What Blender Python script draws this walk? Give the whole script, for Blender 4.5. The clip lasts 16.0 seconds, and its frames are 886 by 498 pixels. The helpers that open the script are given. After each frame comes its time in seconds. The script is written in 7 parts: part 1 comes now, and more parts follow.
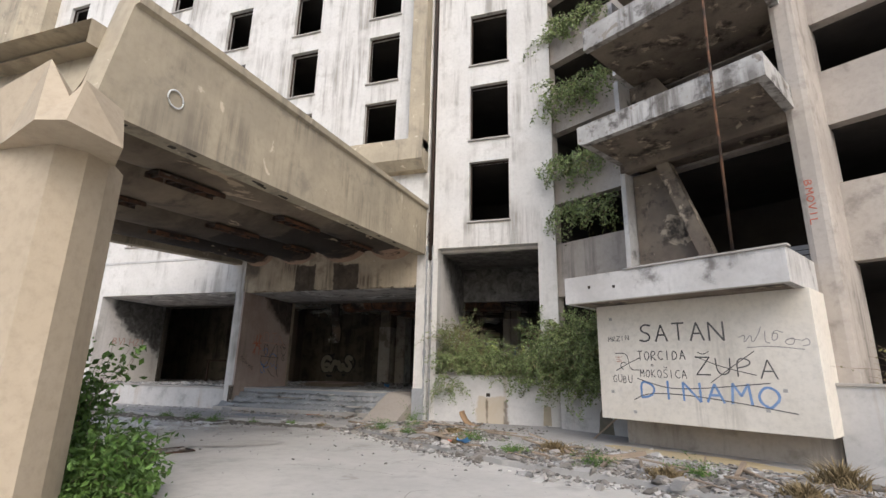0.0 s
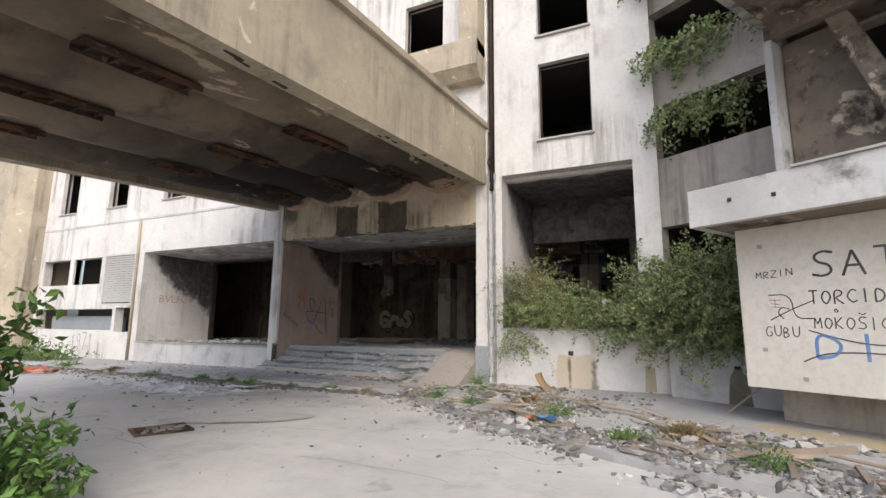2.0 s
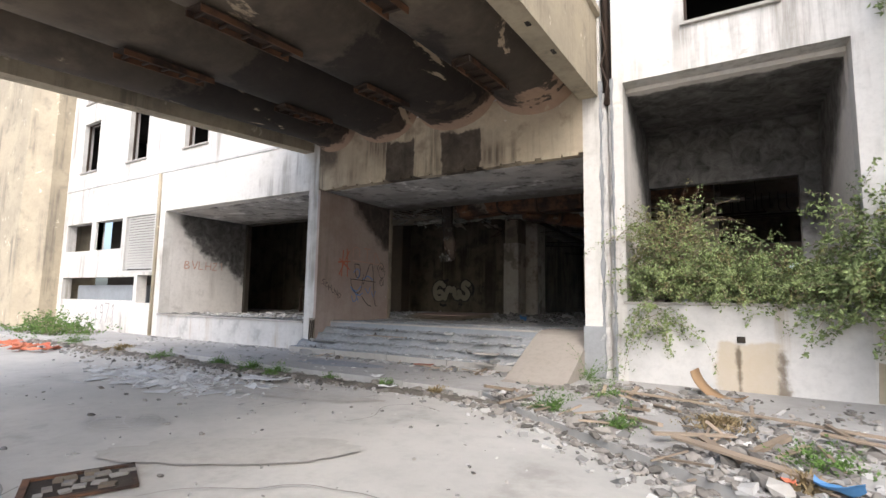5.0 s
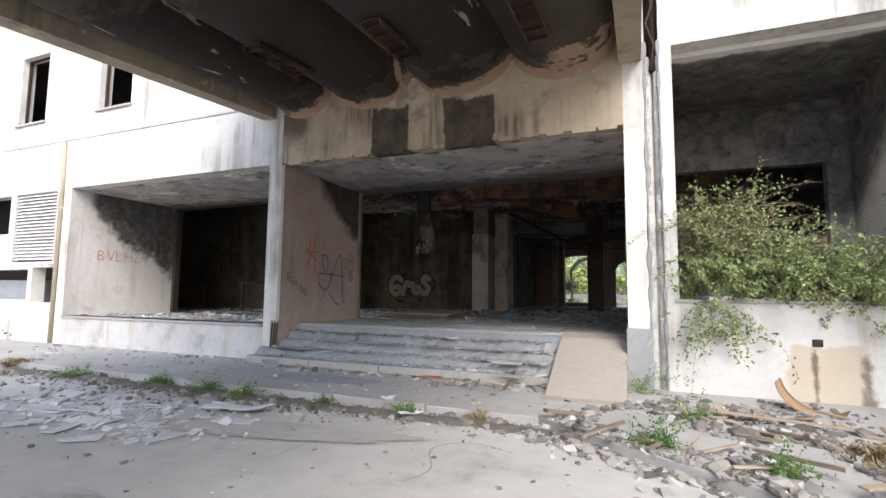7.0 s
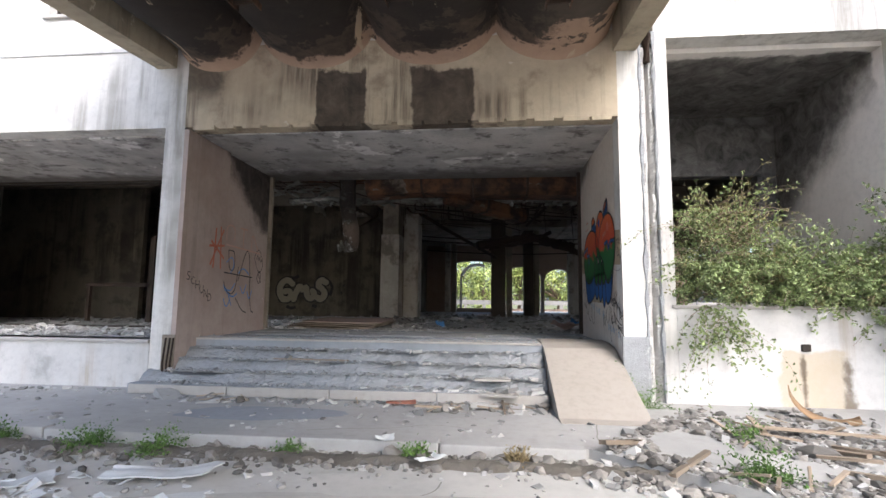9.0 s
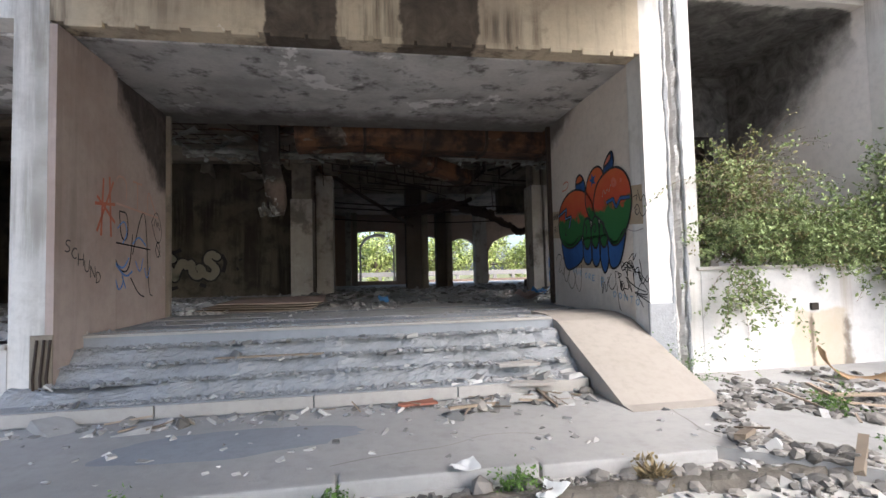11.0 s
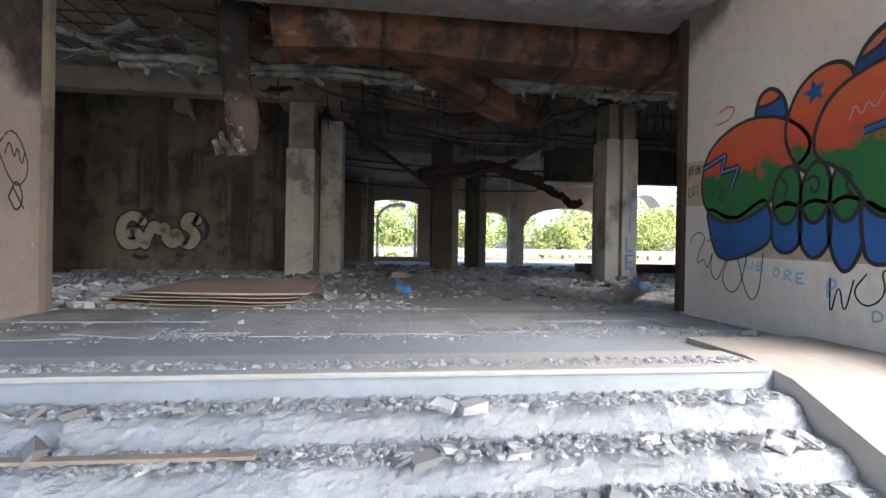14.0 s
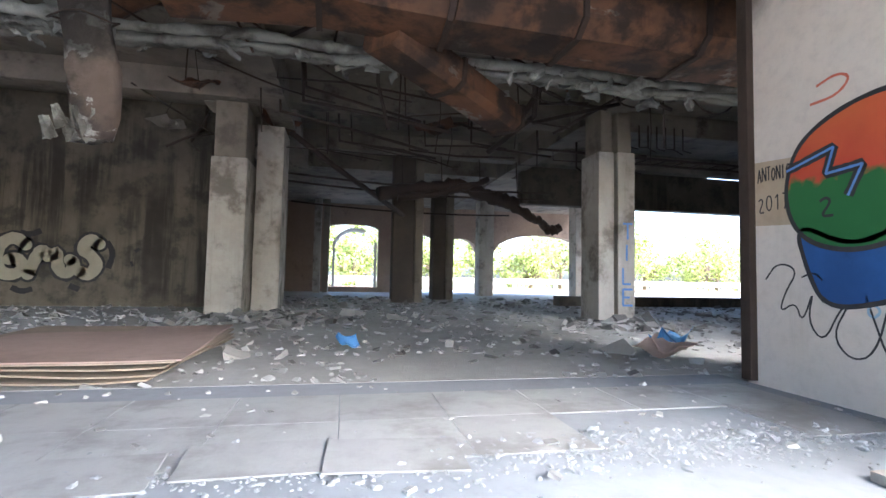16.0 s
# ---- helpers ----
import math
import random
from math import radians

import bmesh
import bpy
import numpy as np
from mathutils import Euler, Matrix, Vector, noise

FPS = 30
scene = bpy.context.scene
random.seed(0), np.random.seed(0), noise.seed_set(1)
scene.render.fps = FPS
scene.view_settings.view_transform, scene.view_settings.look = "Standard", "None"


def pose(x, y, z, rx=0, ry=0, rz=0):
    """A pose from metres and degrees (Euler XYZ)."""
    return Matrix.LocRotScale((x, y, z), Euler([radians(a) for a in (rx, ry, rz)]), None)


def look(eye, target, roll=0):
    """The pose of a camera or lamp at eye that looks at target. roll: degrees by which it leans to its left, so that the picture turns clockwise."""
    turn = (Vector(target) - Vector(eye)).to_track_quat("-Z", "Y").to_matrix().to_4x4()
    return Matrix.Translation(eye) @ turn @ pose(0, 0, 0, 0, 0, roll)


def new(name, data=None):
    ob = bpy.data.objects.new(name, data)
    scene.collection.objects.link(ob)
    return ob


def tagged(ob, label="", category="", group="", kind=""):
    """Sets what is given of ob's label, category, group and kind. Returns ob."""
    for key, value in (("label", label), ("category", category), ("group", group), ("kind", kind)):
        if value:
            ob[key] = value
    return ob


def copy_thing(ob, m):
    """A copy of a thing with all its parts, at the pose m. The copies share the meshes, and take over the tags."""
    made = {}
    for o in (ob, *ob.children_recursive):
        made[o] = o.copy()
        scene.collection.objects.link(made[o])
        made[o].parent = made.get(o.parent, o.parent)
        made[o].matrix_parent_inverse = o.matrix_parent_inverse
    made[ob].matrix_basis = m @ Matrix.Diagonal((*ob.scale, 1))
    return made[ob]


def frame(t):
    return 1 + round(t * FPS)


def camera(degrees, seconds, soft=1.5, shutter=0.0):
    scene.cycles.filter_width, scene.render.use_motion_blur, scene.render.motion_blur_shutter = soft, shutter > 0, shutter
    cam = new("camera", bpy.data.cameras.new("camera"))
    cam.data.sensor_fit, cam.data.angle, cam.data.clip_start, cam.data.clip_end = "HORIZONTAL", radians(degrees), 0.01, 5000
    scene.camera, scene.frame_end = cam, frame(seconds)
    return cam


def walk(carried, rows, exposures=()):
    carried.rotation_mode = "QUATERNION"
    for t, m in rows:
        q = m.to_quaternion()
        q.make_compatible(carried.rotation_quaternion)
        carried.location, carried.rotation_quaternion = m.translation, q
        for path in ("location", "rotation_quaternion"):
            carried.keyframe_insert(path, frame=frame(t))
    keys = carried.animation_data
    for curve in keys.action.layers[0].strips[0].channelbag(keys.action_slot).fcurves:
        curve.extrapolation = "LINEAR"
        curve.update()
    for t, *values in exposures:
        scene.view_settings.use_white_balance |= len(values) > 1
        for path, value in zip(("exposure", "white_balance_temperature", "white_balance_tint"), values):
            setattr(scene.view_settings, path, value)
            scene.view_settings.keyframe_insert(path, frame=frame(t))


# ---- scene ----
cam = camera(85.4, 16.0)
METRES, EYE, TILT, LEAN, TURN = 20.0, 1.5, 0.0, 0.0, 18.2
ROWS = [
    (0.0, 0.0, 0.0, 0.0, -0.31, 14.31, -1.22),
    (0.5, -0.0002, 0.039, -0.0005, -1.92, 15.21, 2.71),
    (1.0, -0.0012, 0.0767, -0.0003, -1.53, 13.55, 3.66),
    (1.5, -0.005, 0.1143, -0.0002, 0.37, 11.65, 1.02),
    (2.0, -0.0052, 0.1526, -0.0016, 7.3, 9.09, -0.51),
    (2.5, -0.0076, 0.189, -0.0006, 8.94, 7.6, -2.35),
    (3.0, -0.0132, 0.2224, -0.0019, 10.09, 7.04, -2.33),
    (3.5, -0.0218, 0.2544, -0.0026, 10.7, 6.99, -1.34),
    (4.0, -0.0366, 0.2833, -0.0043, 13.27, 6.39, -0.7),
    (6.5, -0.1453, 0.3912, -0.0034, 7.5, 4.97, -1.33),
    (7.0, -0.1673, 0.4091, -0.0012, 3.87, 5.28, -0.58),
    (7.5, -0.1885, 0.4279, -0.0012, -0.15, 5.66, 0.36),
    (8.0, -0.2097, 0.4471, -0.0017, -4.7, 5.74, -0.78),
    (8.5, -0.2318, 0.4668, -0.0013, -8.72, 5.89, -0.53),
    (9.0, -0.254, 0.4877, -0.0025, -12.58, 6.11, -0.6),
    (9.5, -0.2746, 0.509, -0.0036, -16.02, 4.94, 1.43),
    (12.0, -0.3142, 0.6535, -0.0033, -31.24, 2.65, -0.22),
    (12.5, -0.306, 0.6844, -0.0034, -30.46, 2.83, -0.56),
    (13.0, -0.2905, 0.7113, -0.0044, -30.85, 2.24, 0.05),
    (13.5, -0.274, 0.7369, -0.0056, -28.27, 1.03, -1.61),
    (14.0, -0.2523, 0.7619, -0.0004, -25.47, -0.15, -1.01),
    (14.5, -0.235, 0.7829, 0.0034, -24.35, 0.51, -1.42),
    (15.0, -0.2227, 0.8029, 0.0044, -25.89, 1.5, -2.25),
    (15.5, -0.2121, 0.8265, 0.0031, -28.0, 2.52, -1.16),
    (16.0, -0.2067, 0.853, 0.0038, -29.83, 3.23, -1.15),
]

EXPOSURES = [(0.0, 0.52, 5950, 10), (3.5, 1.0, 5950, 10), (7.0, 1.36, 5750, 10), (9.5, 1.7, 5700, 10), (12.5, 1.9, 5750, 10), (14.0, 2.7, 5600, 10), (15.0, 3.27, 5500, 10), (16.0, 3.75, 5400, 10)]
walk(cam, [(t, pose(0, 0, EYE, TILT, LEAN, TURN) @ pose(METRES * x, METRES * y, METRES * z, 90 + pitch, roll, yaw)) for t, x, y, z, yaw, pitch, roll in ROWS], EXPOSURES)

# ---- world, sun ----
world = bpy.data.worlds.new("sky")
world.use_nodes = True
scene.world = world
wn = world.node_tree.nodes
sky = wn.new("ShaderNodeTexSky")
sky.sky_type, sky.sun_disc = "NISHITA", False
sky.sun_elevation, sky.sun_rotation = radians(42), radians(149)
sky.dust_density, sky.air_density = 4.0, 1.0
world.node_tree.links.new(sky.outputs[0], wn["Background"].inputs[0])
wn["Background"].inputs[1].default_value = 0.15
sun = new("sun", bpy.data.lights.new("sun", "SUN"))
sun.data.energy, sun.data.angle, sun.data.color = 0.9, radians(60), (1.0, 0.95, 0.88)
sun.matrix_world = look((0, 0, 0), (-0.42, 0.7, -0.74))


# ---- materials ----
def surf(name, base, alt=None, grime=None, grime_at=0.55, grime_amt=0.6, streak=None, streak_amt=0.5, streak_at=0.5, scale=1.0, rough=0.9,
         patch_map=(1.0, 1.0, 1.0), bump=0.25, metal=0.0, patch=None, patch_at=0.62, patch_scale=1.2, soot=(), soot_col=(0.02, 0.018, 0.016), island=0.0, objrand=0.0, fine=1.0):
    m = bpy.data.materials.new(name)
    m.use_nodes = True
    nt = m.node_tree
    N, L = nt.nodes, nt.links
    bsdf = N["Principled BSDF"]
    geo = N.new("ShaderNodeNewGeometry")
    pos = geo.outputs["Position"]

    def noise_at(sc, detail=5.0, rough_=0.6, vec=None, dist=0.0):
        n = N.new("ShaderNodeTexNoise")
        n.inputs["Scale"].default_value, n.inputs["Detail"].default_value = sc, detail
        n.inputs["Roughness"].default_value, n.inputs["Distortion"].default_value = rough_, dist
        L.new(vec or pos, n.inputs["Vector"])
        return n.outputs["Fac"]

    def ramp(src, a, b):
        r = N.new("ShaderNodeMapRange")
        r.interpolation_type = "SMOOTHSTEP"
        r.inputs["From Min"].default_value, r.inputs["From Max"].default_value = a, b
        L.new(src, r.inputs["Value"])
        return r.outputs["Result"]

    def mul(a, b):
        k = N.new("ShaderNodeMath")
        k.operation = "MULTIPLY"
        for s, v in ((0, a), (1, b)):
            if isinstance(v, float):
                k.inputs[s].default_value = v
            else:
                L.new(v, k.inputs[s])
        return k.outputs[0]

    def mix(fac, a, b):
        k = N.new("ShaderNodeMix")
        k.data_type = "RGBA"
        if isinstance(fac, float):
            k.inputs["Factor"].default_value = fac
        else:
            L.new(fac, k.inputs["Factor"])
        for s, v in ((6, a), (7, b)):
            if isinstance(v, tuple):
                k.inputs[s].default_value = (*v, 1)
            else:
                L.new(v, k.inputs[s])
        return k.outputs[2]

    alt = alt or tuple(c * 0.8 for c in base)
    col = mix(ramp(noise_at(0.7 * scale, 6), 0.35, 0.68), base, alt)
    col = mix(mul(ramp(noise_at(9 * scale, 6, 0.7), 0.4, 0.75), 0.35), col, tuple(c * 0.62 for c in base))
    def add_patch(col):
        pm = N.new("ShaderNodeMapping")
        pm.inputs["Scale"].default_value = patch_map
        L.new(pos, pm.inputs["Vector"])
        return mix(ramp(noise_at(patch_scale, 8, 0.62, pm.outputs[0], 0.6), patch_at, patch_at + 0.03), col, patch)

    late = patch_map[1] < 1.0
    if patch and not late:
        col = add_patch(col)
    if grime:
        col = mix(mul(ramp(noise_at(1.7 * scale, 8, 0.65), grime_at, grime_at + 0.18), grime_amt), col, grime)
    if streak:
        mp = N.new("ShaderNodeMapping")
        mp.inputs["Scale"].default_value = (2.6, 2.6, 0.16)
        L.new(pos, mp.inputs["Vector"])
        s = ramp(noise_at(1.0, 6, 0.7, mp.outputs[0]), streak_at, streak_at + 0.2)
        s = mul(s, ramp(noise_at(0.5, 3), 0.4, 0.62))
        col = mix(mul(s, streak_amt), col, streak)
    # position masks: soot, rust and plain tone grades
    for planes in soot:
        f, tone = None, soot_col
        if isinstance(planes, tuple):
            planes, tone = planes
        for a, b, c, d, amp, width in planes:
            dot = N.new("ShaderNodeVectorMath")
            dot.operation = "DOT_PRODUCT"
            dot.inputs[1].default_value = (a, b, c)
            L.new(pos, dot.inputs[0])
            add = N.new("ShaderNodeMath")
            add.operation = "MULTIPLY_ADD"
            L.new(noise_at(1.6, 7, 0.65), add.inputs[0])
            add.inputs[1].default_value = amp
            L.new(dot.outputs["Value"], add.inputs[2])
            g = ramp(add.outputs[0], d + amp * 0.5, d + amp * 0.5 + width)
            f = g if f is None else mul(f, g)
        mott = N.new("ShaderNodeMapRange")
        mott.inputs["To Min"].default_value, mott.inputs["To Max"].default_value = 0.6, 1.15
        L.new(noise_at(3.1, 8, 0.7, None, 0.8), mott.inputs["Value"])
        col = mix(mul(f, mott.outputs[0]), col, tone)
    if patch and late:
        col = add_patch(col)
    if island or objrand:
        if island:
            src = geo.outputs["Random Per Island"]
        else:
            oi = N.new("ShaderNodeObjectInfo")
            src = oi.outputs["Random"]
        hs = N.new("ShaderNodeHueSaturation")
        L.new(ramp(src, 0.0, 1.0), hs.inputs["Value"])
        mr = N.new("ShaderNodeMapRange")
        k = max(island, objrand)
        mr.inputs["To Min"].default_value, mr.inputs["To Max"].default_value = 1 - k, 1 + k
        L.new(src, mr.inputs["Value"])
        L.new(mr.outputs[0], hs.inputs["Value"])
        L.new(col, hs.inputs["Color"])
        col = hs.outputs["Color"]
    L.new(col, bsdf.inputs["Base Color"])
    bsdf.inputs["Roughness"].default_value, bsdf.inputs["Metallic"].default_value = rough, metal
    bsdf.inputs["Specular IOR Level"].default_value = 0.3
    if bump:
        h = N.new("ShaderNodeMath")
        h.operation = "MULTIPLY_ADD"
        L.new(noise_at(45 * fine, 4, 0.7), h.inputs[0])
        h.inputs[1].default_value = 0.35
        L.new(noise_at(5 * fine, 7, 0.65), h.inputs[2])
        b = N.new("ShaderNodeBump")
        b.inputs["Strength"].default_value, b.inputs["Distance"].default_value = bump, 0.03
        L.new(h.outputs[0], b.inputs["Height"])
        L.new(b.outputs[0], bsdf.inputs["Normal"])
    return m


WHITE = surf("white_plaster", (0.65, 0.625, 0.58), (0.58, 0.555, 0.51), (0.40, 0.37, 0.32), 0.54, 0.55, (0.23, 0.205, 0.17), 0.75, 0.455, patch=(0.53, 0.50, 0.44), patch_at=0.67, patch_scale=1.3)
BOXWALL = surf("cream_white_plaster", (0.70, 0.65, 0.565), (0.64, 0.59, 0.50), (0.45, 0.41, 0.34), 0.6, 0.4, (0.36, 0.33, 0.28), 0.6, 0.5)
# podium: soot climbs over the inner side wall; rust runs under the parapet
PODIUM_WHITE = surf("podium_plaster", (0.68, 0.65, 0.61), (0.60, 0.57, 0.53), (0.36, 0.33, 0.30), 0.56, 0.55, (0.28, 0.25, 0.22), 0.5, 0.5,
                    soot=[[(0, 0.42, 0.62, 8.75, 1.1, 0.35), (0, 0, -1, -4.6, 0.0, 0.05), (-1, 0, 0, 19.2, 0.0, 0.3), (0, 1, 0, 15.5, 0.2, 0.4)]])
PARAPET_WHITE = surf("parapet_plaster", (0.56, 0.54, 0.51), (0.45, 0.435, 0.41), (0.27, 0.255, 0.235), 0.5, 0.65, (0.30, 0.20, 0.09), 0.6, 0.52)
BAY_PARAPET = surf("stained_parapet", (0.60, 0.58, 0.55), (0.50, 0.485, 0.46), (0.32, 0.30, 0.275), 0.54, 0.55, (0.30, 0.22, 0.12), 0.5, 0.52,
                   soot=[([(1, 0, 0, -3.8, 0.5, 0.12), (-1, 0, 0, 2.75, 0.7, 0.2), (0, 0, -1, -0.82, 0.3, 0.06)], (0.46, 0.39, 0.29)),
                         ([(1, 0, 0, -3.5, 0.25, 0.06), (-1, 0, 0, 3.38, 0.25, 0.06), (0, 0, -1, -0.85, 0.2, 0.1)], (0.12, 0.09, 0.06)),
                         ([(1, 0, 0, -2.95, 0.5, 0.1), (-1, 0, 0, 2.75, 0.5, 0.1), (0, 0, -1, -0.76, 0.5, 0.15)], (0.16, 0.13, 0.10))])
CREAM = surf("cream_concrete", (0.435, 0.37, 0.265), (0.35, 0.30, 0.22), (0.22, 0.195, 0.155), 0.52, 0.6, (0.15, 0.13, 0.105), 0.7, 0.46,
             patch=(0.60, 0.52, 0.39), patch_at=0.645, patch_scale=1.9, bump=0.35)
PIER = surf("pier_concrete", (0.42, 0.345, 0.245), (0.47, 0.39, 0.285), (0.30, 0.26, 0.2), 0.62, 0.4, (0.3, 0.26, 0.2), 0.3, 0.55, bump=0.3)
# first mask grades darker leftwards and towards the building; pink ends and soot follow
SOFFIT = surf("graded_sooty_soffit", (0.225, 0.178, 0.126), (0.135, 0.105, 0.076), (0.075, 0.06, 0.046), 0.5, 0.7, patch=(0.42, 0.33, 0.23), patch_at=0.63, patch_scale=1.5, patch_map=(1.0, 0.3, 1.0), bump=0.25, fine=0.5,
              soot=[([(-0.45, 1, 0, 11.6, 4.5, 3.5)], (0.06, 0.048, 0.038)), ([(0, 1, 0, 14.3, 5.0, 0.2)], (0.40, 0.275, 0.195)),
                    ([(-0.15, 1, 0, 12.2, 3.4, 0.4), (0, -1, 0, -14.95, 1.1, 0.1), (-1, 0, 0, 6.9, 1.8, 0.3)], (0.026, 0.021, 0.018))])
PORTAL = surf("portal_plaster", (0.54, 0.455, 0.325), (0.43, 0.355, 0.26), (0.20, 0.15, 0.11), 0.52, 0.6, (0.07, 0.052, 0.04), 0.85, 0.45, bump=0.3, patch=(0.6, 0.53, 0.42), patch_at=0.67, patch_scale=1.8,
              soot=[([(1, 0, 0, -10.78, 0.3, 0.04), (-1, 0, 0, 9.9, 0.3, 0.04), (0, 0, -1, -5.3, 0.8, 0.08)], (0.05, 0.038, 0.03)),
                    ([(1, 0, 0, -9.2, 0.3, 0.05), (-1, 0, 0, 8.13, 0.3, 0.05), (0, 0, -1, -5.28, 0.7, 0.08)], (0.05, 0.038, 0.03)),
                    ([(-1, 0, 0, 12.1, 1.2, 0.5), (0, 0, 1, 4.6, 0.6, 0.5)], (0.10, 0.08, 0.062))])
BURNT = surf("burnt_black", (0.035, 0.028, 0.022), (0.055, 0.045, 0.035), (0.12, 0.1, 0.08), 0.66, 0.5, bump=0.3)
LOBBY_CEIL = surf("smoked_ceiling", (0.52, 0.50, 0.47), (0.33, 0.315, 0.295), (0.08, 0.072, 0.064), 0.5, 0.85, scale=1.7, patch=(0.70, 0.68, 0.65), patch_at=0.595, patch_scale=1.3,
                  bump=0.4, soot=[[(0, 1, 0, 17.6, 1.6, 0.7)]], soot_col=(0.12, 0.107, 0.095))
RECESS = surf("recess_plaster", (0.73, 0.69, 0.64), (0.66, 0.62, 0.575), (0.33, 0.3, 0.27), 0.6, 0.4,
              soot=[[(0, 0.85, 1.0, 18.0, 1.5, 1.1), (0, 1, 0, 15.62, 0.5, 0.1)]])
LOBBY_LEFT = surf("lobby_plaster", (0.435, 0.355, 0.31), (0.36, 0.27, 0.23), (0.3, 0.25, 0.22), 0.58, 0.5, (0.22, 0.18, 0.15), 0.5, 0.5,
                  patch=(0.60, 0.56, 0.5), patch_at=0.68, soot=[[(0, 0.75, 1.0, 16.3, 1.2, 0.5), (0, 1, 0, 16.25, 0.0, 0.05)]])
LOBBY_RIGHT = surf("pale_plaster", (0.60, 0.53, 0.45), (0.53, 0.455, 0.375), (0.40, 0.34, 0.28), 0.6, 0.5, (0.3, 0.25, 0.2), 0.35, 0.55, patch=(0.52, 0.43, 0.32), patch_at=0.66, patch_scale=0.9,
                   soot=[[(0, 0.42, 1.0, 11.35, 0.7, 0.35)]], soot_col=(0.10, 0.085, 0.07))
HALL = surf("hall_concrete", (0.132, 0.112, 0.08), (0.088, 0.074, 0.054), (0.036, 0.03, 0.024), 0.47, 0.75, (0.03, 0.024, 0.019), 0.9, 0.42, bump=0.4)
HALL_CEIL = surf("hall_soffit", (0.25, 0.215, 0.172), (0.135, 0.115, 0.093), (0.035, 0.03, 0.025), 0.52, 0.8, bump=0.6, patch=(0.38, 0.33, 0.27), patch_at=0.66, patch_scale=1.5)
COLUMN = surf("column_plaster", (0.47, 0.43, 0.36), (0.37, 0.325, 0.265), (0.12, 0.10, 0.078), 0.47, 0.75, (0.14, 0.11, 0.08), 0.6, 0.48, bump=0.45)
COLUMN_TOP = surf("column_bare", (0.26, 0.22, 0.17), (0.19, 0.16, 0.12), (0.08, 0.065, 0.05), 0.5, 0.6, bump=0.5)
COL_DARK = surf("column_dark", (0.10, 0.08, 0.06), (0.065, 0.052, 0.042), bump=0.4)
ROAD = surf("worn_concrete", (0.50, 0.48, 0.44), (0.41, 0.395, 0.36), (0.22, 0.205, 0.18), 0.54, 0.55, bump=0.25, scale=0.5, patch=(0.33, 0.31, 0.28), patch_at=0.66, patch_scale=0.45)
PAVE = surf("pavement_concrete", (0.40, 0.385, 0.36), (0.33, 0.32, 0.30), (0.24, 0.225, 0.2), 0.55, 0.5, bump=0.3, scale=0.8)
STEP = surf("crumbled_step", (0.31, 0.315, 0.318), (0.29, 0.294, 0.295), (0.22, 0.22, 0.213), 0.5, 0.55, bump=1.0, patch=(0.46, 0.455, 0.44), patch_at=0.64, patch_scale=1.4)
NOSING = surf("pale_stone", (0.40, 0.375, 0.34), (0.35, 0.325, 0.29), (0.42, 0.36, 0.30), 0.6, 0.5, bump=0.12)
SCREED = surf("grey_screed", (0.29, 0.305, 0.32), (0.245, 0.255, 0.265), (0.27, 0.26, 0.25), 0.58, 0.5, bump=0.2)
TILE = surf("dusty_tile", (0.36, 0.355, 0.34), (0.30, 0.295, 0.282), (0.18, 0.172, 0.158), 0.47, 0.7, rough=0.6, bump=0.2, objrand=0.07)
RAMP = surf("ramp_screed", (0.345, 0.305, 0.262), (0.31, 0.272, 0.23), (0.39, 0.34, 0.28), 0.62, 0.4, bump=0.08)
HALL_FLOOR = surf("littered_floor", (0.40, 0.385, 0.355), (0.31, 0.295, 0.27), (0.42, 0.40, 0.365), 0.56, 0.6, bump=0.7)
STONE = surf("rubble_stone", (0.27, 0.255, 0.23), (0.18, 0.165, 0.15), (0.42, 0.40, 0.37), 0.6, 0.5, island=0.65, bump=0.4)
SLATE = surf("dark_cobble", (0.17, 0.155, 0.136), (0.235, 0.215, 0.188), (0.32, 0.30, 0.27), 0.6, 0.4, island=0.5, bump=0.5)
CHIP = surf("plaster_chips", (0.37, 0.36, 0.34), (0.29, 0.28, 0.26), (0.24, 0.22, 0.2), 0.5, 0.6, island=0.55, bump=0.3)
RUST = surf("rusty_steel", (0.185, 0.088, 0.045), (0.085, 0.053, 0.036), (0.03, 0.023, 0.019), 0.43, 0.92, (0.02, 0.016, 0.014), 0.7, 0.45, patch=(0.22, 0.18, 0.14), patch_at=0.60, patch_scale=1.3, rough=0.75, metal=0.25, bump=0.3)
DARKMETAL = surf("dark_rusted_metal", (0.045, 0.033, 0.026), (0.075, 0.05, 0.036), rough=0.75, metal=0.3, bump=0.3)
GREYMETAL = surf("painted_louvre", (0.55, 0.53, 0.49), (0.48, 0.46, 0.42), (0.30, 0.24, 0.17), 0.6, 0.5, rough=0.6, bump=0.05)
INSUL = surf("tattered_insulation", (0.30, 0.30, 0.265), (0.17, 0.165, 0.14), (0.06, 0.053, 0.043), 0.46, 0.85, bump=0.9)
WOOD = surf("weathered_wood", (0.30, 0.235, 0.17), (0.22, 0.175, 0.13), (0.13, 0.11, 0.09), 0.55, 0.5, island=0.35, bump=0.3)
BOARD = surf("brown_board", (0.36, 0.26, 0.215), (0.30, 0.215, 0.18), (0.18, 0.14, 0.12), 0.6, 0.5, bump=0.1)
SHEET = surf("pale_sheet", (0.58, 0.58, 0.57), (0.50, 0.50, 0.49), (0.32, 0.3, 0.27), 0.62, 0.5, bump=0.1)
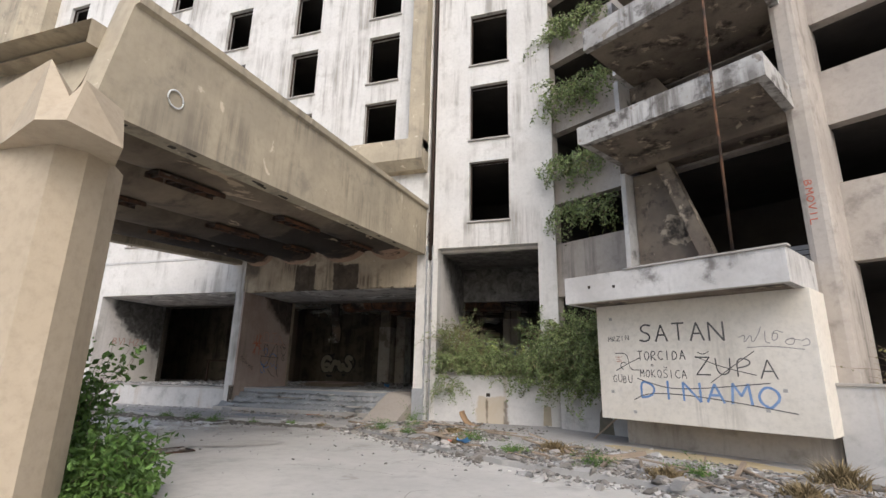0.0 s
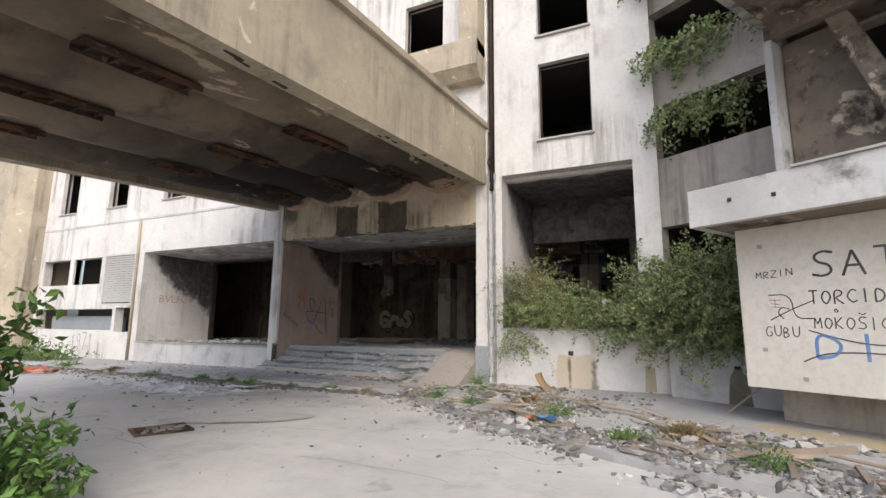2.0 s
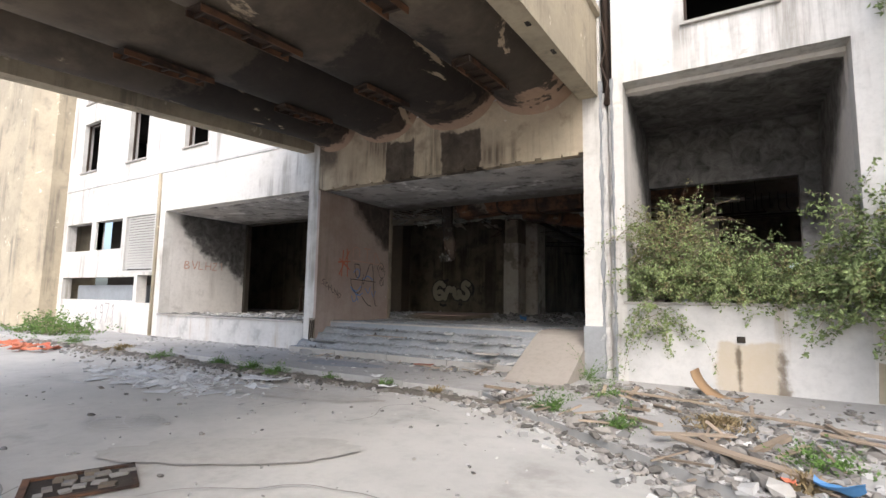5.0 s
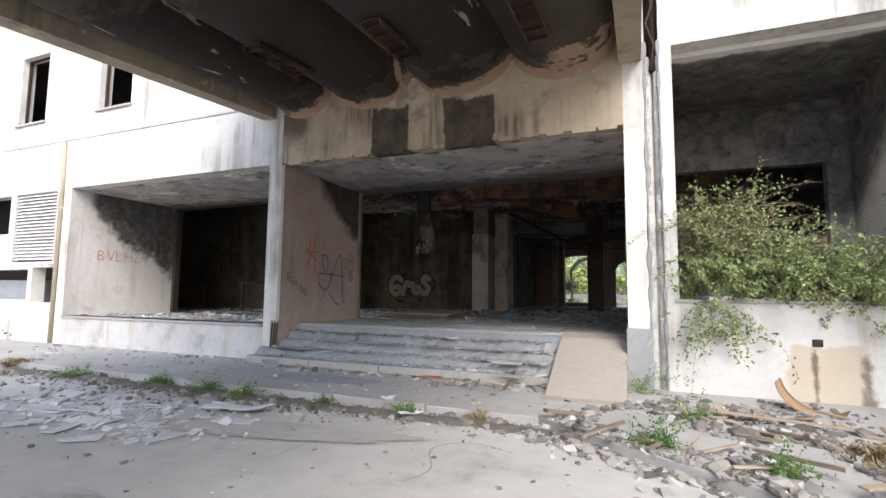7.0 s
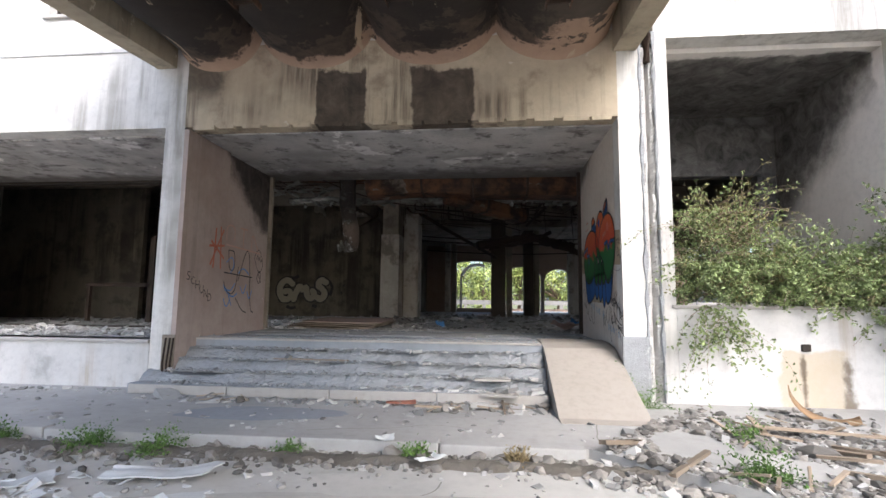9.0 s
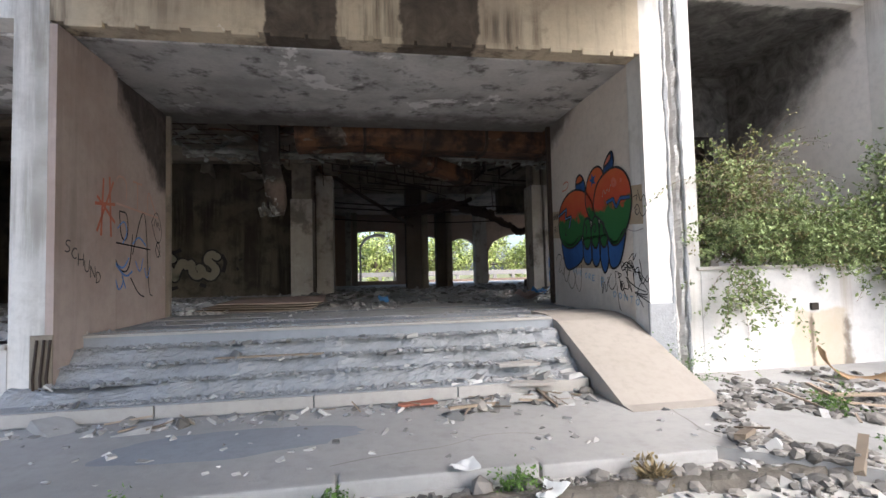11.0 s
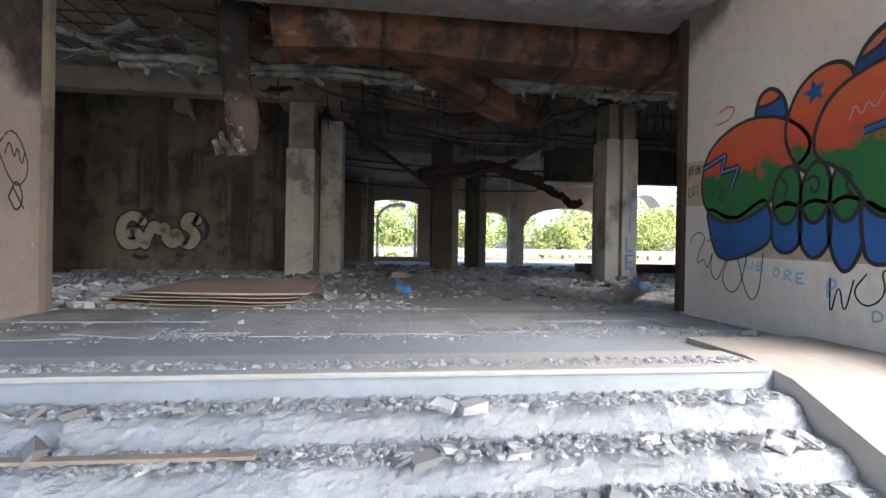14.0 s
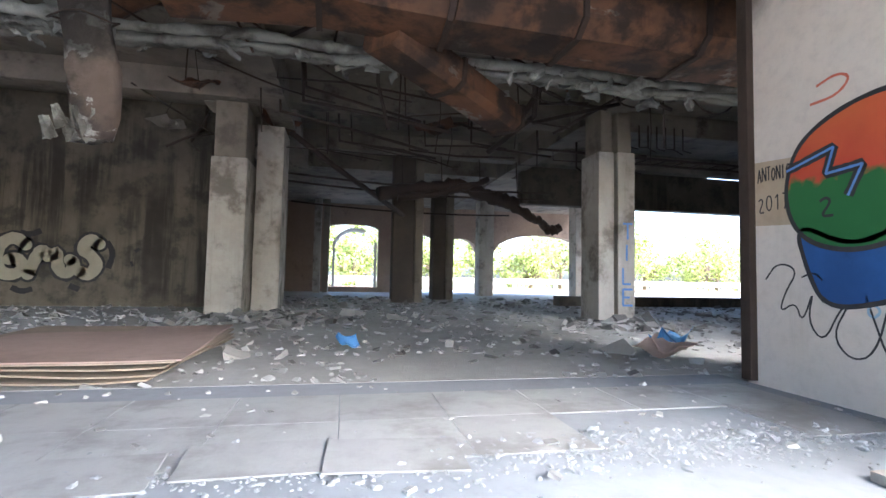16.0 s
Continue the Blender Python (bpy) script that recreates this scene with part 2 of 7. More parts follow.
VENEER = surf("orange_veneer", (0.34, 0.225, 0.125), (0.28, 0.18, 0.1), (0.18, 0.12, 0.07), 0.6, 0.5, bump=0.2)
BALCONY = surf("peeling_slab", (0.23, 0.19, 0.145), (0.13, 0.105, 0.085), (0.02, 0.017, 0.015), 0.49, 0.9, patch=(0.44, 0.365, 0.27), patch_at=0.585, patch_scale=1.7, bump=0.7)
SLAB_EDGE = surf("weathered_edge", (0.59, 0.57, 0.54), (0.45, 0.43, 0.40), (0.13, 0.117, 0.104), 0.52, 0.85, (0.16, 0.14, 0.12), 0.6, 0.46, bump=0.3)
SLAB_WORN = surf("decayed_edge", (0.52, 0.50, 0.465), (0.36, 0.34, 0.31), (0.09, 0.08, 0.07), 0.48, 0.9, (0.10, 0.088, 0.075), 0.85, 0.42, bump=0.5, scale=1.6, patch=(0.30, 0.265, 0.22), patch_at=0.6, patch_scale=2.4)
WING = surf("wing_plaster", (0.46, 0.41, 0.352), (0.385, 0.34, 0.292), (0.22, 0.195, 0.165), 0.52, 0.65, (0.16, 0.14, 0.12), 0.7, 0.46, patch=(0.36, 0.33, 0.3), patch_at=0.68)
# near-black so the rooms read as unlit; shade put into the colour
INSIDE = surf("unlit_room_black", (0.06, 0.052, 0.045), (0.04, 0.035, 0.03), (0.10, 0.09, 0.08), 0.6, 0.4)
LEAF = surf("green_leaf", (0.225, 0.275, 0.108), (0.165, 0.208, 0.08), island=0.55, rough=0.6, bump=0.0)
LEAF_DRY = surf("dry_leaf", (0.22, 0.20, 0.085), (0.16, 0.16, 0.06), island=0.45, rough=0.7, bump=0.0)
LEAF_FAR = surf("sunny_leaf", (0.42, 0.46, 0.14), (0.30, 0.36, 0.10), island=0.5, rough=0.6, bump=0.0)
GRASS = surf("weed_leaf", (0.11, 0.185, 0.04), (0.06, 0.115, 0.022), island=0.45, rough=0.6, bump=0.0)
STRAW = surf("dry_grass", (0.26, 0.20, 0.105), (0.2, 0.15, 0.08), island=0.4, bump=0.0)
TWIG = surf("bare_twig", (0.26, 0.19, 0.14), (0.19, 0.14, 0.10), bump=0.2)
BLACKPAINT = surf("black_spray", (0.03, 0.028, 0.028), (0.05, 0.046, 0.045), bump=0.0)
FADEDBLACK = surf("faded_black_spray", (0.09, 0.086, 0.082), (0.16, 0.15, 0.14), (0.34, 0.32, 0.29), 0.58, 0.7, bump=0.0)
FADEDBLUE = surf("faded_bright_blue_spray", (0.16, 0.27, 0.50), (0.24, 0.35, 0.55), (0.5, 0.52, 0.55), 0.56, 0.6, bump=0.0)
BLUEPAINT = surf("blue_spray", (0.09, 0.19, 0.46), (0.16, 0.27, 0.52), bump=0.0)
REDPAINT = surf("red_spray", (0.50, 0.12, 0.07), (0.45, 0.17, 0.11), bump=0.0)
FAINTBLUE = surf("faded_blue_spray", (0.24, 0.36, 0.47), (0.3, 0.4, 0.48), bump=0.0)
FAINTRED = surf("faded_red_spray", (0.48, 0.27, 0.2), (0.5, 0.33, 0.27), bump=0.0)
GREYPAINT = surf("grey_spray", (0.3, 0.28, 0.26), (0.36, 0.33, 0.31), bump=0.0)
CRACK = surf("crack_line", (0.25, 0.237, 0.21), (0.33, 0.315, 0.285), bump=0.0)
CHALK = surf("chalk_line", (0.56, 0.55, 0.53), (0.42, 0.40, 0.37), (0.36, 0.345, 0.31), 0.45, 0.9, bump=0.0)
PALEPAINT = surf("cream_spray", (0.32, 0.285, 0.21), (0.26, 0.23, 0.17), bump=0.0)
PLASTIC_BLUE = surf("blue_plastic", (0.09, 0.22, 0.42), (0.06, 0.16, 0.33), rough=0.4, bump=0.1)
PLASTIC_RED = surf("red_plastic", (0.55, 0.14, 0.08), (0.5, 0.2, 0.1), rough=0.6, bump=0.2)
FOAM = surf("crumpled_white", (0.68, 0.68, 0.66), (0.6, 0.6, 0.58), bump=0.3)
EARTH_BROWN = surf("brown_litter", (0.17, 0.14, 0.105), (0.11, 0.09, 0.07), bump=0.3)
BRICK = surf("red_brick", (0.34, 0.14, 0.09), (0.28, 0.12, 0.08), bump=0.3)


# ---- mesh helpers ----
def mesh(name, verts, faces, m, parent=None, smooth=False):
    me = bpy.data.meshes.new(name)
    me.from_pydata([tuple(v) for v in verts], [], [tuple(f) for f in faces])
    me.materials.append(m)
    if smooth:
        me.polygons.foreach_set("use_smooth", [True] * len(me.polygons))
    ob = new(name, me)
    if parent:
        ob.parent = parent
    return ob


def part(name, bm, m, parent=None, label="", smooth=False):
    me = bpy.data.meshes.new(name)
    bmesh.ops.recalc_face_normals(bm, faces=bm.faces[:])
    bm.to_mesh(me)
    bm.free()
    me.materials.append(m)
    if smooth:
        me.polygons.foreach_set("use_smooth", [True] * len(me.polygons))
    ob = new(name, me)
    if parent:
        ob.parent = parent
    if label:
        tagged(ob, label)
    return ob


def empty(name, m=None):
    e = new(name)
    e.empty_display_size = 0.2
    if m:
        e.matrix_world = m
    return e


def bx(bm, x0, x1, y0, y1, z0, z1, bevel=0.0):
    r = bmesh.ops.create_cube(bm, size=1)
    for v in r["verts"]:
        v.co = (x0 if v.co.x < 0 else x1, y0 if v.co.y < 0 else y1, z0 if v.co.z < 0 else z1)
    if bevel:
        es = list({e for v in r["verts"] for e in v.link_edges})
        bmesh.ops.bevel(bm, geom=es, offset=bevel, segments=2, affect="EDGES", profile=0.6)


def box(name, x0, x1, y0, y1, z0, z1, m, parent=None, bevel=0.0, label=""):
    bm = bmesh.new()
    bx(bm, x0, x1, y0, y1, z0, z1, bevel)
    return part(name, bm, m, parent, label)


def prism(name, outline, z0, z1, m, parent=None, label="", bevel=0.0):
    bm = bmesh.new()
    f = bm.faces.new([bm.verts.new((x, y, z0)) for x, y in outline])
    top = bmesh.ops.extrude_face_region(bm, geom=[f])
    bmesh.ops.translate(bm, vec=(0, 0, z1 - z0), verts=[v for v in top["geom"] if isinstance(v, bmesh.types.BMVert)])
    if bevel:
        bmesh.ops.bevel(bm, geom=bm.edges[:], offset=bevel, segments=2, affect="EDGES")
    return part(name, bm, m, parent, label)


def panel(name, outline, y0, y1, m, parent=None, label="", axis="y"):
    """A slab whose outline is given in (x, z), or in (y, z) for axis x."""
    bm = bmesh.new()
    at = (lambda a, b, c: (a, c, b)) if axis == "y" else (lambda a, b, c: (c, a, b))
    f = bm.faces.new([bm.verts.new(at(a, b, y0)) for a, b in outline])
    top = bmesh.ops.extrude_face_region(bm, geom=[f])
    d = y1 - y0
    bmesh.ops.translate(bm, vec=(0, d, 0) if axis == "y" else (d, 0, 0), verts=[v for v in top["geom"] if isinstance(v, bmesh.types.BMVert)])
    return part(name, bm, m, parent, label)


def wall(name, x0, x1, z0, z1, y0, y1, holes, m, parent=None, axis="y"):
    """A wall with openings that go through it; axis x turns it to run along y."""
    xs = sorted({x0, x1, *[min(max(h[k], x0), x1) for h in holes for k in (0, 1)]})
    zs = sorted({z0, z1, *[min(max(h[k], z0), z1) for h in holes for k in (2, 3)]})
    solid = {}
    for i in range(len(xs) - 1):
        for j in range(len(zs) - 1):
            cx, cz = (xs[i] + xs[i + 1]) / 2, (zs[j] + zs[j + 1]) / 2
            solid[i, j] = not any(h[0] < cx < h[1] and h[2] < cz < h[3] for h in holes)
    bm, cache = bmesh.new(), {}

    def v(a, b, c):
        key = (a, b, c)
        if key not in cache:
            cache[key] = bm.verts.new((a, b, c) if axis == "y" else (b, a, c))
        return cache[key]

    for (i, j), s in solid.items():
        if not s:
            continue
        a, b, c, d = xs[i], xs[i + 1], zs[j], zs[j + 1]
        bm.faces.new([v(a, y0, c), v(b, y0, c), v(b, y0, d), v(a, y0, d)])
        bm.faces.new([v(a, y1, c), v(a, y1, d), v(b, y1, d), v(b, y1, c)])
        if not solid.get((i - 1, j)):
            bm.faces.new([v(a, y0, c), v(a, y0, d), v(a, y1, d), v(a, y1, c)])
        if not solid.get((i + 1, j)):
            bm.faces.new([v(b, y0, c), v(b, y1, c), v(b, y1, d), v(b, y0, d)])
        if not solid.get((i, j - 1)):
            bm.faces.new([v(a, y0, c), v(a, y1, c), v(b, y1, c), v(b, y0, c)])
        if not solid.get((i, j + 1)):
            bm.faces.new([v(a, y0, d), v(b, y0, d), v(b, y1, d), v(a, y1, d)])
    return part(name, bm, m, parent)


def tube(name, pts, r, m, parent=None, sides=8, label=""):
    pts = [Vector(p) for p in pts]
    vs, fs = [], []
    for i, p in enumerate(pts):
        d = (pts[min(i + 1, len(pts) - 1)] - pts[max(i - 1, 0)]).normalized()
        a = d.orthogonal().normalized() if abs(d.z) > 0.9 else d.cross(Vector((0, 0, 1))).normalized()
        b = d.cross(a)
        rr = r if isinstance(r, float) else r[i]
        vs += [p + rr * (math.cos(2 * math.pi * k / sides) * a + math.sin(2 * math.pi * k / sides) * b) for k in range(sides)]
    for i in range(len(pts) - 1):
        for k in range(sides):
            q = (k + 1) % sides
            fs.append((i * sides + k, i * sides + q, (i + 1) * sides + q, (i + 1) * sides + k))
    fs += [tuple(range(sides))[::-1], tuple(range((len(pts) - 1) * sides, len(pts) * sides))]
    ob = mesh(name, vs, fs, m, parent, True)
    if label:
        tagged(ob, label)
    return ob


def sag(a, b, drop, n=8):
    a, b = Vector(a), Vector(b)
    return [a.lerp(b, i / n) - Vector((0, 0, drop * 4 * (i / n) * (1 - i / n))) for i in range(n + 1)]


def structure(ob, label, category):
    return tagged(ob, label, category, kind="structure")


# ---- ground ----
FY, HY, PL = 15.12, 18.42, 0.77          # facade front, hall front, platform level
rng = np.random.default_rng(7)


def ground_mesh():
    xs = np.concatenate([[-400, -120, -60], np.linspace(-34, 14, 97), [40, 120, 400]])
    ys = np.concatenate([[-400, -120, -30], np.linspace(-8, 16, 61), [24, 60, 140, 400]])
    vs, fs = [], []
    for y in ys:
        for x in xs:
            inside = -34 < x < 14 and -8 < y < 16
            vs.append((x, y, -0.10 + (0.012 * noise.noise((x * 0.8, y * 0.8, 3.0)) + 0.006 * noise.noise((x * 3, y * 3, 1.0)) if inside else 0)))
    n = len(xs)
    for j in range(len(ys) - 1):
        for i in range(n - 1):
            fs.append((j * n + i, j * n + i + 1, (j + 1) * n + i + 1, (j + 1) * n + i))
    return mesh("ground", vs, fs, ROAD, smooth=True)


structure(ground_mesh(), "worn dusty pale concrete forecourt with stains and grit", "ground")
pave_line = [(-40, 12.75), (-6.9, 12.75), (-5.9, 11.9), (-3.4, 10.2), (-1.8, 9.1), (0.3, 8.3), (3.0, 6.9), (12, 2.0), (30, -8), (34, 8), (6, 18), (-40, 18)]
structure(prism("pavement", pave_line, -0.3, 0.0, PAVE, bevel=0.0), "cracked grey concrete pavement with a low worn kerb", "pavement")
# kerb stones along the straight edge
kerb = structure(empty("kerb"), "low worn concrete kerb along the pavement", "kerb")
for k in range(18):
    x0 = -33.2 + 1.46 * k
    box("kerb_stone", x0, x0 + 1.44, 12.68, 12.86, -0.25, 0.012 + 0.008 * math.sin(k * 2.1), PAVE, kerb, 0.02)

# ---- main facade ----
LEVELS = [6.46 + 3.03 * k for k in range(7)]
COLS = [-8.33 - 3.75 * k for k in range(6)]
holes = [(-5.14, -1.76, 1.39, 5.58)] + [(-4.06, -2.67, z, z + 2.19) for z in LEVELS]
bay = structure(wall("wall_bay", -5.33, -1.2, -0.1, 28, FY, FY + 0.35, holes, WHITE), "white weathered plaster wall bay with empty window openings", "wall")
left_holes = [(x, x + 1.34, z, z + 2.15) for x in COLS for i, z in enumerate(LEVELS) if i or x < -15]
left_holes += [(-20.43, -13.4, PL, 4.33), (-13.05, -5.9, -0.1, 4.33), (-23.06, -20.95, 2.19, 4.36), (-27.84, -25.7, 3.12, 4.28), (-25.4, -23.3, 3.12, 4.28), (-27.86, -22.15, 1.16, 2.05), (-21.95, -20.95, 1.1, 2.1)]
left = structure(wall("wall_facade", -28.2, -5.55, -0.1, 28, FY, FY + 0.35, [h for h in left_holes if not (h[0] == -13.05)] + [(-13.05, -5.9, -0.1, 5.75)], WHITE),
                 "white plaster facade with rows of empty windows", "wall")
# lintel over the entrance with two burnt patches
lint = structure(wall("wall_lintel", -13.05, -5.9, 4.33, 5.75, FY - 0.004, FY + 0.35, [], PORTAL),
                 "stained cream plaster wall over the entrance with soot runs", "wall")
# ragged lower edge of the lintel
for k in range(16):
    x0 = -12.9 + k * 0.44
    box("plaster_lip", x0, x0 + 0.2 + 0.22 * random.random(), FY - 0.02, FY + 0.06, 4.30 - 0.03 * random.random(), 4.36, PORTAL, lint, 0.01)


window_no = iter(range(1, 200))


def window_trim(x0, x1, z0, z1, y):
    wallob = structure(empty("window_%d" % next(window_no)), "empty window opening with a stone sill and rusted frame", "window")
    box("window_sill", x0 - 0.06, x1 + 0.06, y - 0.07, y + 0.2, z0 - 0.05, z0 + 0.012, NOSING, wallob, 0.01)
    bm = bmesh.new()
    for a, b, c, d in ((x0, x0 + 0.05, z0, z1), (x1 - 0.05, x1, z0, z1), (x0 + 0.05, x1 - 0.05, z1 - 0.05, z1)):
        bx(bm, a + 0.003, b - 0.003, y + 0.16, y + 0.24, c + 0.013, d - 0.003)
    part("window_frame", bm, DARKMETAL, wallob, "dark rusted empty frame")


for z in LEVELS[:5]:
    window_trim(-4.06, -2.67, z, z + 2.19, FY)
for x in COLS:
    for i, z in enumerate(LEVELS[:6]):
        if i or x < -15:
            window_trim(x, x + 1.34, z, z + 2.15, FY)

# rooms behind the windows: storey slabs and a back wall, near-black in place of shade
rooms = structure(empty("upper_rooms"), "dark burnt-out rooms behind the empty windows", "room")
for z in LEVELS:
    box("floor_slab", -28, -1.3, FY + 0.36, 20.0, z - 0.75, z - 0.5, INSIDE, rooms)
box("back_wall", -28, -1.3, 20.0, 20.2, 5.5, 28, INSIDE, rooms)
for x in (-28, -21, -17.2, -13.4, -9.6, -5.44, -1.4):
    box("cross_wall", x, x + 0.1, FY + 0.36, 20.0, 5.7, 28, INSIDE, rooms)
structure(box("roof", -28.2, -1.2, FY, 20.2, 28, 28.4, WHITE), "flat concrete roof of the block", "roof")

# joint between entrance and bay, with a rusted down pipe and loose cable
joint = structure(box("joint_back", -5.55, -5.33, FY + 0.16, FY + 0.35, 5.4, 28, BURNT), "dark open joint between two wall bays", "wall joint")
n, vs, fs = 150, [], []
for k in range(n + 1):
    z = -0.05 + 5.5 * k / n
    for i in range(9):
        x = -5.555 + 0.23 * i / 8
        gap = 0.11 * max(0.0, 1 - abs(i - 4 - 1.2 * noise.noise((z * 0.8, 2, 2))) / 1.3)
        vs.append((x, FY + 0.03 + gap + 0.035 * noise.noise((x * 16, z * 6, 1)) + 0.02 * noise.noise((x * 40, z * 22, 5)), z))
for k in range(n):
    for i in range(8):
        a = 9 * k + i
        fs.append((a, a + 1, a + 10, a + 9))
mesh("crumbled_filling", vs, fs, PARAPET_WHITE, joint)
tube("down_pipe", [(-5.43, FY + 0.04, 5.2), (-5.45, FY + 0.05, 12.0), (-5.44, FY + 0.05, 27.5)], 0.055, DARKMETAL, joint)
for side in (-5.55, -5.335):
    n, vs, fs = 130, [], []
    for k in range(n + 1):
        z = 5.7 * k / n
        w = 0.02 + 0.07 * abs(noise.noise((z * 1.7, side * 9, 0))) + 0.03 * abs(noise.noise((z * 7, side, 3)))
        p = 0.012 + 0.03 * abs(noise.noise((z * 4, side, 7)))
        a, b = (side - w * 0.7, side + w * 0.6)
        vs += [(a, FY - 0.002, z), (a + 0.015, FY - p, z), (b - 0.01, FY - p * 0.8, z), (b, FY + 0.05, z)]
    for k in range(n):
        for q in range(3):
            fs.append((4 * k + q, 4 * k + q + 1, 4 * k + q + 5, 4 * k + q + 4))
    mesh("ragged_edge", vs, fs, STEP, joint)
tagged(tube("hanging_cable", [(-5.5, FY - 0.03, 6.9), (-5.42, FY - 0.07, 6.3), (-5.52, FY - 0.05, 6.0), (-5.4, FY - 0.06, 5.6), (-5.47, FY - 0.04, 5.2)], 0.02, DARKMETAL), "loose dark cable hanging in the wall joint", "cable")
# entrance right pier: broken base
pier_r = structure(box("broken_pier_foot", -5.93, -5.56, FY - 0.03, FY + 0.02, 0.0, 0.95, STEP, None, 0.02), "crumbling plaster at the foot of the entrance pier", "wall")

# projecting beam and fin high on the facade
fin = structure(empty("facade_frame"), "cream concrete frame projecting from the facade", "facade frame")
prism("fin", [(-6.2, 14.55), (-5.62, 14.55), (-5.62, FY), (-6.2, FY)], 9.2, 28, CREAM, fin)
panel("ledge_beam", [(14.45, 9.55), (14.45, 8.75), (14.75, 8.45), (FY, 8.45), (FY, 9.55)], -14, -5.62, CREAM, fin, axis="x")

# ---- left end: tower, louvre, strip windows ----
tower = structure(prism("wall_tower", [(-33.8, 13.9), (-29.2, 13.9), (-28.2, 14.5), (-28.2, 16.5), (-33.8, 16.5)], -0.2, 28, CREAM), "tall cream stained stair tower", "wall")
far_h = [(x, x + 1.4, z, z + 2.1) for x in (-37.2, -41, -45) for z in LEVELS] + [(-37.2, -35.8, 3.2, 5.0), (-41, -39.6, 3.2, 5.0)]
structure(wall("wall_far_left", -50, -33.8, -0.2, 26, FY - 0.3, FY + 0.05, far_h, WHITE), "white plaster facade beyond the tower", "wall")
structure(box("far_rooms", -50, -33.8, 17.5, 17.7, -0.2, 26, INSIDE), "dark rooms behind the far windows", "room")
vent = tagged(empty("wall_louvre"), "pale painted metal louvre grille in the wall", "louvre")
bm = bmesh.new()
for a, b, c, d in ((-23.06, -22.98, 2.19, 4.36), (-21.03, -20.95, 2.19, 4.36), (-22.98, -21.03, 4.28, 4.36), (-22.98, -21.03, 2.19, 2.27)):
    bx(bm, a, b, FY - 0.02, FY + 0.12, c, d)
part("frame", bm, GREYMETAL, vent)
box("backing", -22.98, -21.03, FY + 0.13, FY + 0.16, 2.27, 4.28, BURNT, vent)
slat = None
for k in range(20):
    z = 2.32 + k * 0.098
    if slat is None:
        slat = panel("slat", [(FY + 0.0, z), (FY + 0.01, z), (FY + 0.085, z + 0.1), (FY + 0.075, z + 0.1)], -22.97, -21.04, GREYMETAL, vent, axis="x")
        slat0 = z
    else:
        o = new("slat", slat.data)
        o.parent, o.location = vent, (0, 0, z - slat0)
for x in (-20.9,):
    tagged(tube("corner_pipe", [(x + 0.1, FY - 0.04, 0), (x + 0.1, FY - 0.04, 4.4), (x + 0.06, FY - 0.05, 5.7)], 0.06, CREAM), "cream painted pipe fixed to the corner", "pipe")
# back and side walls are near-black to stand for unlit rooms
strip = structure(empty("strip_rooms"), "dark rooms behind the strip windows", "room")
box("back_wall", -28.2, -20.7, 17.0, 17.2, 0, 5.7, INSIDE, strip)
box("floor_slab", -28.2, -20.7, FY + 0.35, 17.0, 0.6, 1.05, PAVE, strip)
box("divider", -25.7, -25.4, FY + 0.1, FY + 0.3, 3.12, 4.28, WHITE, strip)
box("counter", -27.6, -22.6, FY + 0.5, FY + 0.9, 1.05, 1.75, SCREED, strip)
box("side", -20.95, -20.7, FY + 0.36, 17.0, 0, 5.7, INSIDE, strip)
structure(box("string_course", -28.2, -13.45, FY - 0.025, FY - 0.003, 5.72, 5.80, PARAPET_WHITE), "thin stained plaster line on the facade", "trim")

# ---- podium room beside the entrance ----
structure(box("floor_podium", -20.43, -13.4, FY + 0.36, HY, 0.3, PL - 0.03, PAVE), "dusty podium floor", "floor")
structure(box("podium_sill", -20.43, -13.4, FY - 0.05, FY + 0.355, PL - 0.06, PL, NOSING, None, 0.012), "pale stone ledge of the podium", "ledge")
structure(box("wall_podium_side", -20.7, -20.43, FY + 0.355, HY, 0, 5.7, PODIUM_WHITE), "pale plaster side wall blackened by soot", "wall")
structure(box("ceiling_podium", -20.43, -13.4, FY + 0.36, HY + 0.3, 4.30, 4.6, LOBBY_CEIL), "cracked pale ceiling stained by smoke", "ceiling")
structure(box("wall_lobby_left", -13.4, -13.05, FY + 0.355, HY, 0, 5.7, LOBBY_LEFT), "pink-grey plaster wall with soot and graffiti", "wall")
structure(box("entrance_pilaster", -13.05, -12.97, FY + 0.003, 16.45, 0, 4.3, LOBBY_LEFT), "plaster pilaster at the entrance side", "wall")
foot = tagged(empty("exposed_rebar"), "rusted bars exposed at the broken pier foot", "rebar")
for dx in (0.0, 0.07, 0.13):
    tube("bar", [(-13.12 + dx, FY - 0.03, 0.02), (-13.13 + dx, FY - 0.05, 0.4), (-13.1 + dx, FY - 0.04, 0.8)], 0.014, DARKMETAL, foot)
box("broken_edge", -13.18, -12.96, FY - 0.025, FY + 0.0, 0.0, 0.85, COLUMN_TOP, foot, 0.01)

# ---- entrance lobby ----
structure(box("ceiling_lobby", -13.05, -5.9, FY + 0.36, HY + 0.3, 4.31, 4.6, LOBBY_CEIL), "smoked plaster ceiling with pale peeled patches", "ceiling")
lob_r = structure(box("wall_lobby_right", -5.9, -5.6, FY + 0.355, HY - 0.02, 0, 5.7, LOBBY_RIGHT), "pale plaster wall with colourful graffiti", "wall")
structure(box("floor_platform", -13.05, -5.9, 15.7, HY + 0.3, 0.0, PL - 0.03, SCREED), "grey screed platform at the top of the steps", "floor")


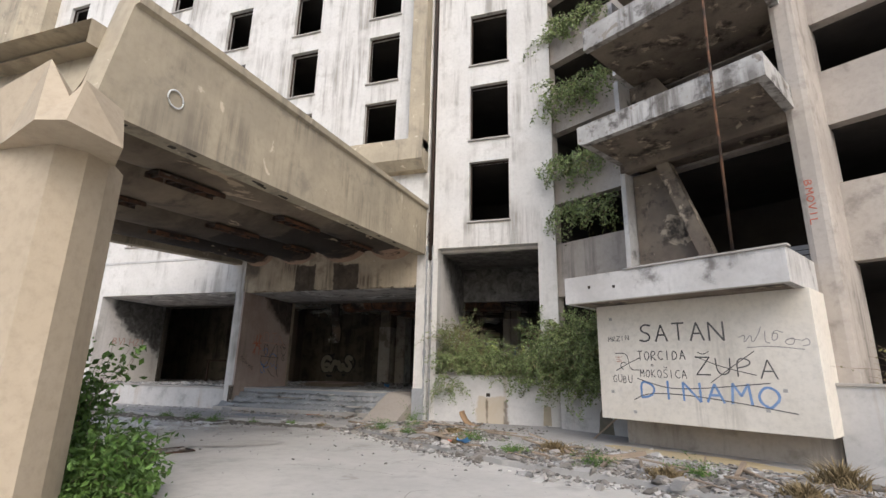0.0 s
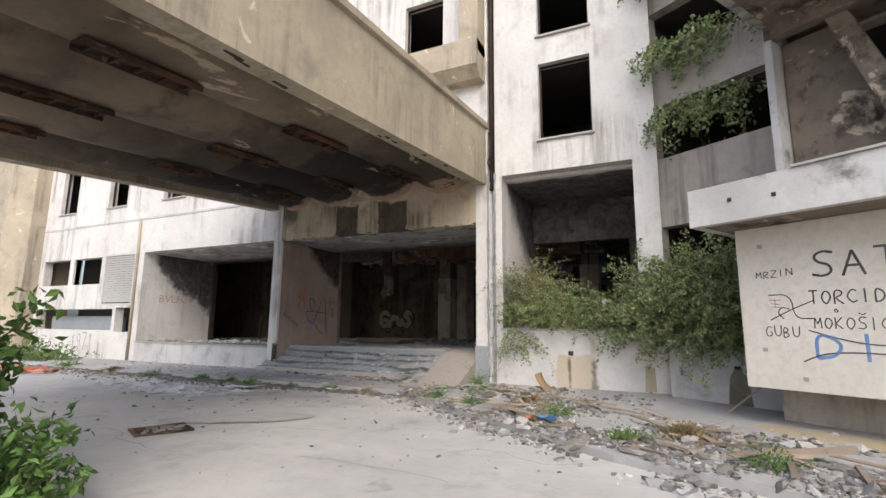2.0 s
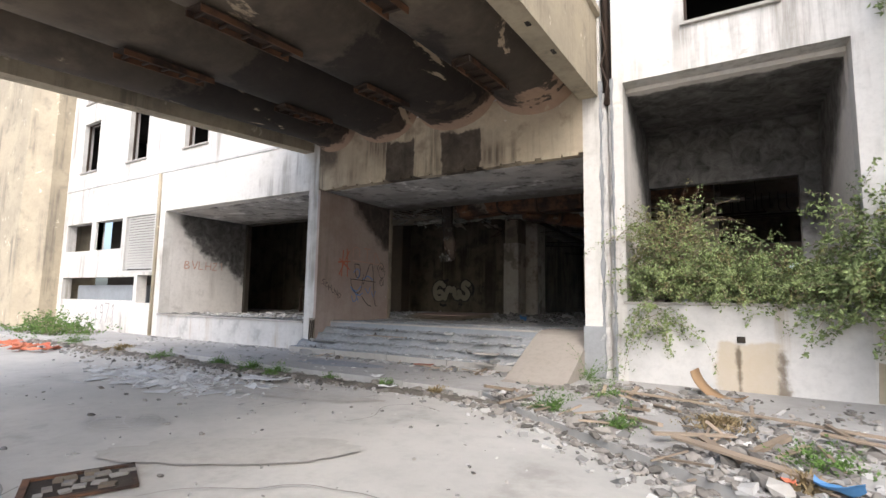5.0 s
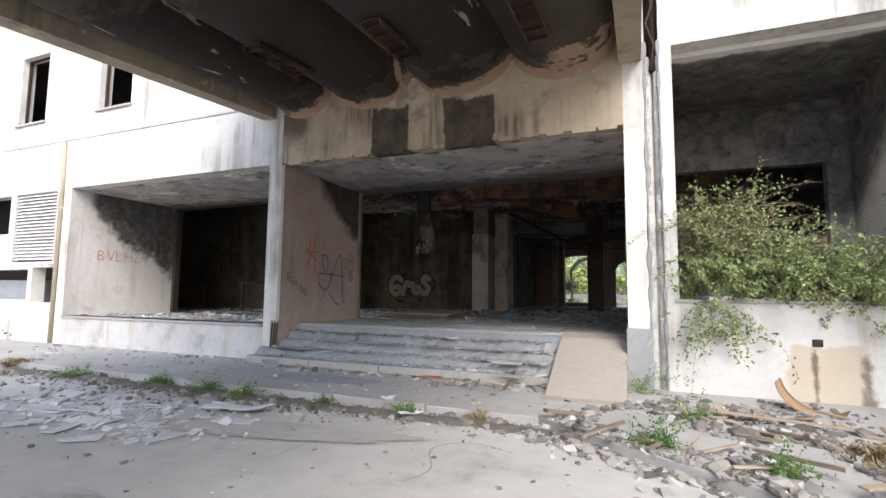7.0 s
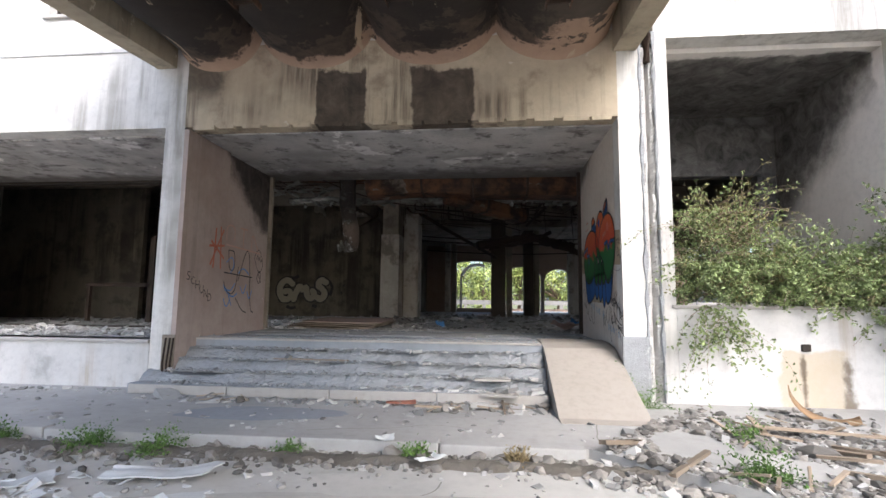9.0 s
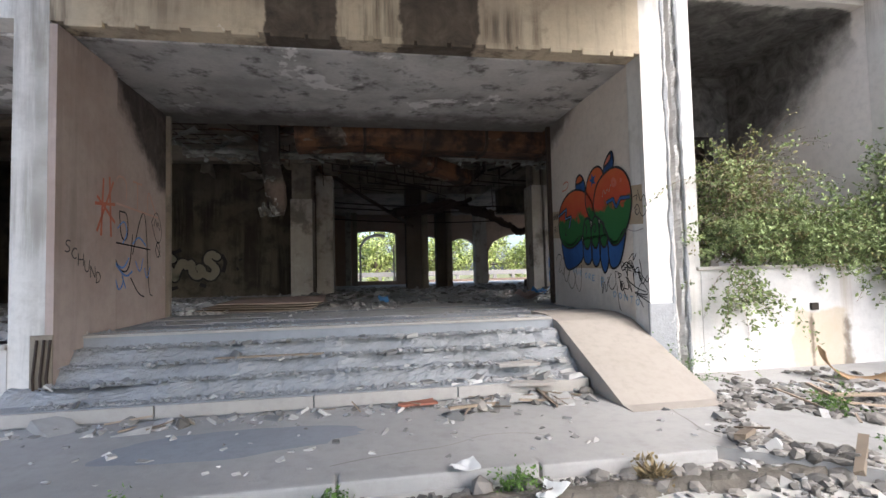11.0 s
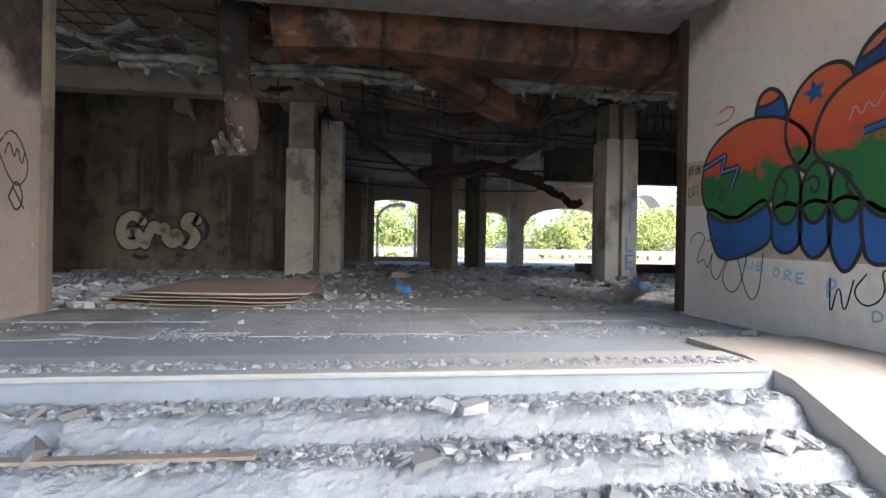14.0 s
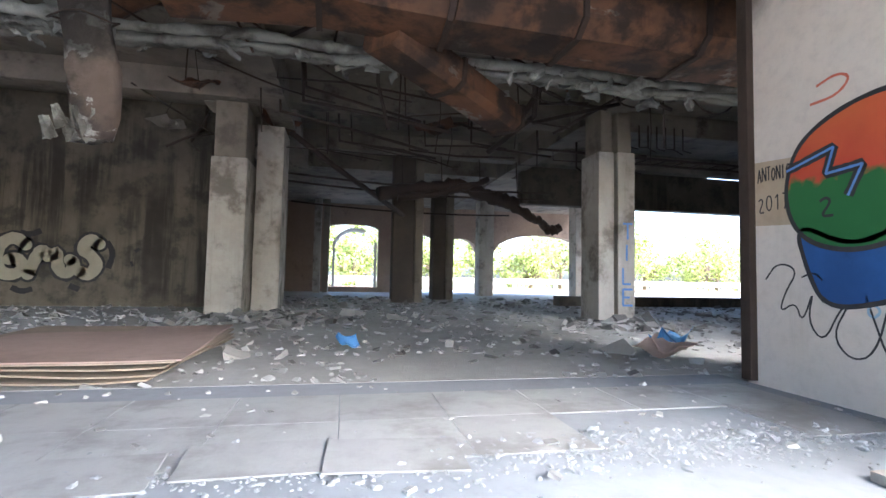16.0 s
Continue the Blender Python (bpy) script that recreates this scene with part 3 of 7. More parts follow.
def rough_step(name, x0, x1, y0, y1, z0, z1, m, seed, chew=0.05):
    """A step whose front edge is chewed and crumbled."""
    n, h, rows = int((x1 - x0) / 0.035), z1 - z0, 13
    vs, fs = [], []
    for i in range(n + 1):
        x = x0 + (x1 - x0) * i / n
        wear = abs(noise.noise((x * 0.9, seed, 0))) + 0.5 * abs(noise.noise((x * 3.7, seed, 2)))
        c = chew * (0.22 + wear)
        ya = y0 + 0.28 * chew * noise.noise((x * 0.75, seed, 9)) if chew > 0.1 else y0
        sink = 0.25 * chew * max(0.0, noise.noise((x * 0.6, seed, 5)))
        for k in range(rows):
            t = k / (rows - 1)
            grit = (0.012 * noise.noise((x * 9, t * 7, seed)) + 0.009 * noise.noise((x * 27, t * 21, seed))) * min(1.0, chew * 6) * min(1, 3 * t + 0.1)
            vs.append((x, ya + c * t ** 1.25 - grit, z0 + (h - sink) * (1 - (1 - t) ** 1.45) + grit))
        vs += [(x, y1, z1 - 0.3 * sink), (x, y1, z0)]
    m_ = rows + 2
    for i in range(n):
        b, d = i * m_, (i + 1) * m_
        for k in range(m_):
            q = (k + 1) % m_
            fs.append((b + k, d + k, d + q, b + q))
    fs += [tuple(range(m_)), tuple(range(n * m_, n * m_ + m_))[::-1]]
    return mesh(name, vs, fs, m)


steps = tagged(empty("entrance_steps"), "crumbling concrete entrance steps littered with rubble", "steps", kind="structure")
edges = [14.62, 14.87, 15.12, 15.42, 15.72]
rise = PL / 5
structure(box("podium_front", -20.43, -13.4, FY - 0.012, FY - 0.003, 0.0, PL - 0.062, PARAPET_WHITE), "weathered grey-white podium front", "wall")
structure(box("bay_parapet", -5.14, -1.76, FY - 0.008, FY - 0.002, 0.0, 1.368, BAY_PARAPET), "stained white loggia parapet", "wall")
for k, y in enumerate(edges[:4]):
    s = rough_step("step", -13.04 if k > 1 else -13.35, -7.05, y, 16.0, max(0, rise * k - 0.05), rise * (k + 1), STEP, 3.1 + k, 0.42 if k else 0.03)
    s.parent = steps
rough_step("step", -13.04, -7.05, 15.74, 16.3, rise * 4 - 0.05, PL - 0.035, STEP, 9.3, 0.36).parent = steps
for k in range(4):
    x0 = -13.3 + k * 1.56
    box("stone_front", x0, x0 + 1.545, 14.585, 14.625, 0.02, rise - 0.005, NOSING, steps, 0.008)
for k in range(5):
    x0 = -13.04 + 1.21 * k
    box("nosing", x0, x0 + 1.195 + (0.02 if k < 4 else -0.05), 15.68, 16.17, PL - 0.035, PL, NOSING, steps, 0.01)

# smooth access ramp
ramp_ob = panel("access_ramp", [(13.72, 0.004), (13.9, 0.02), (15.55, 0.72), (15.95, PL + 0.012), (16.6, PL + 0.014), (16.6, 0.0), (13.72, 0.0)], -7.03, -5.92, RAMP, axis="x")
structure(ramp_ob, "smooth beige screed wheelchair ramp beside the steps", "ramp")

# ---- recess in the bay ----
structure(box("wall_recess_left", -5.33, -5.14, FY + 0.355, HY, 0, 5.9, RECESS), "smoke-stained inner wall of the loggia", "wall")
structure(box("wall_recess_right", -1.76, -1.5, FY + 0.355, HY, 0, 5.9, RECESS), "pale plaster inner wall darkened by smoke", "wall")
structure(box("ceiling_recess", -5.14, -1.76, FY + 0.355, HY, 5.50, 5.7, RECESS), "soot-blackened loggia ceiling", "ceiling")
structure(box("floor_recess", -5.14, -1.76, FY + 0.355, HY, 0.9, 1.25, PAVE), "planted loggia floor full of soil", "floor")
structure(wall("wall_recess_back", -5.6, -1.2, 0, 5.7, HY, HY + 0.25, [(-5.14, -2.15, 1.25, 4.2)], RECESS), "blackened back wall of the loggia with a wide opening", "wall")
structure(box("loggia_cap", -5.2, -1.7, FY - 0.04, FY + 0.25, 1.37, 1.42, NOSING, None, 0.01), "stone cap on the loggia parapet", "trim")

# ---- hall behind ----
structure(box("floor_hall", -28, 9.0, HY + 0.3, 38.6, 0.0, PL - 0.027, HALL_FLOOR), "hall floor strewn with dirt and plaster debris", "floor")
structure(box("ceiling_hall", -28, 9.0, HY + 0.25, 30.2, 5.5, 5.75, HALL_CEIL), "burnt bare concrete ceiling of the hall", "ceiling")
structure(box("ceiling_hall_back", -28, 3.8, 30.2, 38.6, 4.9, 5.75, HALL_CEIL), "burnt lower concrete ceiling at the back of the hall", "ceiling")
structure(box("wall_hall_front", -13.4, -5.6, HY, HY + 0.25, 4.6, 5.75, HALL), "sooty beam over the hall opening", "beam")
structure(box("wall_hall_left", -28.3, -28, HY, 38.6, 0, 5.75, HALL), "dark concrete end wall of the hall", "wall")
gms_wall = structure(box("wall_hall_middle", -28, -11.9, 27.0, 27.3, 0, 5.5, HALL), "streaked dark concrete hall wall with cream graffiti", "wall")
structure(box("wall_hall_return", -12.2, -11.9, 27.3, 38.2, 0, 4.9, HALL), "dark return wall in the hall", "wall")
structure(wall("wall_podium_back", -20.7, -13.4, 0, 5.7, HY + 0.02, HY + 0.22, [(-20.35, -13.6, PL, 4.25)], BURNT), "burnt frame of the podium opening", "wall")
# unseen wall, added so the podium opening stays dark from outside
structure(box("wall_podium_dark", -28, -19.4, 22.5, 22.7, 0, 5.5, HALL), "soot-black inner wall behind the podium", "wall")
structure(box("wall_hall_right", 9.0, 9.3, HY, 30.2, 0, 5.75, HALL), "dark end wall of the hall", "wall")
structure(box("wall_hall_front_right", -1.2, 9.0, HY, HY + 0.25, 0, 5.75, HALL), "dark front wall of the hall", "wall")
for y in (21.6, 24.8, 28.2):
    structure(box("ceiling_beam", -28, 9.0, y, y + 0.45, 5.0, 5.5, HALL_CEIL, None, 0.02), "bare concrete beam under the hall ceiling", "beam")
structure(box("ceiling_beam", -10.9, -10.45, HY + 0.3, 38, 4.85, 5.49, HALL_CEIL), "bare concrete beam along the hall", "beam")
structure(box("ceiling_beam", -4.35, -3.9, HY + 0.3, 38, 4.85, 5.49, HALL_CEIL), "bare concrete beam along the hall", "beam")
# right side: wide opening with a low kerb and a lintel
structure(box("beam_opening", -4.0, 9.0, 28.7, 29.1, 3.85, 5.0, HALL), "dark beam over the wide terrace opening", "beam")
structure(box("kerb_opening", -3.0, 9.0, 28.2, 28.6, PL - 0.01, 1.05, HALL), "low dark concrete kerb at the terrace opening", "kerb")


def arch_wall(name, x0, x1, y0, y1, z0, z1, arches, m):
    """Wall with arched openings: (left, right, sill, spring, crown)."""
    bm = bmesh.new()
    cuts = [x0]
    for a in arches:
        cuts += [a[0], a[1]]
    cuts.append(x1)
    quads = []
    for i in range(0, len(cuts), 2):
        quads.append([(cuts[i], z0), (cuts[i + 1], z0), (cuts[i + 1], z1), (cuts[i], z1)])
    for l, r, sill, spring, crown in arches:
        if sill > z0:
            quads.append([(l, z0), (r, z0), (r, sill), (l, sill)])
        n = 14
        top = [(l + (r - l) * k / n, spring + (crown - spring) * math.sqrt(max(0, 1 - (2 * k / n - 1) ** 2))) for k in range(n + 1)]
        for (xa, za), (xb, zb) in zip(top, top[1:]):
            quads.append([(xa, za), (xb, zb), (xb, z1), (xa, z1)])
    for q in quads:
        f = bm.faces.new([bm.verts.new((x, y0, z)) for x, z in q])
        g = bmesh.ops.extrude_face_region(bm, geom=[f])
        bmesh.ops.translate(bm, vec=(0, y1 - y0, 0), verts=[v for v in g["geom"] if isinstance(v, bmesh.types.BMVert)])
    return part(name, bm, m)


ARCHW = surf("arcade_plaster", (0.34, 0.25, 0.19), (0.28, 0.2, 0.15), (0.15, 0.11, 0.09), 0.55, 0.5, bump=0.3)
structure(arch_wall("wall_arcade", -12.0, 3.9, 38.0, 38.5, 0.3, 5.0,
                    [(-10.2, -7.7, 0.98, 3.75, 3.95), (-7.0, -4.75, 0.7, 3.0, 3.6), (-4.55, -2.77, 0.7, 2.7, 3.45), (-2.03, 3.3, 0.7, 2.65, 3.75)], ARCHW),
          "brown plaster arcade wall with round arches", "wall")


def arched_hood(cx, cz, side, posts):
    bm, prev = bmesh.new(), None
    for k in range(9):
        a = math.radians(20 + 12 * k)
        ring = [bm.verts.new((cx - side * 1.15 * math.cos(a) * s, 39.2 + dy, cz + 1.15 * math.sin(a) * s)) for s in (1, 0.9) for dy in (0, 1.2)]
        if prev:
            for i, j in ((0, 1), (1, 3), (3, 2), (2, 0)):
                bm.faces.new([prev[i], prev[j], ring[j], ring[i]])
        else:
            bm.faces.new([ring[0], ring[1], ring[3], ring[2]])
        prev = ring
    bm.faces.new([prev[0], prev[2], prev[3], prev[1]])
    for x in posts:
        bx(bm, x - 0.06, x + 0.06, 39.2, 39.32, 0.5, cz + 0.45)
    return structure(part("arched_hood", bm, PAVE), "curved concrete hood on posts outside the arch", "hood")


arched_hood(-8.75, 2.75, 1, (-9.8, -7.75))
arched_hood(5.62, 3.75, -1, (5.0,))

# hall columns
col_a = tagged(empty("hall_column"), "plastered concrete column with stained pale lower part", "column", "columns of the hall", "structure")
box("pier", -11.9, -11.22, 25.0, 26.0, PL - 0.02, 3.86, COLUMN, col_a, 0.02)
box("pier_top", -11.86, -11.26, 25.04, 25.96, 3.86, 5.5, COLUMN_TOP, col_a, 0.03)
box("rear_pier", -11.17, -10.62, 25.7, 26.7, PL - 0.02, 4.75, COLUMN, col_a, 0.02)
box("corbel", -12.15, -11.1, 25.08, 25.9, 4.95, 5.4, COLUMN_TOP, col_a, 0.12)
col_b = tagged(empty("hall_column"), "twin pale column with an open dark joint and blue letters", "column", "columns of the hall", "structure")
box("pier", -4.5, -4.17, 23.3, 24.0, PL - 0.02, 4.05, COLUMN, col_b, 0.015)
box("pier", -4.12, -3.76, 23.25, 24.0, PL - 0.02, 4.05, COLUMN, col_b, 0.015)
box("pier_top", -4.44, -4.19, 23.34, 23.96, 4.05, 5.5, COLUMN_TOP, col_b, 0.03)
box("pier_top", -4.1, -3.8, 23.3, 23.96, 4.05, 5.5, COLUMN_TOP, col_b, 0.03)
box("joint", -4.18, -4.11, 23.5, 23.9, PL, 5.5, BURNT, col_b)
box("corbel", -4.6, -3.65, 23.3, 24.0, 4.95, 5.4, COLUMN_TOP, col_b, 0.08)
# COL_DARK shafts are the darker ones, two with a paler strip alongside
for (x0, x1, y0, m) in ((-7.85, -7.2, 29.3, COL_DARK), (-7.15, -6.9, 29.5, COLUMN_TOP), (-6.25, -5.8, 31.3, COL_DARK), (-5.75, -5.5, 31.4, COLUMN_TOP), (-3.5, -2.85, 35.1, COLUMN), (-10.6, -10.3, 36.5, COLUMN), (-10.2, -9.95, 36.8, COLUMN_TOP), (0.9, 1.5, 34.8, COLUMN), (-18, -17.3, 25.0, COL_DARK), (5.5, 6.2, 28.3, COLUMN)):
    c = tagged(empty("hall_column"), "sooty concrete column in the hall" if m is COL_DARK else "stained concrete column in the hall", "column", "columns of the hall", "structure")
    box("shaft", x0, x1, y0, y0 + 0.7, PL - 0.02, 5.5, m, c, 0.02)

# ---- canopy bridge over the forecourt ----
BX0, BX1, BY0, BY1 = -13.62, -5.6, 3.55, FY - 0.003
SL = 0.0795


def bz(y):
    return 5.40 - SL * (15.2 - y)


bridge = tagged(empty("canopy_bridge"), "cream concrete canopy bridge with ribbed sooty soffit", "bridge", kind="structure")


def edge_beam(name, x0, x1, out):
    bm = bmesh.new()
    rings = []
    for y in np.linspace(BY0, BY1, 12):
        b = bz(y)
        prof = [(x0, b), (x1, b), (x1, b + 1.62), (x1 + (0.07 if out > 0 else 0), b + 1.66), (x1 + (0.07 if out > 0 else 0), b + 1.8), (x0 - (0.07 if out < 0 else 0), b + 1.8), (x0 - (0.07 if out < 0 else 0), b + 1.66), (x0, b + 1.62)]
        rings.append([bm.verts.new((px, y + (0.28 * (pz - b) / 1.8 if y == BY0 else 0), pz)) for px, pz in prof])
    for r, s in zip(rings, rings[1:]):
        for k in range(8):
            bm.faces.new([r[k], r[(k + 1) % 8], s[(k + 1) % 8], s[k]])
    bm.faces.new(rings[0])
    bm.faces.new(rings[-1][::-1])
    return part(name, bm, CREAM, bridge)


edge_beam("edge_beam", -5.95, BX1, 1)
edge_beam("edge_beam", BX0, -13.27, -1)
# ribbed soffit: coffers between ribs run out in curves at the building
nx, ny = 121, 60
vs, fs = [], []
xs = np.linspace(-13.27, -5.95, nx)
ys = np.concatenate([np.linspace(BY0 + 0.1, 13.4, 30), np.linspace(13.45, BY1, 30)])
bays = [-13.27, -11.75, -9.83, -7.8, -5.95]
for y in ys:
    run = min(1.0, max(0.0, (FY - 0.02 - y) / 1.1))
    fade = math.sqrt(max(0, 1 - (1 - run) ** 2))
    for x in xs:
        lo, hi = next((a, b) for a, b in zip(bays, bays[1:]) if x <= b + 1e-6)
        u = abs(2 * (x - lo) / (hi - lo) - 1)
        h = 0.60 * (1 - (1 - u ** 2.2) ** 0.6)
        wob = 0.02 * noise.noise((x * 1.3, y * 0.7, 5))
        vs.append((x, y, bz(y) + 0.06 + h + wob - 0.16 * (1 - fade)))
for j in range(ny - 1):
    for i in range(nx - 1):
        a = j * nx + i
        fs.append((a, a + nx, a + nx + 1, a + 1))
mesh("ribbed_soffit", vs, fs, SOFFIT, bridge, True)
bm = bmesh.new()
for y0, y1 in zip(np.linspace(BY0, BY1, 6)[:-1], np.linspace(BY0, BY1, 6)[1:]):
    q = [bm.verts.new((x, y, bz(y) + dz)) for y in (y0, y1) for x, dz in ((-13.27, 0.95), (-5.95, 0.95), (-5.95, 1.3), (-13.27, 1.3))]
    for k in range(4):
        bm.faces.new([q[k], q[(k + 1) % 4], q[4 + (k + 1) % 4], q[4 + k]])
part("deck", bm, CREAM, bridge)
bm = bmesh.new()
f = bm.faces.new([bm.verts.new(p) for p in ((-13.27, BY0 + 0.12, bz(BY0) + 0.1), (-5.95, BY0 + 0.12, bz(BY0) + 0.1), (-5.95, BY0 + 0.3, bz(BY0) + 1.3), (-13.27, BY0 + 0.3, bz(BY0) + 1.3))])
part("end_wall", bm, CREAM, bridge)
for k in range(11):
    y = BY0 + 0.4 + 10.6 * random.random()
    l = 0.08 + 0.25 * random.random() ** 2
    x = -5.92 + 0.2 * random.random()
    p = box("spall", x, x + 0.03 + 0.05 * random.random(), y, y + l, -0.006, 0.012, BURNT, bridge, 0.004)
    p.location.z = bz(y + l / 2) - 0.004
# wire loop on the beam
ring = [(BX1 + 0.02, 4.62 + 0.13 * math.cos(a), 5.18 + 0.13 * math.sin(a)) for a in np.linspace(0, 6.3, 25)]
tagged(tube("wire_loop", ring, 0.012, FOAM, None, 6), "small pale wire loop hung on the beam", "wire")


def rib_light(x, y, length, tilt):
    e = tagged(empty("strip_light"), "rusted remains of a strip light under the canopy", "strip light", "strip lights under the canopy")
    z = bz(y) - 0.045
    box("tray", -0.15, 0.15, 0, length, 0.05, 0.075, DARKMETAL, e)
    box("rail", -0.165, -0.145, 0, length, -0.03, 0.05, RUST, e)
    rl = box("rail", 0.145, 0.165, 0, length, -0.03, 0.05, RUST, e)
    for k in range(5):
        box("clip", -0.145, 0.145, 0.1 + k * (length - 0.25) / 4, 0.13 + k * (length - 0.25) / 4, -0.01, 0.03, DARKMETAL, rl)
    e.matrix_world = pose(x, y, z, math.degrees(math.atan(SL)), tilt, 0)


for x, y, l, t_ in ((-7.0, 8.95, 1.5, 3), (-7.0, 12.1, 1.55, -4), (-9.02, 9.0, 1.6, 3), (-9.02, 12.1, 1.3, -2), (-11.0, 9.1, 1.4, 4), (-11.0, 12.0, 1.3, 0), (-7.0, 5.6, 1.5, 2), (-9.02, 5.6, 1.5, -3), (-11.0, 5.7, 1.4, 2)):
    rib_light(x, y, l, t_)

# near support pier with a broken bracket head
sup = tagged(empty("bridge_pier"), "cream concrete pier with a broken bracket head", "pier", kind="structure")
prism("shaft", [(-8.0, 2.95), (-5.38, 3.15), (-5.25, 3.41), (-5.33, 3.72), (-5.6, 4.1), (-8.0, 4.1)], -0.15, 3.8, PIER, sup)
bm = bmesh.new()
foot_ = [(-6.2, 3.05), (-5.9, 2.97), (-5.03, 2.72), (-4.73, 2.81), (-4.78, 3.44), (-5.3, 3.76), (-6.4, 3.7)]
crown_ = [(-6.6, 3.0, 4.32), (-6.16, 2.95, 4.42), (-5.42, 2.95, 4.65), (-5.0, 2.95, 4.13), (-5.05, 3.1, 4.42), (-5.3, 3.74, 4.45), (-6.4, 3.7, 4.45)]
low = [bm.verts.new((x, y, 3.75 + 0.03 * noise.noise((x * 4, y * 4, 1)))) for x, y in foot_]
top = [bm.verts.new(p) for p in crown_]
for k in range(7):
    bm.faces.new([low[k], low[(k + 1) % 7], top[(k + 1) % 7], top[k]])
bm.faces.new(low[::-1])
hub_ = bm.verts.new((-5.6, 3.4, 4.44))
for k in range(7):
    bm.faces.new([top[k], top[(k + 1) % 7], hub_])
part("bracket", bm, PIER, sup)
prism("upper_shaft", [(-8.8, 2.95), (-6.35, 3.05), (-6.35, 3.5), (-8.8, 3.5)], 3.79, 4.4, PIER, sup)

# ---- angled wing with balconies ----
WM = pose(-0.07, 12.0, 0, 0, 0, -31.5)


def wing(ob):
    ob.matrix_world = WM
    return ob


bands = [(-9.0, 30.0, z0, z1) for z0, z1 in ((5.55, 6.9), (8.2, 9.45), (10.7, 12.15), (13.3, 14.8), (16, 17.4), (18.7, 20), (1.42, 3.85))]
wing_holes = [(-2.75, 30, z0, z1) for _, _, z0, z1 in bands] + [(0.42, 4.04, 3.84, 5.56), (0.42, 4.04, 7.2, 8.21), (0.42, 4.04, 9.7, 10.71)]
structure(wing(wall("wall_wing", -2.9, 30, -0.1, 24, 2.3, 2.6, wing_holes, WING)), "stained pale wing wall with long horizontal openings", "wall")
for x in (-0.2, 9.0, 13.5, 18, 22.5, 27):
    structure(wing(box("wing_column", x, x + 0.5, 2.62, 3.1, -0.1, 24, WING)), "pale column behind the wing openings", "column")
# wing rooms use the same near-black instead of real shade
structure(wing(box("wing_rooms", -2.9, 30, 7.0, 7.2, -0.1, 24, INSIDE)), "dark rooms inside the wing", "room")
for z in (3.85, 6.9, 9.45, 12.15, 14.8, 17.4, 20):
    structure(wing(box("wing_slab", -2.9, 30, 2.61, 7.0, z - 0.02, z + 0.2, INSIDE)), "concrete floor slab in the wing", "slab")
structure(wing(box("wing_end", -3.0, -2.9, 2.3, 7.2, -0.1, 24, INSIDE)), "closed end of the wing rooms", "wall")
structure(wing(box("wall_low_left", -2.4, 0.3, 1.75, 2.0, -0.1, 1.33, PARAPET_WHITE)), "low white planter wall with rust runs", "wall")
structure(wing(box("soil_left", -2.4, 0.3, 2.0, 2.6, -0.1, 1.2, HALL_FLOOR)), "soil behind the planter wall", "soil")
structure(wing(box("wall_low_right", 4.15, 30, 0.7, 0.95, -0.1, 1.40, PARAPET_WHITE)), "low weathered planter wall", "wall")
structure(wing(box("low_wall_cap", 4.12, 30, 0.66, 0.99, 1.40, 1.45, NOSING, None, 0.008)), "stone cap of the planter wall", "trim")
structure(wing(box("soil_right", 4.15, 30, 0.95, 2.6, -0.1, 1.34, HALL_FLOOR)), "soil behind the planter wall", "soil")
box_wall = structure(wing(box("wall_box", 0.0, 4.18, 0.0, 2.3, 0.57, 3.06, BOXWALL, None, 0.012)), "white projecting wall box covered in graffiti", "wall")
structure(wing(box("box_plinth", 0.12, 4.1, 0.85, 2.3, -0.1, 0.57, WING)), "recessed beige plinth under the wall box", "plinth")

b1 = tagged(wing(empty("balcony")), "white concrete balcony with solid parapet above the wall box", "balcony", "balconies of the wing", "structure")
par1 = box("parapet", -0.3, 4.12, -0.8, -0.66, 3.06, 3.67, SLAB_EDGE, b1, 0.012)
box("side_parapet", -0.3, -0.16, -0.66, 2.29, 3.06, 3.67, SLAB_EDGE, b1)
box("side_parapet", 3.98, 4.12, -0.66, 2.29, 3.06, 3.67, SLAB_EDGE, b1)
box("slab", -0.16, 3.98, -0.66, 2.29, 3.065, 3.25, BALCONY, b1)
box("coping", 1.2, 4.16, -0.84, -0.62, 3.67, 3.71, NOSING, par1, 0.008)
b2 = tagged(wing(empty("balcony")), "decayed concrete balcony slab with peeling underside", "balcony", "balconies of the wing", "structure")
panel("slab_edge", [(0.25, 6.95), (0.25, 7.38), (4.24, 7.38), (4.24, 6.88), (0.4, 6.88)], -0.8, -0.62, SLAB_WORN, b2)
box("side_edge", 4.06, 4.24, -0.62, 2.29, 6.9, 7.38, SLAB_WORN, b2)
box("side_edge", 0.25, 0.4, -0.62, 2.29, 6.95, 7.38, SLAB_WORN, b2)
box("slab", 0.4, 4.06, -0.62, 2.29, 6.96, 7.2, BALCONY, b2)
box("down_beam", 0.3, 4.1, 1.05, 1.3, 6.7, 6.97, BALCONY, b2, 0.02)
b3 = tagged(wing(empty("balcony")), "decayed concrete balcony slab with burnt underside", "balcony", "balconies of the wing", "structure")
box("slab_edge", 0.55, 4.3, -0.8, -0.62, 9.4, 10.0, SLAB_WORN, b3, 0.015)
box("side_edge", 4.12, 4.3, -0.62, 2.29, 9.4, 10.0, SLAB_WORN, b3)
box("slab", 0.55, 4.12, -0.62, 2.29, 9.48, 9.7, BALCONY, b3)
b4 = tagged(wing(empty("balcony")), "decayed concrete balcony slab high on the wing", "balcony", "balconies of the wing", "structure")
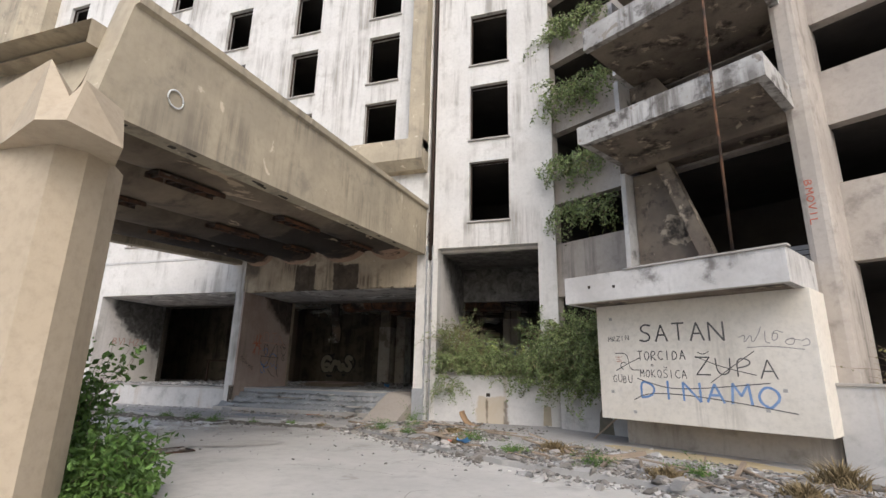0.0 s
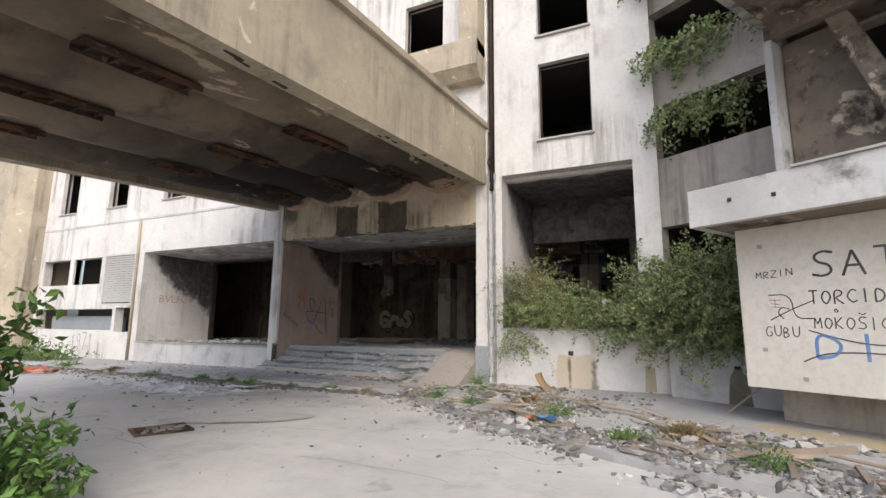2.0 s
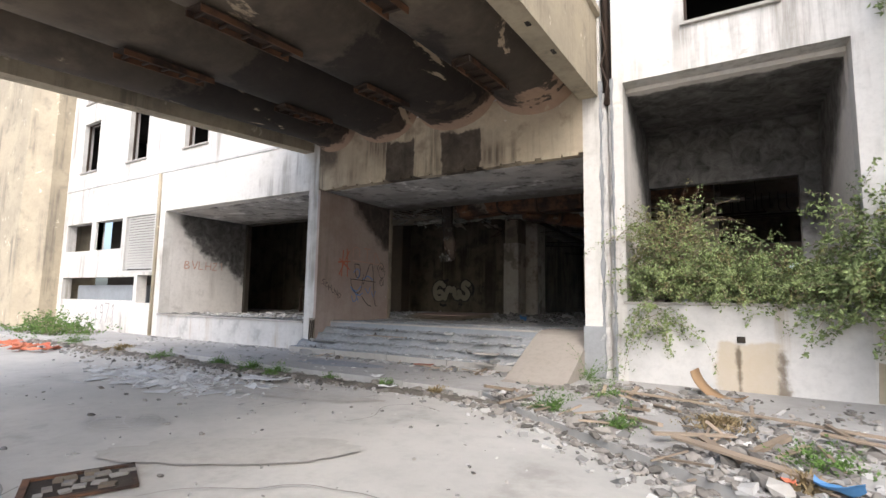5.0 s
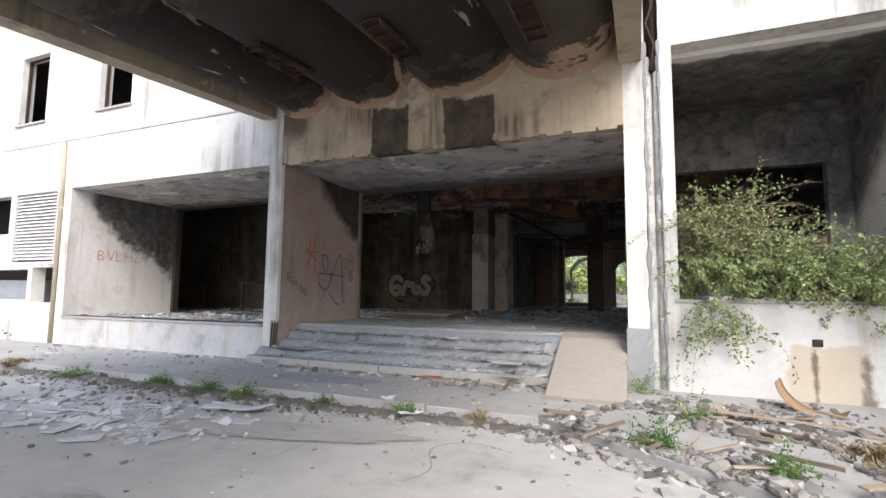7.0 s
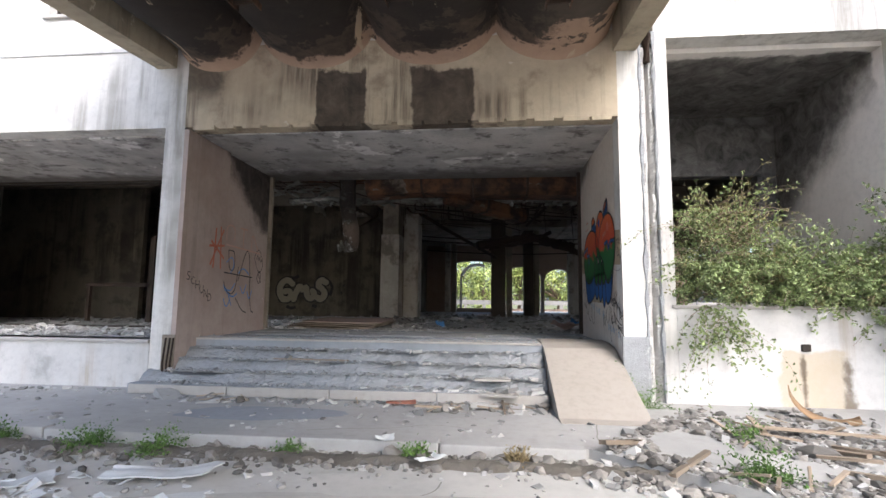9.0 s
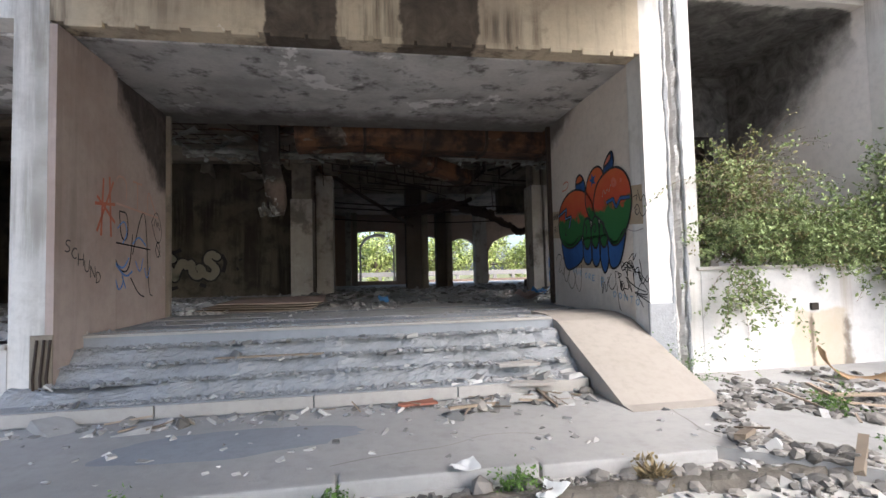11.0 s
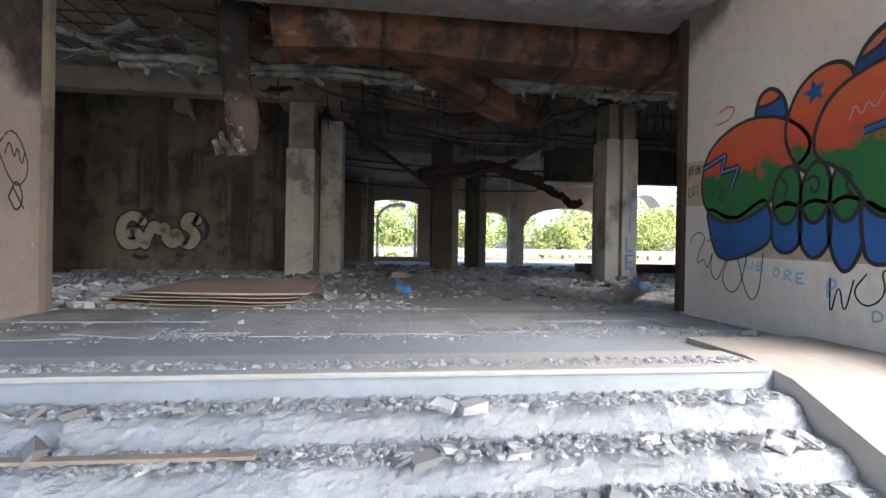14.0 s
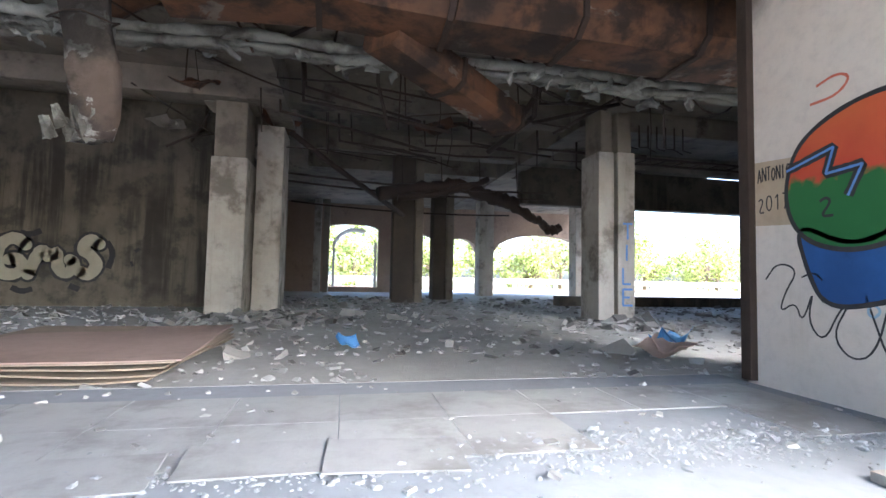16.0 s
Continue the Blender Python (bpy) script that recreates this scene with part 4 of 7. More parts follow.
box("slab_edge", 0.55, 4.3, -0.8, -0.62, 12.0, 12.6, SLAB_WORN, b4, 0.015)
box("slab", 0.55, 4.3, -0.62, 2.29, 12.1, 12.3, BALCONY, b4)
for z0, z1 in ((3.25, 6.94), (7.2, 9.47), (9.7, 12.1)):
    structure(wing(box("balcony_side_wall", 0.27, 0.4, 1.1, 2.29, z0, z1, SLAB_EDGE)), "weathered balcony side wall", "wall")
structure(wing(box("fin_pillar", 4.06, 4.52, 0.95, 2.9, -0.1, 24, WING, None, 0.12)), "rounded pale pillar beside the balconies", "pillar")
structure(wing(panel("peeling_partition", [(0.42, 3.25), (2.45, 3.25), (1.35, 6.7), (0.42, 6.7)], 1.5, 1.65, BALCONY)), "blackened partition with peeling plaster", "wall")
structure(wing(panel("inclined_beam", [(2.3, 3.25), (2.62, 3.25), (1.5, 6.7), (1.18, 6.7)], 1.2, 1.5, BALCONY)), "inclined concrete beam in the balcony", "beam")
structure(wing(panel("peeling_partition", [(0.42, 7.2), (1.6, 7.2), (1.9, 8.2), (1.2, 9.47), (0.42, 9.47)], 1.7, 1.9, BALCONY)), "ragged blackened partition remains", "wall")
structure(wing(panel("peeling_partition", [(2.0, 7.2), (2.9, 7.2), (3.1, 8.6), (2.4, 9.0), (2.1, 8.3)], 1.5, 1.7, BALCONY)), "ragged blackened partition remains", "wall")
pole = tagged(tube("rusty_pole", [(0, 0, 3.72), (0.02, 0, 6.9), (0.1, 0, 12.0)], 0.028, RUST), "rusty brown pole standing on the balcony parapet", "pole")
pole.matrix_world = WM @ pose(3.35, -0.88, 0)
shut = tagged(wing(empty("roller_shutter")), "broken pale roller shutter lying at the balcony back", "shutter")
for k in range(9):
    s_ = box("slat", 2.75 + 0.05 * k, 4.0, 2.0 + 0.01 * k, 2.03 + 0.01 * k, 3.27 + 0.115 * k, 3.365 + 0.115 * k, GREYMETAL, shut, 0.006)


# ---- graffiti: strokes of paint lying 4 mm on the wall ----
LETTERS = {
    "A": "0,0 .5,1 1,0|.2,.4 .8,.4", "B": "0,0 0,1 .7,.9 .7,.6 0,.5 .8,.4 .8,.1 0,0", "C": "1,.85 .5,1 0,.6 0,.35 .5,0 1,.15",
    "D": "0,0 0,1 .7,.85 1,.5 .7,.1 0,0", "E": "1,1 0,1 0,0 1,0|0,.5 .7,.5", "G": "1,.85 .5,1 0,.6 .1,.1 .6,0 1,.2 1,.45 .6,.45",
    "H": "0,0 0,1|1,0 1,1|0,.5 1,.5", "I": ".4,0 .4,1", "K": "0,0 0,1|.9,1 0,.45 .9,0", "L": "0,1 0,0 .8,0", "M": "0,0 .1,1 .5,.4 .9,1 1,0",
    "N": "0,0 0,1 1,0 1,1", "O": ".5,0 .1,.2 0,.6 .4,1 .9,.8 1,.4 .5,0", "P": "0,0 0,1 .8,.9 .8,.6 0,.45", "R": "0,0 0,1 .8,.9 .8,.6 0,.45 .9,0",
    "S": "1,.9 .5,1 .1,.8 .3,.55 .8,.45 .9,.15 .5,0 0,.1", "T": "0,1 1,1|.5,1 .5,0", "U": "0,1 .05,.2 .5,0 .95,.2 1,1", "V": "0,1 .5,0 1,1",
    "Z": "0,1 1,1 0,0 1,0", "0": ".5,0 .1,.2 .1,.8 .5,1 .9,.8 .9,.2 .5,0", "1": ".2,.8 .6,1 .6,0", "2": ".1,.8 .5,1 .9,.75 .1,0 1,0",
    "7": "0,1 1,1 .3,0", "9": ".9,.6 .4,.5 .1,.75 .5,1 .9,.85 .8,.3 .4,0", "^": ".2,1.35 .5,1.15 .8,1.35", "*": ".5,1 .2,0 1,.65 0,.65 .8,0 .5,1"}


def ribbon(vs, fs, pts, w):
    """A flat painted line of width w through 2D points, with rounded corners."""
    pts = [Vector(p) for p in pts]
    sm = pts
    for _ in range(2 if len(pts) < 30 else 0):
        nx_ = [sm[0]]
        for a, b in zip(sm, sm[1:]):
            nx_ += [a.lerp(b, 0.25), a.lerp(b, 0.75)]
        sm = nx_ + [sm[-1]]
    b0 = len(vs)
    for i, p in enumerate(sm):
        d = sm[min(i + 1, len(sm) - 1)] - sm[max(i - 1, 0)]
        if d.length < 1e-6:
            d = Vector((1, 0))
        q = Vector((-d.y, d.x)).normalized() * w * 0.5 * (0.9 + 0.2 * random.random())
        vs += [p + q, p - q]
    for i in range(len(sm) - 1):
        k = b0 + 2 * i
        fs.append((k, k + 1, k + 3, k + 2))


def sharp(line):
    return [(a[0] + (b[0] - a[0]) * k / 9, a[1] + (b[1] - a[1]) * k / 9) for a, b in zip(line, line[1:]) for k in range(10)]


def lay(name, vs, fs, m, to3d, parent, label):
    ob = mesh(name, [to3d(v[0], v[1]) for v in vs], fs, m, parent)
    return tagged(ob, label)


def write(text, x, z, w, h, gap, m, to3d, parent, label, width=0.02, slant=0.0, rise_=0.0, jitter=0.06):
    vs, fs = [], []
    cx = x
    for ch in text:
        if ch in LETTERS:
            s = 1 + jitter * random.uniform(-1, 1)
            dz = jitter * h * random.uniform(-1, 1)
            for stroke in LETTERS[ch].split("|"):
                pts = []
                for pr in stroke.split():
                    a, b = [float(k) for k in pr.split(",")]
                    pts.append((cx + a * w * s + slant * b * h, z + dz + b * h * s + rise_ * (cx - x)))
                if ch in "AEFHIKLMNTVZ17":
                    pts = sharp(pts)
                ribbon(vs, fs, pts, width)
        if ch == "^":
            continue
        cx += w + gap
    return lay("graffiti", vs, fs, m, to3d, parent, label)


def scrawl(pts, m, to3d, parent, label, width=0.02):
    vs, fs = [], []
    for line in pts:
        ribbon(vs, fs, line, width)
    return lay("graffiti", vs, fs, m, to3d, parent, label)


on_box = lambda a, b: (a, -0.004, b)
write("SATAN", 1.02, 2.20, 0.26, 0.36, 0.10, FADEDBLACK, on_box, box_wall, "black spray lettering", 0.035)
write("MRZIN", 0.27, 2.24, 0.075, 0.10, 0.03, FADEDBLACK, on_box, box_wall, "small black lettering", 0.014, 0, 0.06)
write("TORCIDA", 0.95, 1.83, 0.105, 0.19, 0.045, FADEDBLACK, on_box, box_wall, "black spray lettering", 0.02)
write("MOKOSICA", 0.98, 1.47, 0.09, 0.16, 0.035, FADEDBLACK, on_box, box_wall, "thin black lettering", 0.015)
scrawl([[(1.50, 1.69), (1.54, 1.66), (1.58, 1.69)], [(1.25, 1.75), (1.28, 1.72), (1.25, 1.70), (1.23, 1.73), (1.25, 1.75)]], FADEDBLACK, on_box, box_wall, "small accent marks", 0.014)
write("GUBU", 0.34, 1.36, 0.085, 0.16, 0.035, FADEDBLACK, on_box, box_wall, "thin black lettering", 0.015, 0, -0.05)
write("ZUPA", 2.15, 1.55, 0.27, 0.34, 0.1, FADEDBLACK, on_box, box_wall, "black crossed-out lettering", 0.025, 0, -0.06)
scrawl([[(2.2, 1.98), (2.3, 1.93), (2.42, 1.99)], [(2.15, 1.9), (2.6, 1.7), (3.2, 1.55)], [(2.4, 1.4), (2.8, 1.7), (3.2, 1.98)]], FADEDBLACK, on_box, box_wall, "crossing strokes", 0.016)
write("DINAMO", 0.98, 1.05, 0.32, 0.36, 0.12, FADEDBLUE, on_box, box_wall, "blue spray lettering crossed out in black", 0.045, 0.0, -0.02)
scrawl([[(0.9, 1.45), (1.3, 1.32), (1.7, 1.25), (2.4, 1.3), (3.4, 1.42)], [(0.8, 1.0), (1.1, 1.15), (1.8, 1.16), (2.8, 1.06), (3.75, 0.92)]], FADEDBLACK, on_box, box_wall, "long crossing strokes", 0.018)
loops = [[(2.98, 2.24), (3.1, 2.3), (3.04, 2.1), (3.2, 2.32), (3.18, 2.1), (3.32, 2.3), (3.36, 2.42)], [(3.42, 2.34), (3.4, 2.14), (3.48, 2.12)], [(3.52, 2.28), (3.62, 2.3), (3.6, 2.18), (3.5, 2.16), (3.56, 2.36), (3.7, 2.3)],
         [(3.72, 2.16), (3.86, 2.22), (3.84, 2.08), (3.7, 2.1), (3.74, 2.2), (3.94, 2.16)], [(3.95, 2.14), (4.05, 2.2), (4.08, 2.08), (3.96, 2.06)], [(3.1, 2.05), (3.5, 2.07), (3.98, 2.0)]]
scrawl(loops, GREYPAINT, on_box, box_wall, "grey looping tag", 0.014)
scrawl([[(0.42, 1.98), (0.72, 1.98), (0.74, 1.62), (0.98, 1.62)], [(0.42, 1.6), (0.7, 1.75), (1.0, 1.88)], [(0.6, 1.62), (0.52, 1.7), (0.58, 1.8), (0.68, 1.76)]], FADEDBLACK, on_box, box_wall, "black zigzag drawing", 0.016)
scrawl([[(0.42, 1.9), (0.58, 1.9)], [(0.44, 1.85), (0.57, 1.83)], [(0.5, 1.92), (0.5, 1.79)], [(0.44, 1.8), (0.58, 1.79)]], FAINTRED, on_box, box_wall, "small red mark", 0.012)
for x, z in ((0.35, 3.4), (0.95, 3.35)):
    o = box("drain_hole", x - 0.03, x + 0.03, -0.815, -0.798, z - 0.03, z + 0.03, BURNT, par1, 0.008)
for x, z in ((0.8, 0.75), (3.3, 0.95), (3.6, 1.3), (0.3, 1.15), (0.35, 2.75)):
    o = box("chip_mark", x - 0.03, x + 0.04, -0.006, 0.01, z - 0.03, z + 0.03, PAVE, box_wall, 0.004)

# entrance right wall: large colour piece, seen along y
on_right = lambda a, b: (-5.905, -a, b)
ry = lambda y, z: (-y, z)


def blob(name, pts, m, off, parent, label):
    pts = [Vector(p) for p in pts]
    for _ in range(3):
        out = []
        for a, b in zip(pts, pts[1:] + pts[:1]):
            out += [a.lerp(b, 0.25), a.lerp(b, 0.75)]
        pts = out
    bm = bmesh.new()
    bm.faces.new([bm.verts.new((-5.9 - off, -p[0], p[1])) for p in pts])
    ob = part(name, bm, m, parent, label)
    vs, fs = [], []
    ribbon(vs, fs, pts + pts[:1], 0.035)
    mesh("outline", [(-5.9 - off - 0.002, -v[0], v[1]) for v in vs], fs, BLACKPAINT, ob)
    return ob


def tri_paint(name, z_blue, z_green):
    m = surf(name, (0.55, 0.11, 0.035), (0.50, 0.17, 0.05), bump=0.0)
    N, L = m.node_tree.nodes, m.node_tree.links
    bsdf = N["Principled BSDF"]
    geo = N.new("ShaderNodeNewGeometry")
    sep = N.new("ShaderNodeSeparateXYZ")
    L.new(geo.outputs["Position"], sep.inputs[0])
    ns = N.new("ShaderNodeTexNoise")
    ns.inputs["Scale"].default_value, ns.inputs["Detail"].default_value = 5, 5
    L.new(geo.outputs["Position"], ns.inputs["Vector"])
    ad = N.new("ShaderNodeMath")
    ad.operation = "MULTIPLY_ADD"
    L.new(ns.outputs["Fac"], ad.inputs[0])
    ad.inputs[1].default_value = 0.6
    L.new(sep.outputs["Z"], ad.inputs[2])
    cr = N.new("ShaderNodeValToRGB")
    mr = N.new("ShaderNodeMapRange")
    mr.inputs["From Min"].default_value, mr.inputs["From Max"].default_value = 1.2, 3.4
    L.new(ad.outputs[0], mr.inputs["Value"])
    L.new(mr.outputs[0], cr.inputs[0])
    f = lambda z: (z + 0.3 - 1.2) / 2.2
    cr.color_ramp.elements[0].position, cr.color_ramp.elements[0].color = f(z_blue) - 0.02, (0.02, 0.06, 0.19, 1)
    cr.color_ramp.elements[1].position, cr.color_ramp.elements[1].color = f(z_blue) + 0.01, (0.022, 0.095, 0.028, 1)
    e = cr.color_ramp.elements.new(f(z_green) - 0.01)
    e.color = (0.03, 0.12, 0.035, 1)
    e = cr.color_ramp.elements.new(f(z_green) + 0.03)
    e.color = (0.42, 0.06, 0.03, 1)
    e = cr.color_ramp.elements.new(min(1, f(z_green) + 0.28))
    e.color = (0.48, 0.11, 0.035, 1)
    L.new(cr.outputs[0], bsdf.inputs["Base Color"])
    return m


PIECE = tri_paint("orange_green_spray", 1.0, 2.30)
PIECE2 = tri_paint("red_green_spray", 1.0, 2.36)
GREENP = tri_paint("green_spray", 1.0, 2.9)
BLUEFILL = surf("deep_blue_spray", (0.032, 0.095, 0.26), (0.022, 0.06, 0.17), (0.015, 0.03, 0.08), 0.5, 0.6, bump=0.0)


def letter(pts, m, off, label):
    return blob("painted_letter", [ry(y, z) for y, z in pts], m, off, lob_r, label)


letter([(16.98, 1.6), (17.02, 1.9), (17.1, 2.05), (17.5, 1.8), (17.95, 2.05), (17.85, 1.66), (17.72, 1.4), (17.35, 1.45)], BLUEFILL, 0.004, "deep blue base of a bubble letter")
letter([(18.02, 2.35), (17.88, 2.68), (17.4, 2.86), (16.92, 2.78), (16.62, 2.55), (16.60, 2.36), (16.84, 2.22), (16.98, 2.02), (17.14, 1.90), (17.48, 1.79), (17.82, 1.86), (17.99, 2.06)], PIECE, 0.006, "orange and green bubble letter")
letter([(16.9, 2.55), (16.78, 2.92), (16.55, 3.08), (16.3, 3.06), (16.18, 2.85), (16.41, 2.7), (16.5, 2.2), (16.7, 2.2)], PIECE2, 0.008, "orange and green bubble letter")
for y0, y1, zb in ((17.0, 16.68, 1.5), (16.70, 16.40, 1.46), (16.42, 16.12, 1.36)):
    letter([(y0, 1.95), (y1, 1.95), (y1 - 0.01, 1.6), (y1 + 0.1, zb), (y0 - 0.1, zb), (y0, 1.6)], BLUEFILL, 0.010, "blue drip of a bubble letter")
    letter([(y0 + 0.01, 2.0), (y0 - 0.1, 2.28), (y1 + 0.04, 2.28), (y1 - 0.01, 2.0), (y1 + 0.08, 1.76), (y0 - 0.08, 1.76)], GREENP, 0.012, "green bubble letter")
letter([(16.15, 1.95), (15.92, 1.76), (15.6, 2.06), (15.66, 1.77), (15.82, 1.46), (16.08, 1.40), (16.14, 1.62)], BLUEFILL, 0.014, "deep blue base of a bubble letter")
letter([(16.58, 2.5), (16.42, 2.82), (16.04, 2.95), (15.74, 2.93), (15.50, 2.74), (15.42, 2.46), (15.47, 2.2), (15.58, 2.0), (15.74, 1.84), (15.92, 1.75), (16.08, 1.82), (16.17, 2.0), (16.36, 2.22), (16.53, 2.28)], PIECE2, 0.016, "large orange and green bubble letter")
letter([(16.24, 2.86), (16.16, 3.1), (15.92, 3.24), (15.88, 3.03), (15.95, 2.9)], BLUEFILL, 0.012, "blue leaf shape")
letter([(16.19, 2.98), (16.13, 3.1), (15.95, 3.2), (15.94, 3.08)], REDPAINT, 0.020, "pink fleck on the leaf shape")
letter([(17.25, 2.76), (17.2, 3.02), (17.03, 3.08), (16.87, 2.92), (16.85, 2.7)], BLUEFILL, 0.003, "blue leaf shape")
letter([(17.22, 2.9), (17.18, 3.04), (17.03, 3.08), (16.88, 2.94)], PIECE2, 0.0045, "orange cap of the leaf shape")
on_r2 = lambda a, b: (-5.921, -a, b)
on_r3 = lambda a, b: (-5.924, -a, b)
on_rl = lambda a, b: (-5.909, -a, b)
zigs = [[(-18.0, 2.44), (-17.63, 2.54), (-17.69, 2.36), (-17.44, 2.38), (-17.54, 2.18)]]
zigs = [sharp(z_) for z_ in zigs]
scrawl(zigs, BLACKPAINT, on_rl, lob_r, "dark zigzag", 0.07)
scrawl(zigs, BLUEPAINT, lambda a, b: (-5.911, -a, b), lob_r, "blue zigzag", 0.018)
zigs = [[(-16.13, 2.44), (-15.93, 2.47), (-15.85, 2.33), (-15.72, 2.45), (-15.47, 2.43)]]
zigs = [sharp(z_) for z_ in zigs]
scrawl(zigs, BLACKPAINT, on_r2, lob_r, "dark zigzag", 0.07)
scrawl(zigs, BLUEFILL, on_r3, lob_r, "blue zigzag", 0.035)
scrawl([[(-16.66, 2.1), (-16.55, 2.18), (-16.48, 2.08), (-16.55, 2.0), (-16.58, 2.08)], [(-16.9, 2.2), (-16.8, 2.1), (-16.86, 2.0)], [(-16.35, 2.2), (-16.2, 2.12), (-16.28, 2.05), (-16.2, 1.95)]], BLACKPAINT, on_r2, lob_r, "dark inner curls", 0.025)
write("25", -17.75, 2.05, 0.11, 0.14, 0.17, BLACKPAINT, on_rl, lob_r, "dark numeral", 0.02)
bm = bmesh.new()
bm.faces.new([bm.verts.new((-5.9125, 16.57 + (0.12 if k % 2 == 0 else 0.05) * math.sin(k * math.pi / 5 + 0.2), 2.88 + (0.12 if k % 2 == 0 else 0.05) * math.cos(k * math.pi / 5 + 0.2))) for k in range(10)])
part("graffiti", bm, BLUEFILL, lob_r, "dark blue star")
write("55", -15.85, 2.08, 0.07, 0.12, 0.04, BLACKPAINT, on_r2, lob_r, "dark numeral", 0.016)
scrawl([[(-15.96, 2.72), (-15.9, 2.78), (-15.82, 2.7), (-15.9, 2.66), (-15.96, 2.72)], [(-15.72, 2.72), (-15.67, 2.7)]], REDPAINT, on_r2, lob_r, "pink blotches", 0.06)
scrawl([[(-16.25, 2.55), (-16.2, 2.68), (-16.15, 2.55), (-16.1, 2.68), (-16.05, 2.58), (-15.98, 2.7)]], PALEPAINT, on_r2, lob_r, "pale chalk scribble", 0.012)
on_r1 = lambda a, b: (-5.904, -a, b)
scrawl([[(-18.21, 1.60), (-18.1, 1.74), (-17.92, 1.68), (-18.04, 1.5), (-18.09, 1.34), (-17.95, 1.44), (-17.9, 1.27), (-17.8, 1.55), (-17.86, 1.3), (-17.74, 1.15), (-17.62, 1.4), (-17.55, 1.45), (-17.68, 1.22), (-17.56, 1.06), (-17.4, 1.12), (-17.3, 1.5)],
        [(-17.9, 1.62), (-17.8, 1.66), (-17.74, 1.6)], [(-17.45, 1.5), (-17.3, 1.02), (-17.15, 1.05), (-17.1, 1.5)], [(-16.4, 1.3), (-16.4, 0.95), (-16.32, 1.3), (-16.28, 0.98), (-16.2, 1.3)],
        [(-16.1, 1.35), (-16.22, 1.2), (-16.1, 1.08), (-15.95, 1.2), (-16.0, 1.4), (-15.88, 1.35), (-15.82, 1.15)], [(-15.95, 1.2), (-15.9, 0.85), (-15.84, 0.8)]], BLACKPAINT, on_r1, lob_r, "thin black looping scribble", 0.014)
g5 = np.random.default_rng(91)
dense = []
for k in range(11):
    y0, z0 = -15.78 + 0.055 * k, 1.1 + 0.25 * g5.random()
    dense.append([(y0 + 0.13 * g5.normal(), z0 + 0.14 * g5.normal()) for _ in range(5)])
dense += [[(-15.86, 1.16), (-15.8, 1.26), (-15.72, 1.16), (-15.8, 1.08), (-15.86, 1.16), (-15.77, 1.2)], [(-15.9, 1.36), (-15.78, 1.33), (-15.9, 1.28)], [(-15.7, 1.3), (-15.45, 1.15), (-15.2, 1.1)], [(-15.6, 1.55), (-15.45, 1.66), (-15.5, 1.5), (-15.4, 1.62)]]
scrawl(dense, BLACKPAINT, on_r1, lob_r, "dense black tag", 0.015)
scrawl([[(-15.42, 2.42), (-15.3, 2.44), (-15.35, 2.36)], [(-15.4, 2.25), (-15.32, 2.32), (-15.26, 2.22), (-15.33, 2.14), (-15.4, 2.22), (-15.33, 2.24)], [(-15.3, 2.5), (-15.24, 2.3), (-15.15, 2.45), (-15.1, 2.25)], [(-15.28, 2.2), (-15.2, 2.1), (-15.1, 2.2)]], BLACKPAINT, on_r1, lob_r, "small black tag", 0.014)
scrawl([[(-15.6, 1.98), (-15.4, 1.93), (-15.2, 1.96)]], GREYPAINT, on_r1, lob_r, "grey arc", 0.014)
scrawl([[(-17.75, 3.02), (-17.6, 3.06), (-17.5, 3.0), (-17.6, 2.9), (-17.8, 2.9)]], REDPAINT, on_r1, lob_r, "thin red hook", 0.02)
write("ANTONIO", -18.27, 2.40, 0.033, 0.11, 0.011, BLACKPAINT, on_r1, lob_r, "small black lettering", 0.012)
write("2017", -18.27, 2.15, 0.055, 0.12, 0.02, BLACKPAINT, on_r1, lob_r, "small black numerals", 0.012)
write("OUB", -17.44, 1.36, 0.08, 0.09, 0.05, FAINTBLUE, on_r1, lob_r, "faded blue lettering", 0.018, 0, -0.15)
write("ORE", -16.98, 1.27, 0.08, 0.09, 0.05, FAINTBLUE, on_r1, lob_r, "faded blue lettering", 0.018, 0, -0.15)
write("P", -16.42, 1.13, 0.09, 0.16, 0.05, FAINTBLUE, on_r1, lob_r, "faded blue letter", 0.025)
write("DONTO", -16.05, 1.0, 0.08, 0.09, 0.07, FAINTBLUE, on_r1, lob_r, "faded blue lettering", 0.018, 0, -0.15)
for k, (y0, y1, z0, z1) in enumerate(((18.38, 17.9, 2.02, 2.58), (15.6, 15.2, 2.02, 2.6), (17.3, 15.95, 1.42, 1.62))):
    panel("brown_patch", [(y1, z0), (y0, z0 + 0.03), (y0, z1), (y1, z1 - 0.04)], -5.9016 - 0.0004 * k, -5.8, surf("brown_wash_%d" % k, (0.36, 0.27, 0.17), (0.44, 0.35, 0.25), (0.5, 0.43, 0.35), 0.55, 0.6), lob_r, "brown painted-over patch", axis="x")

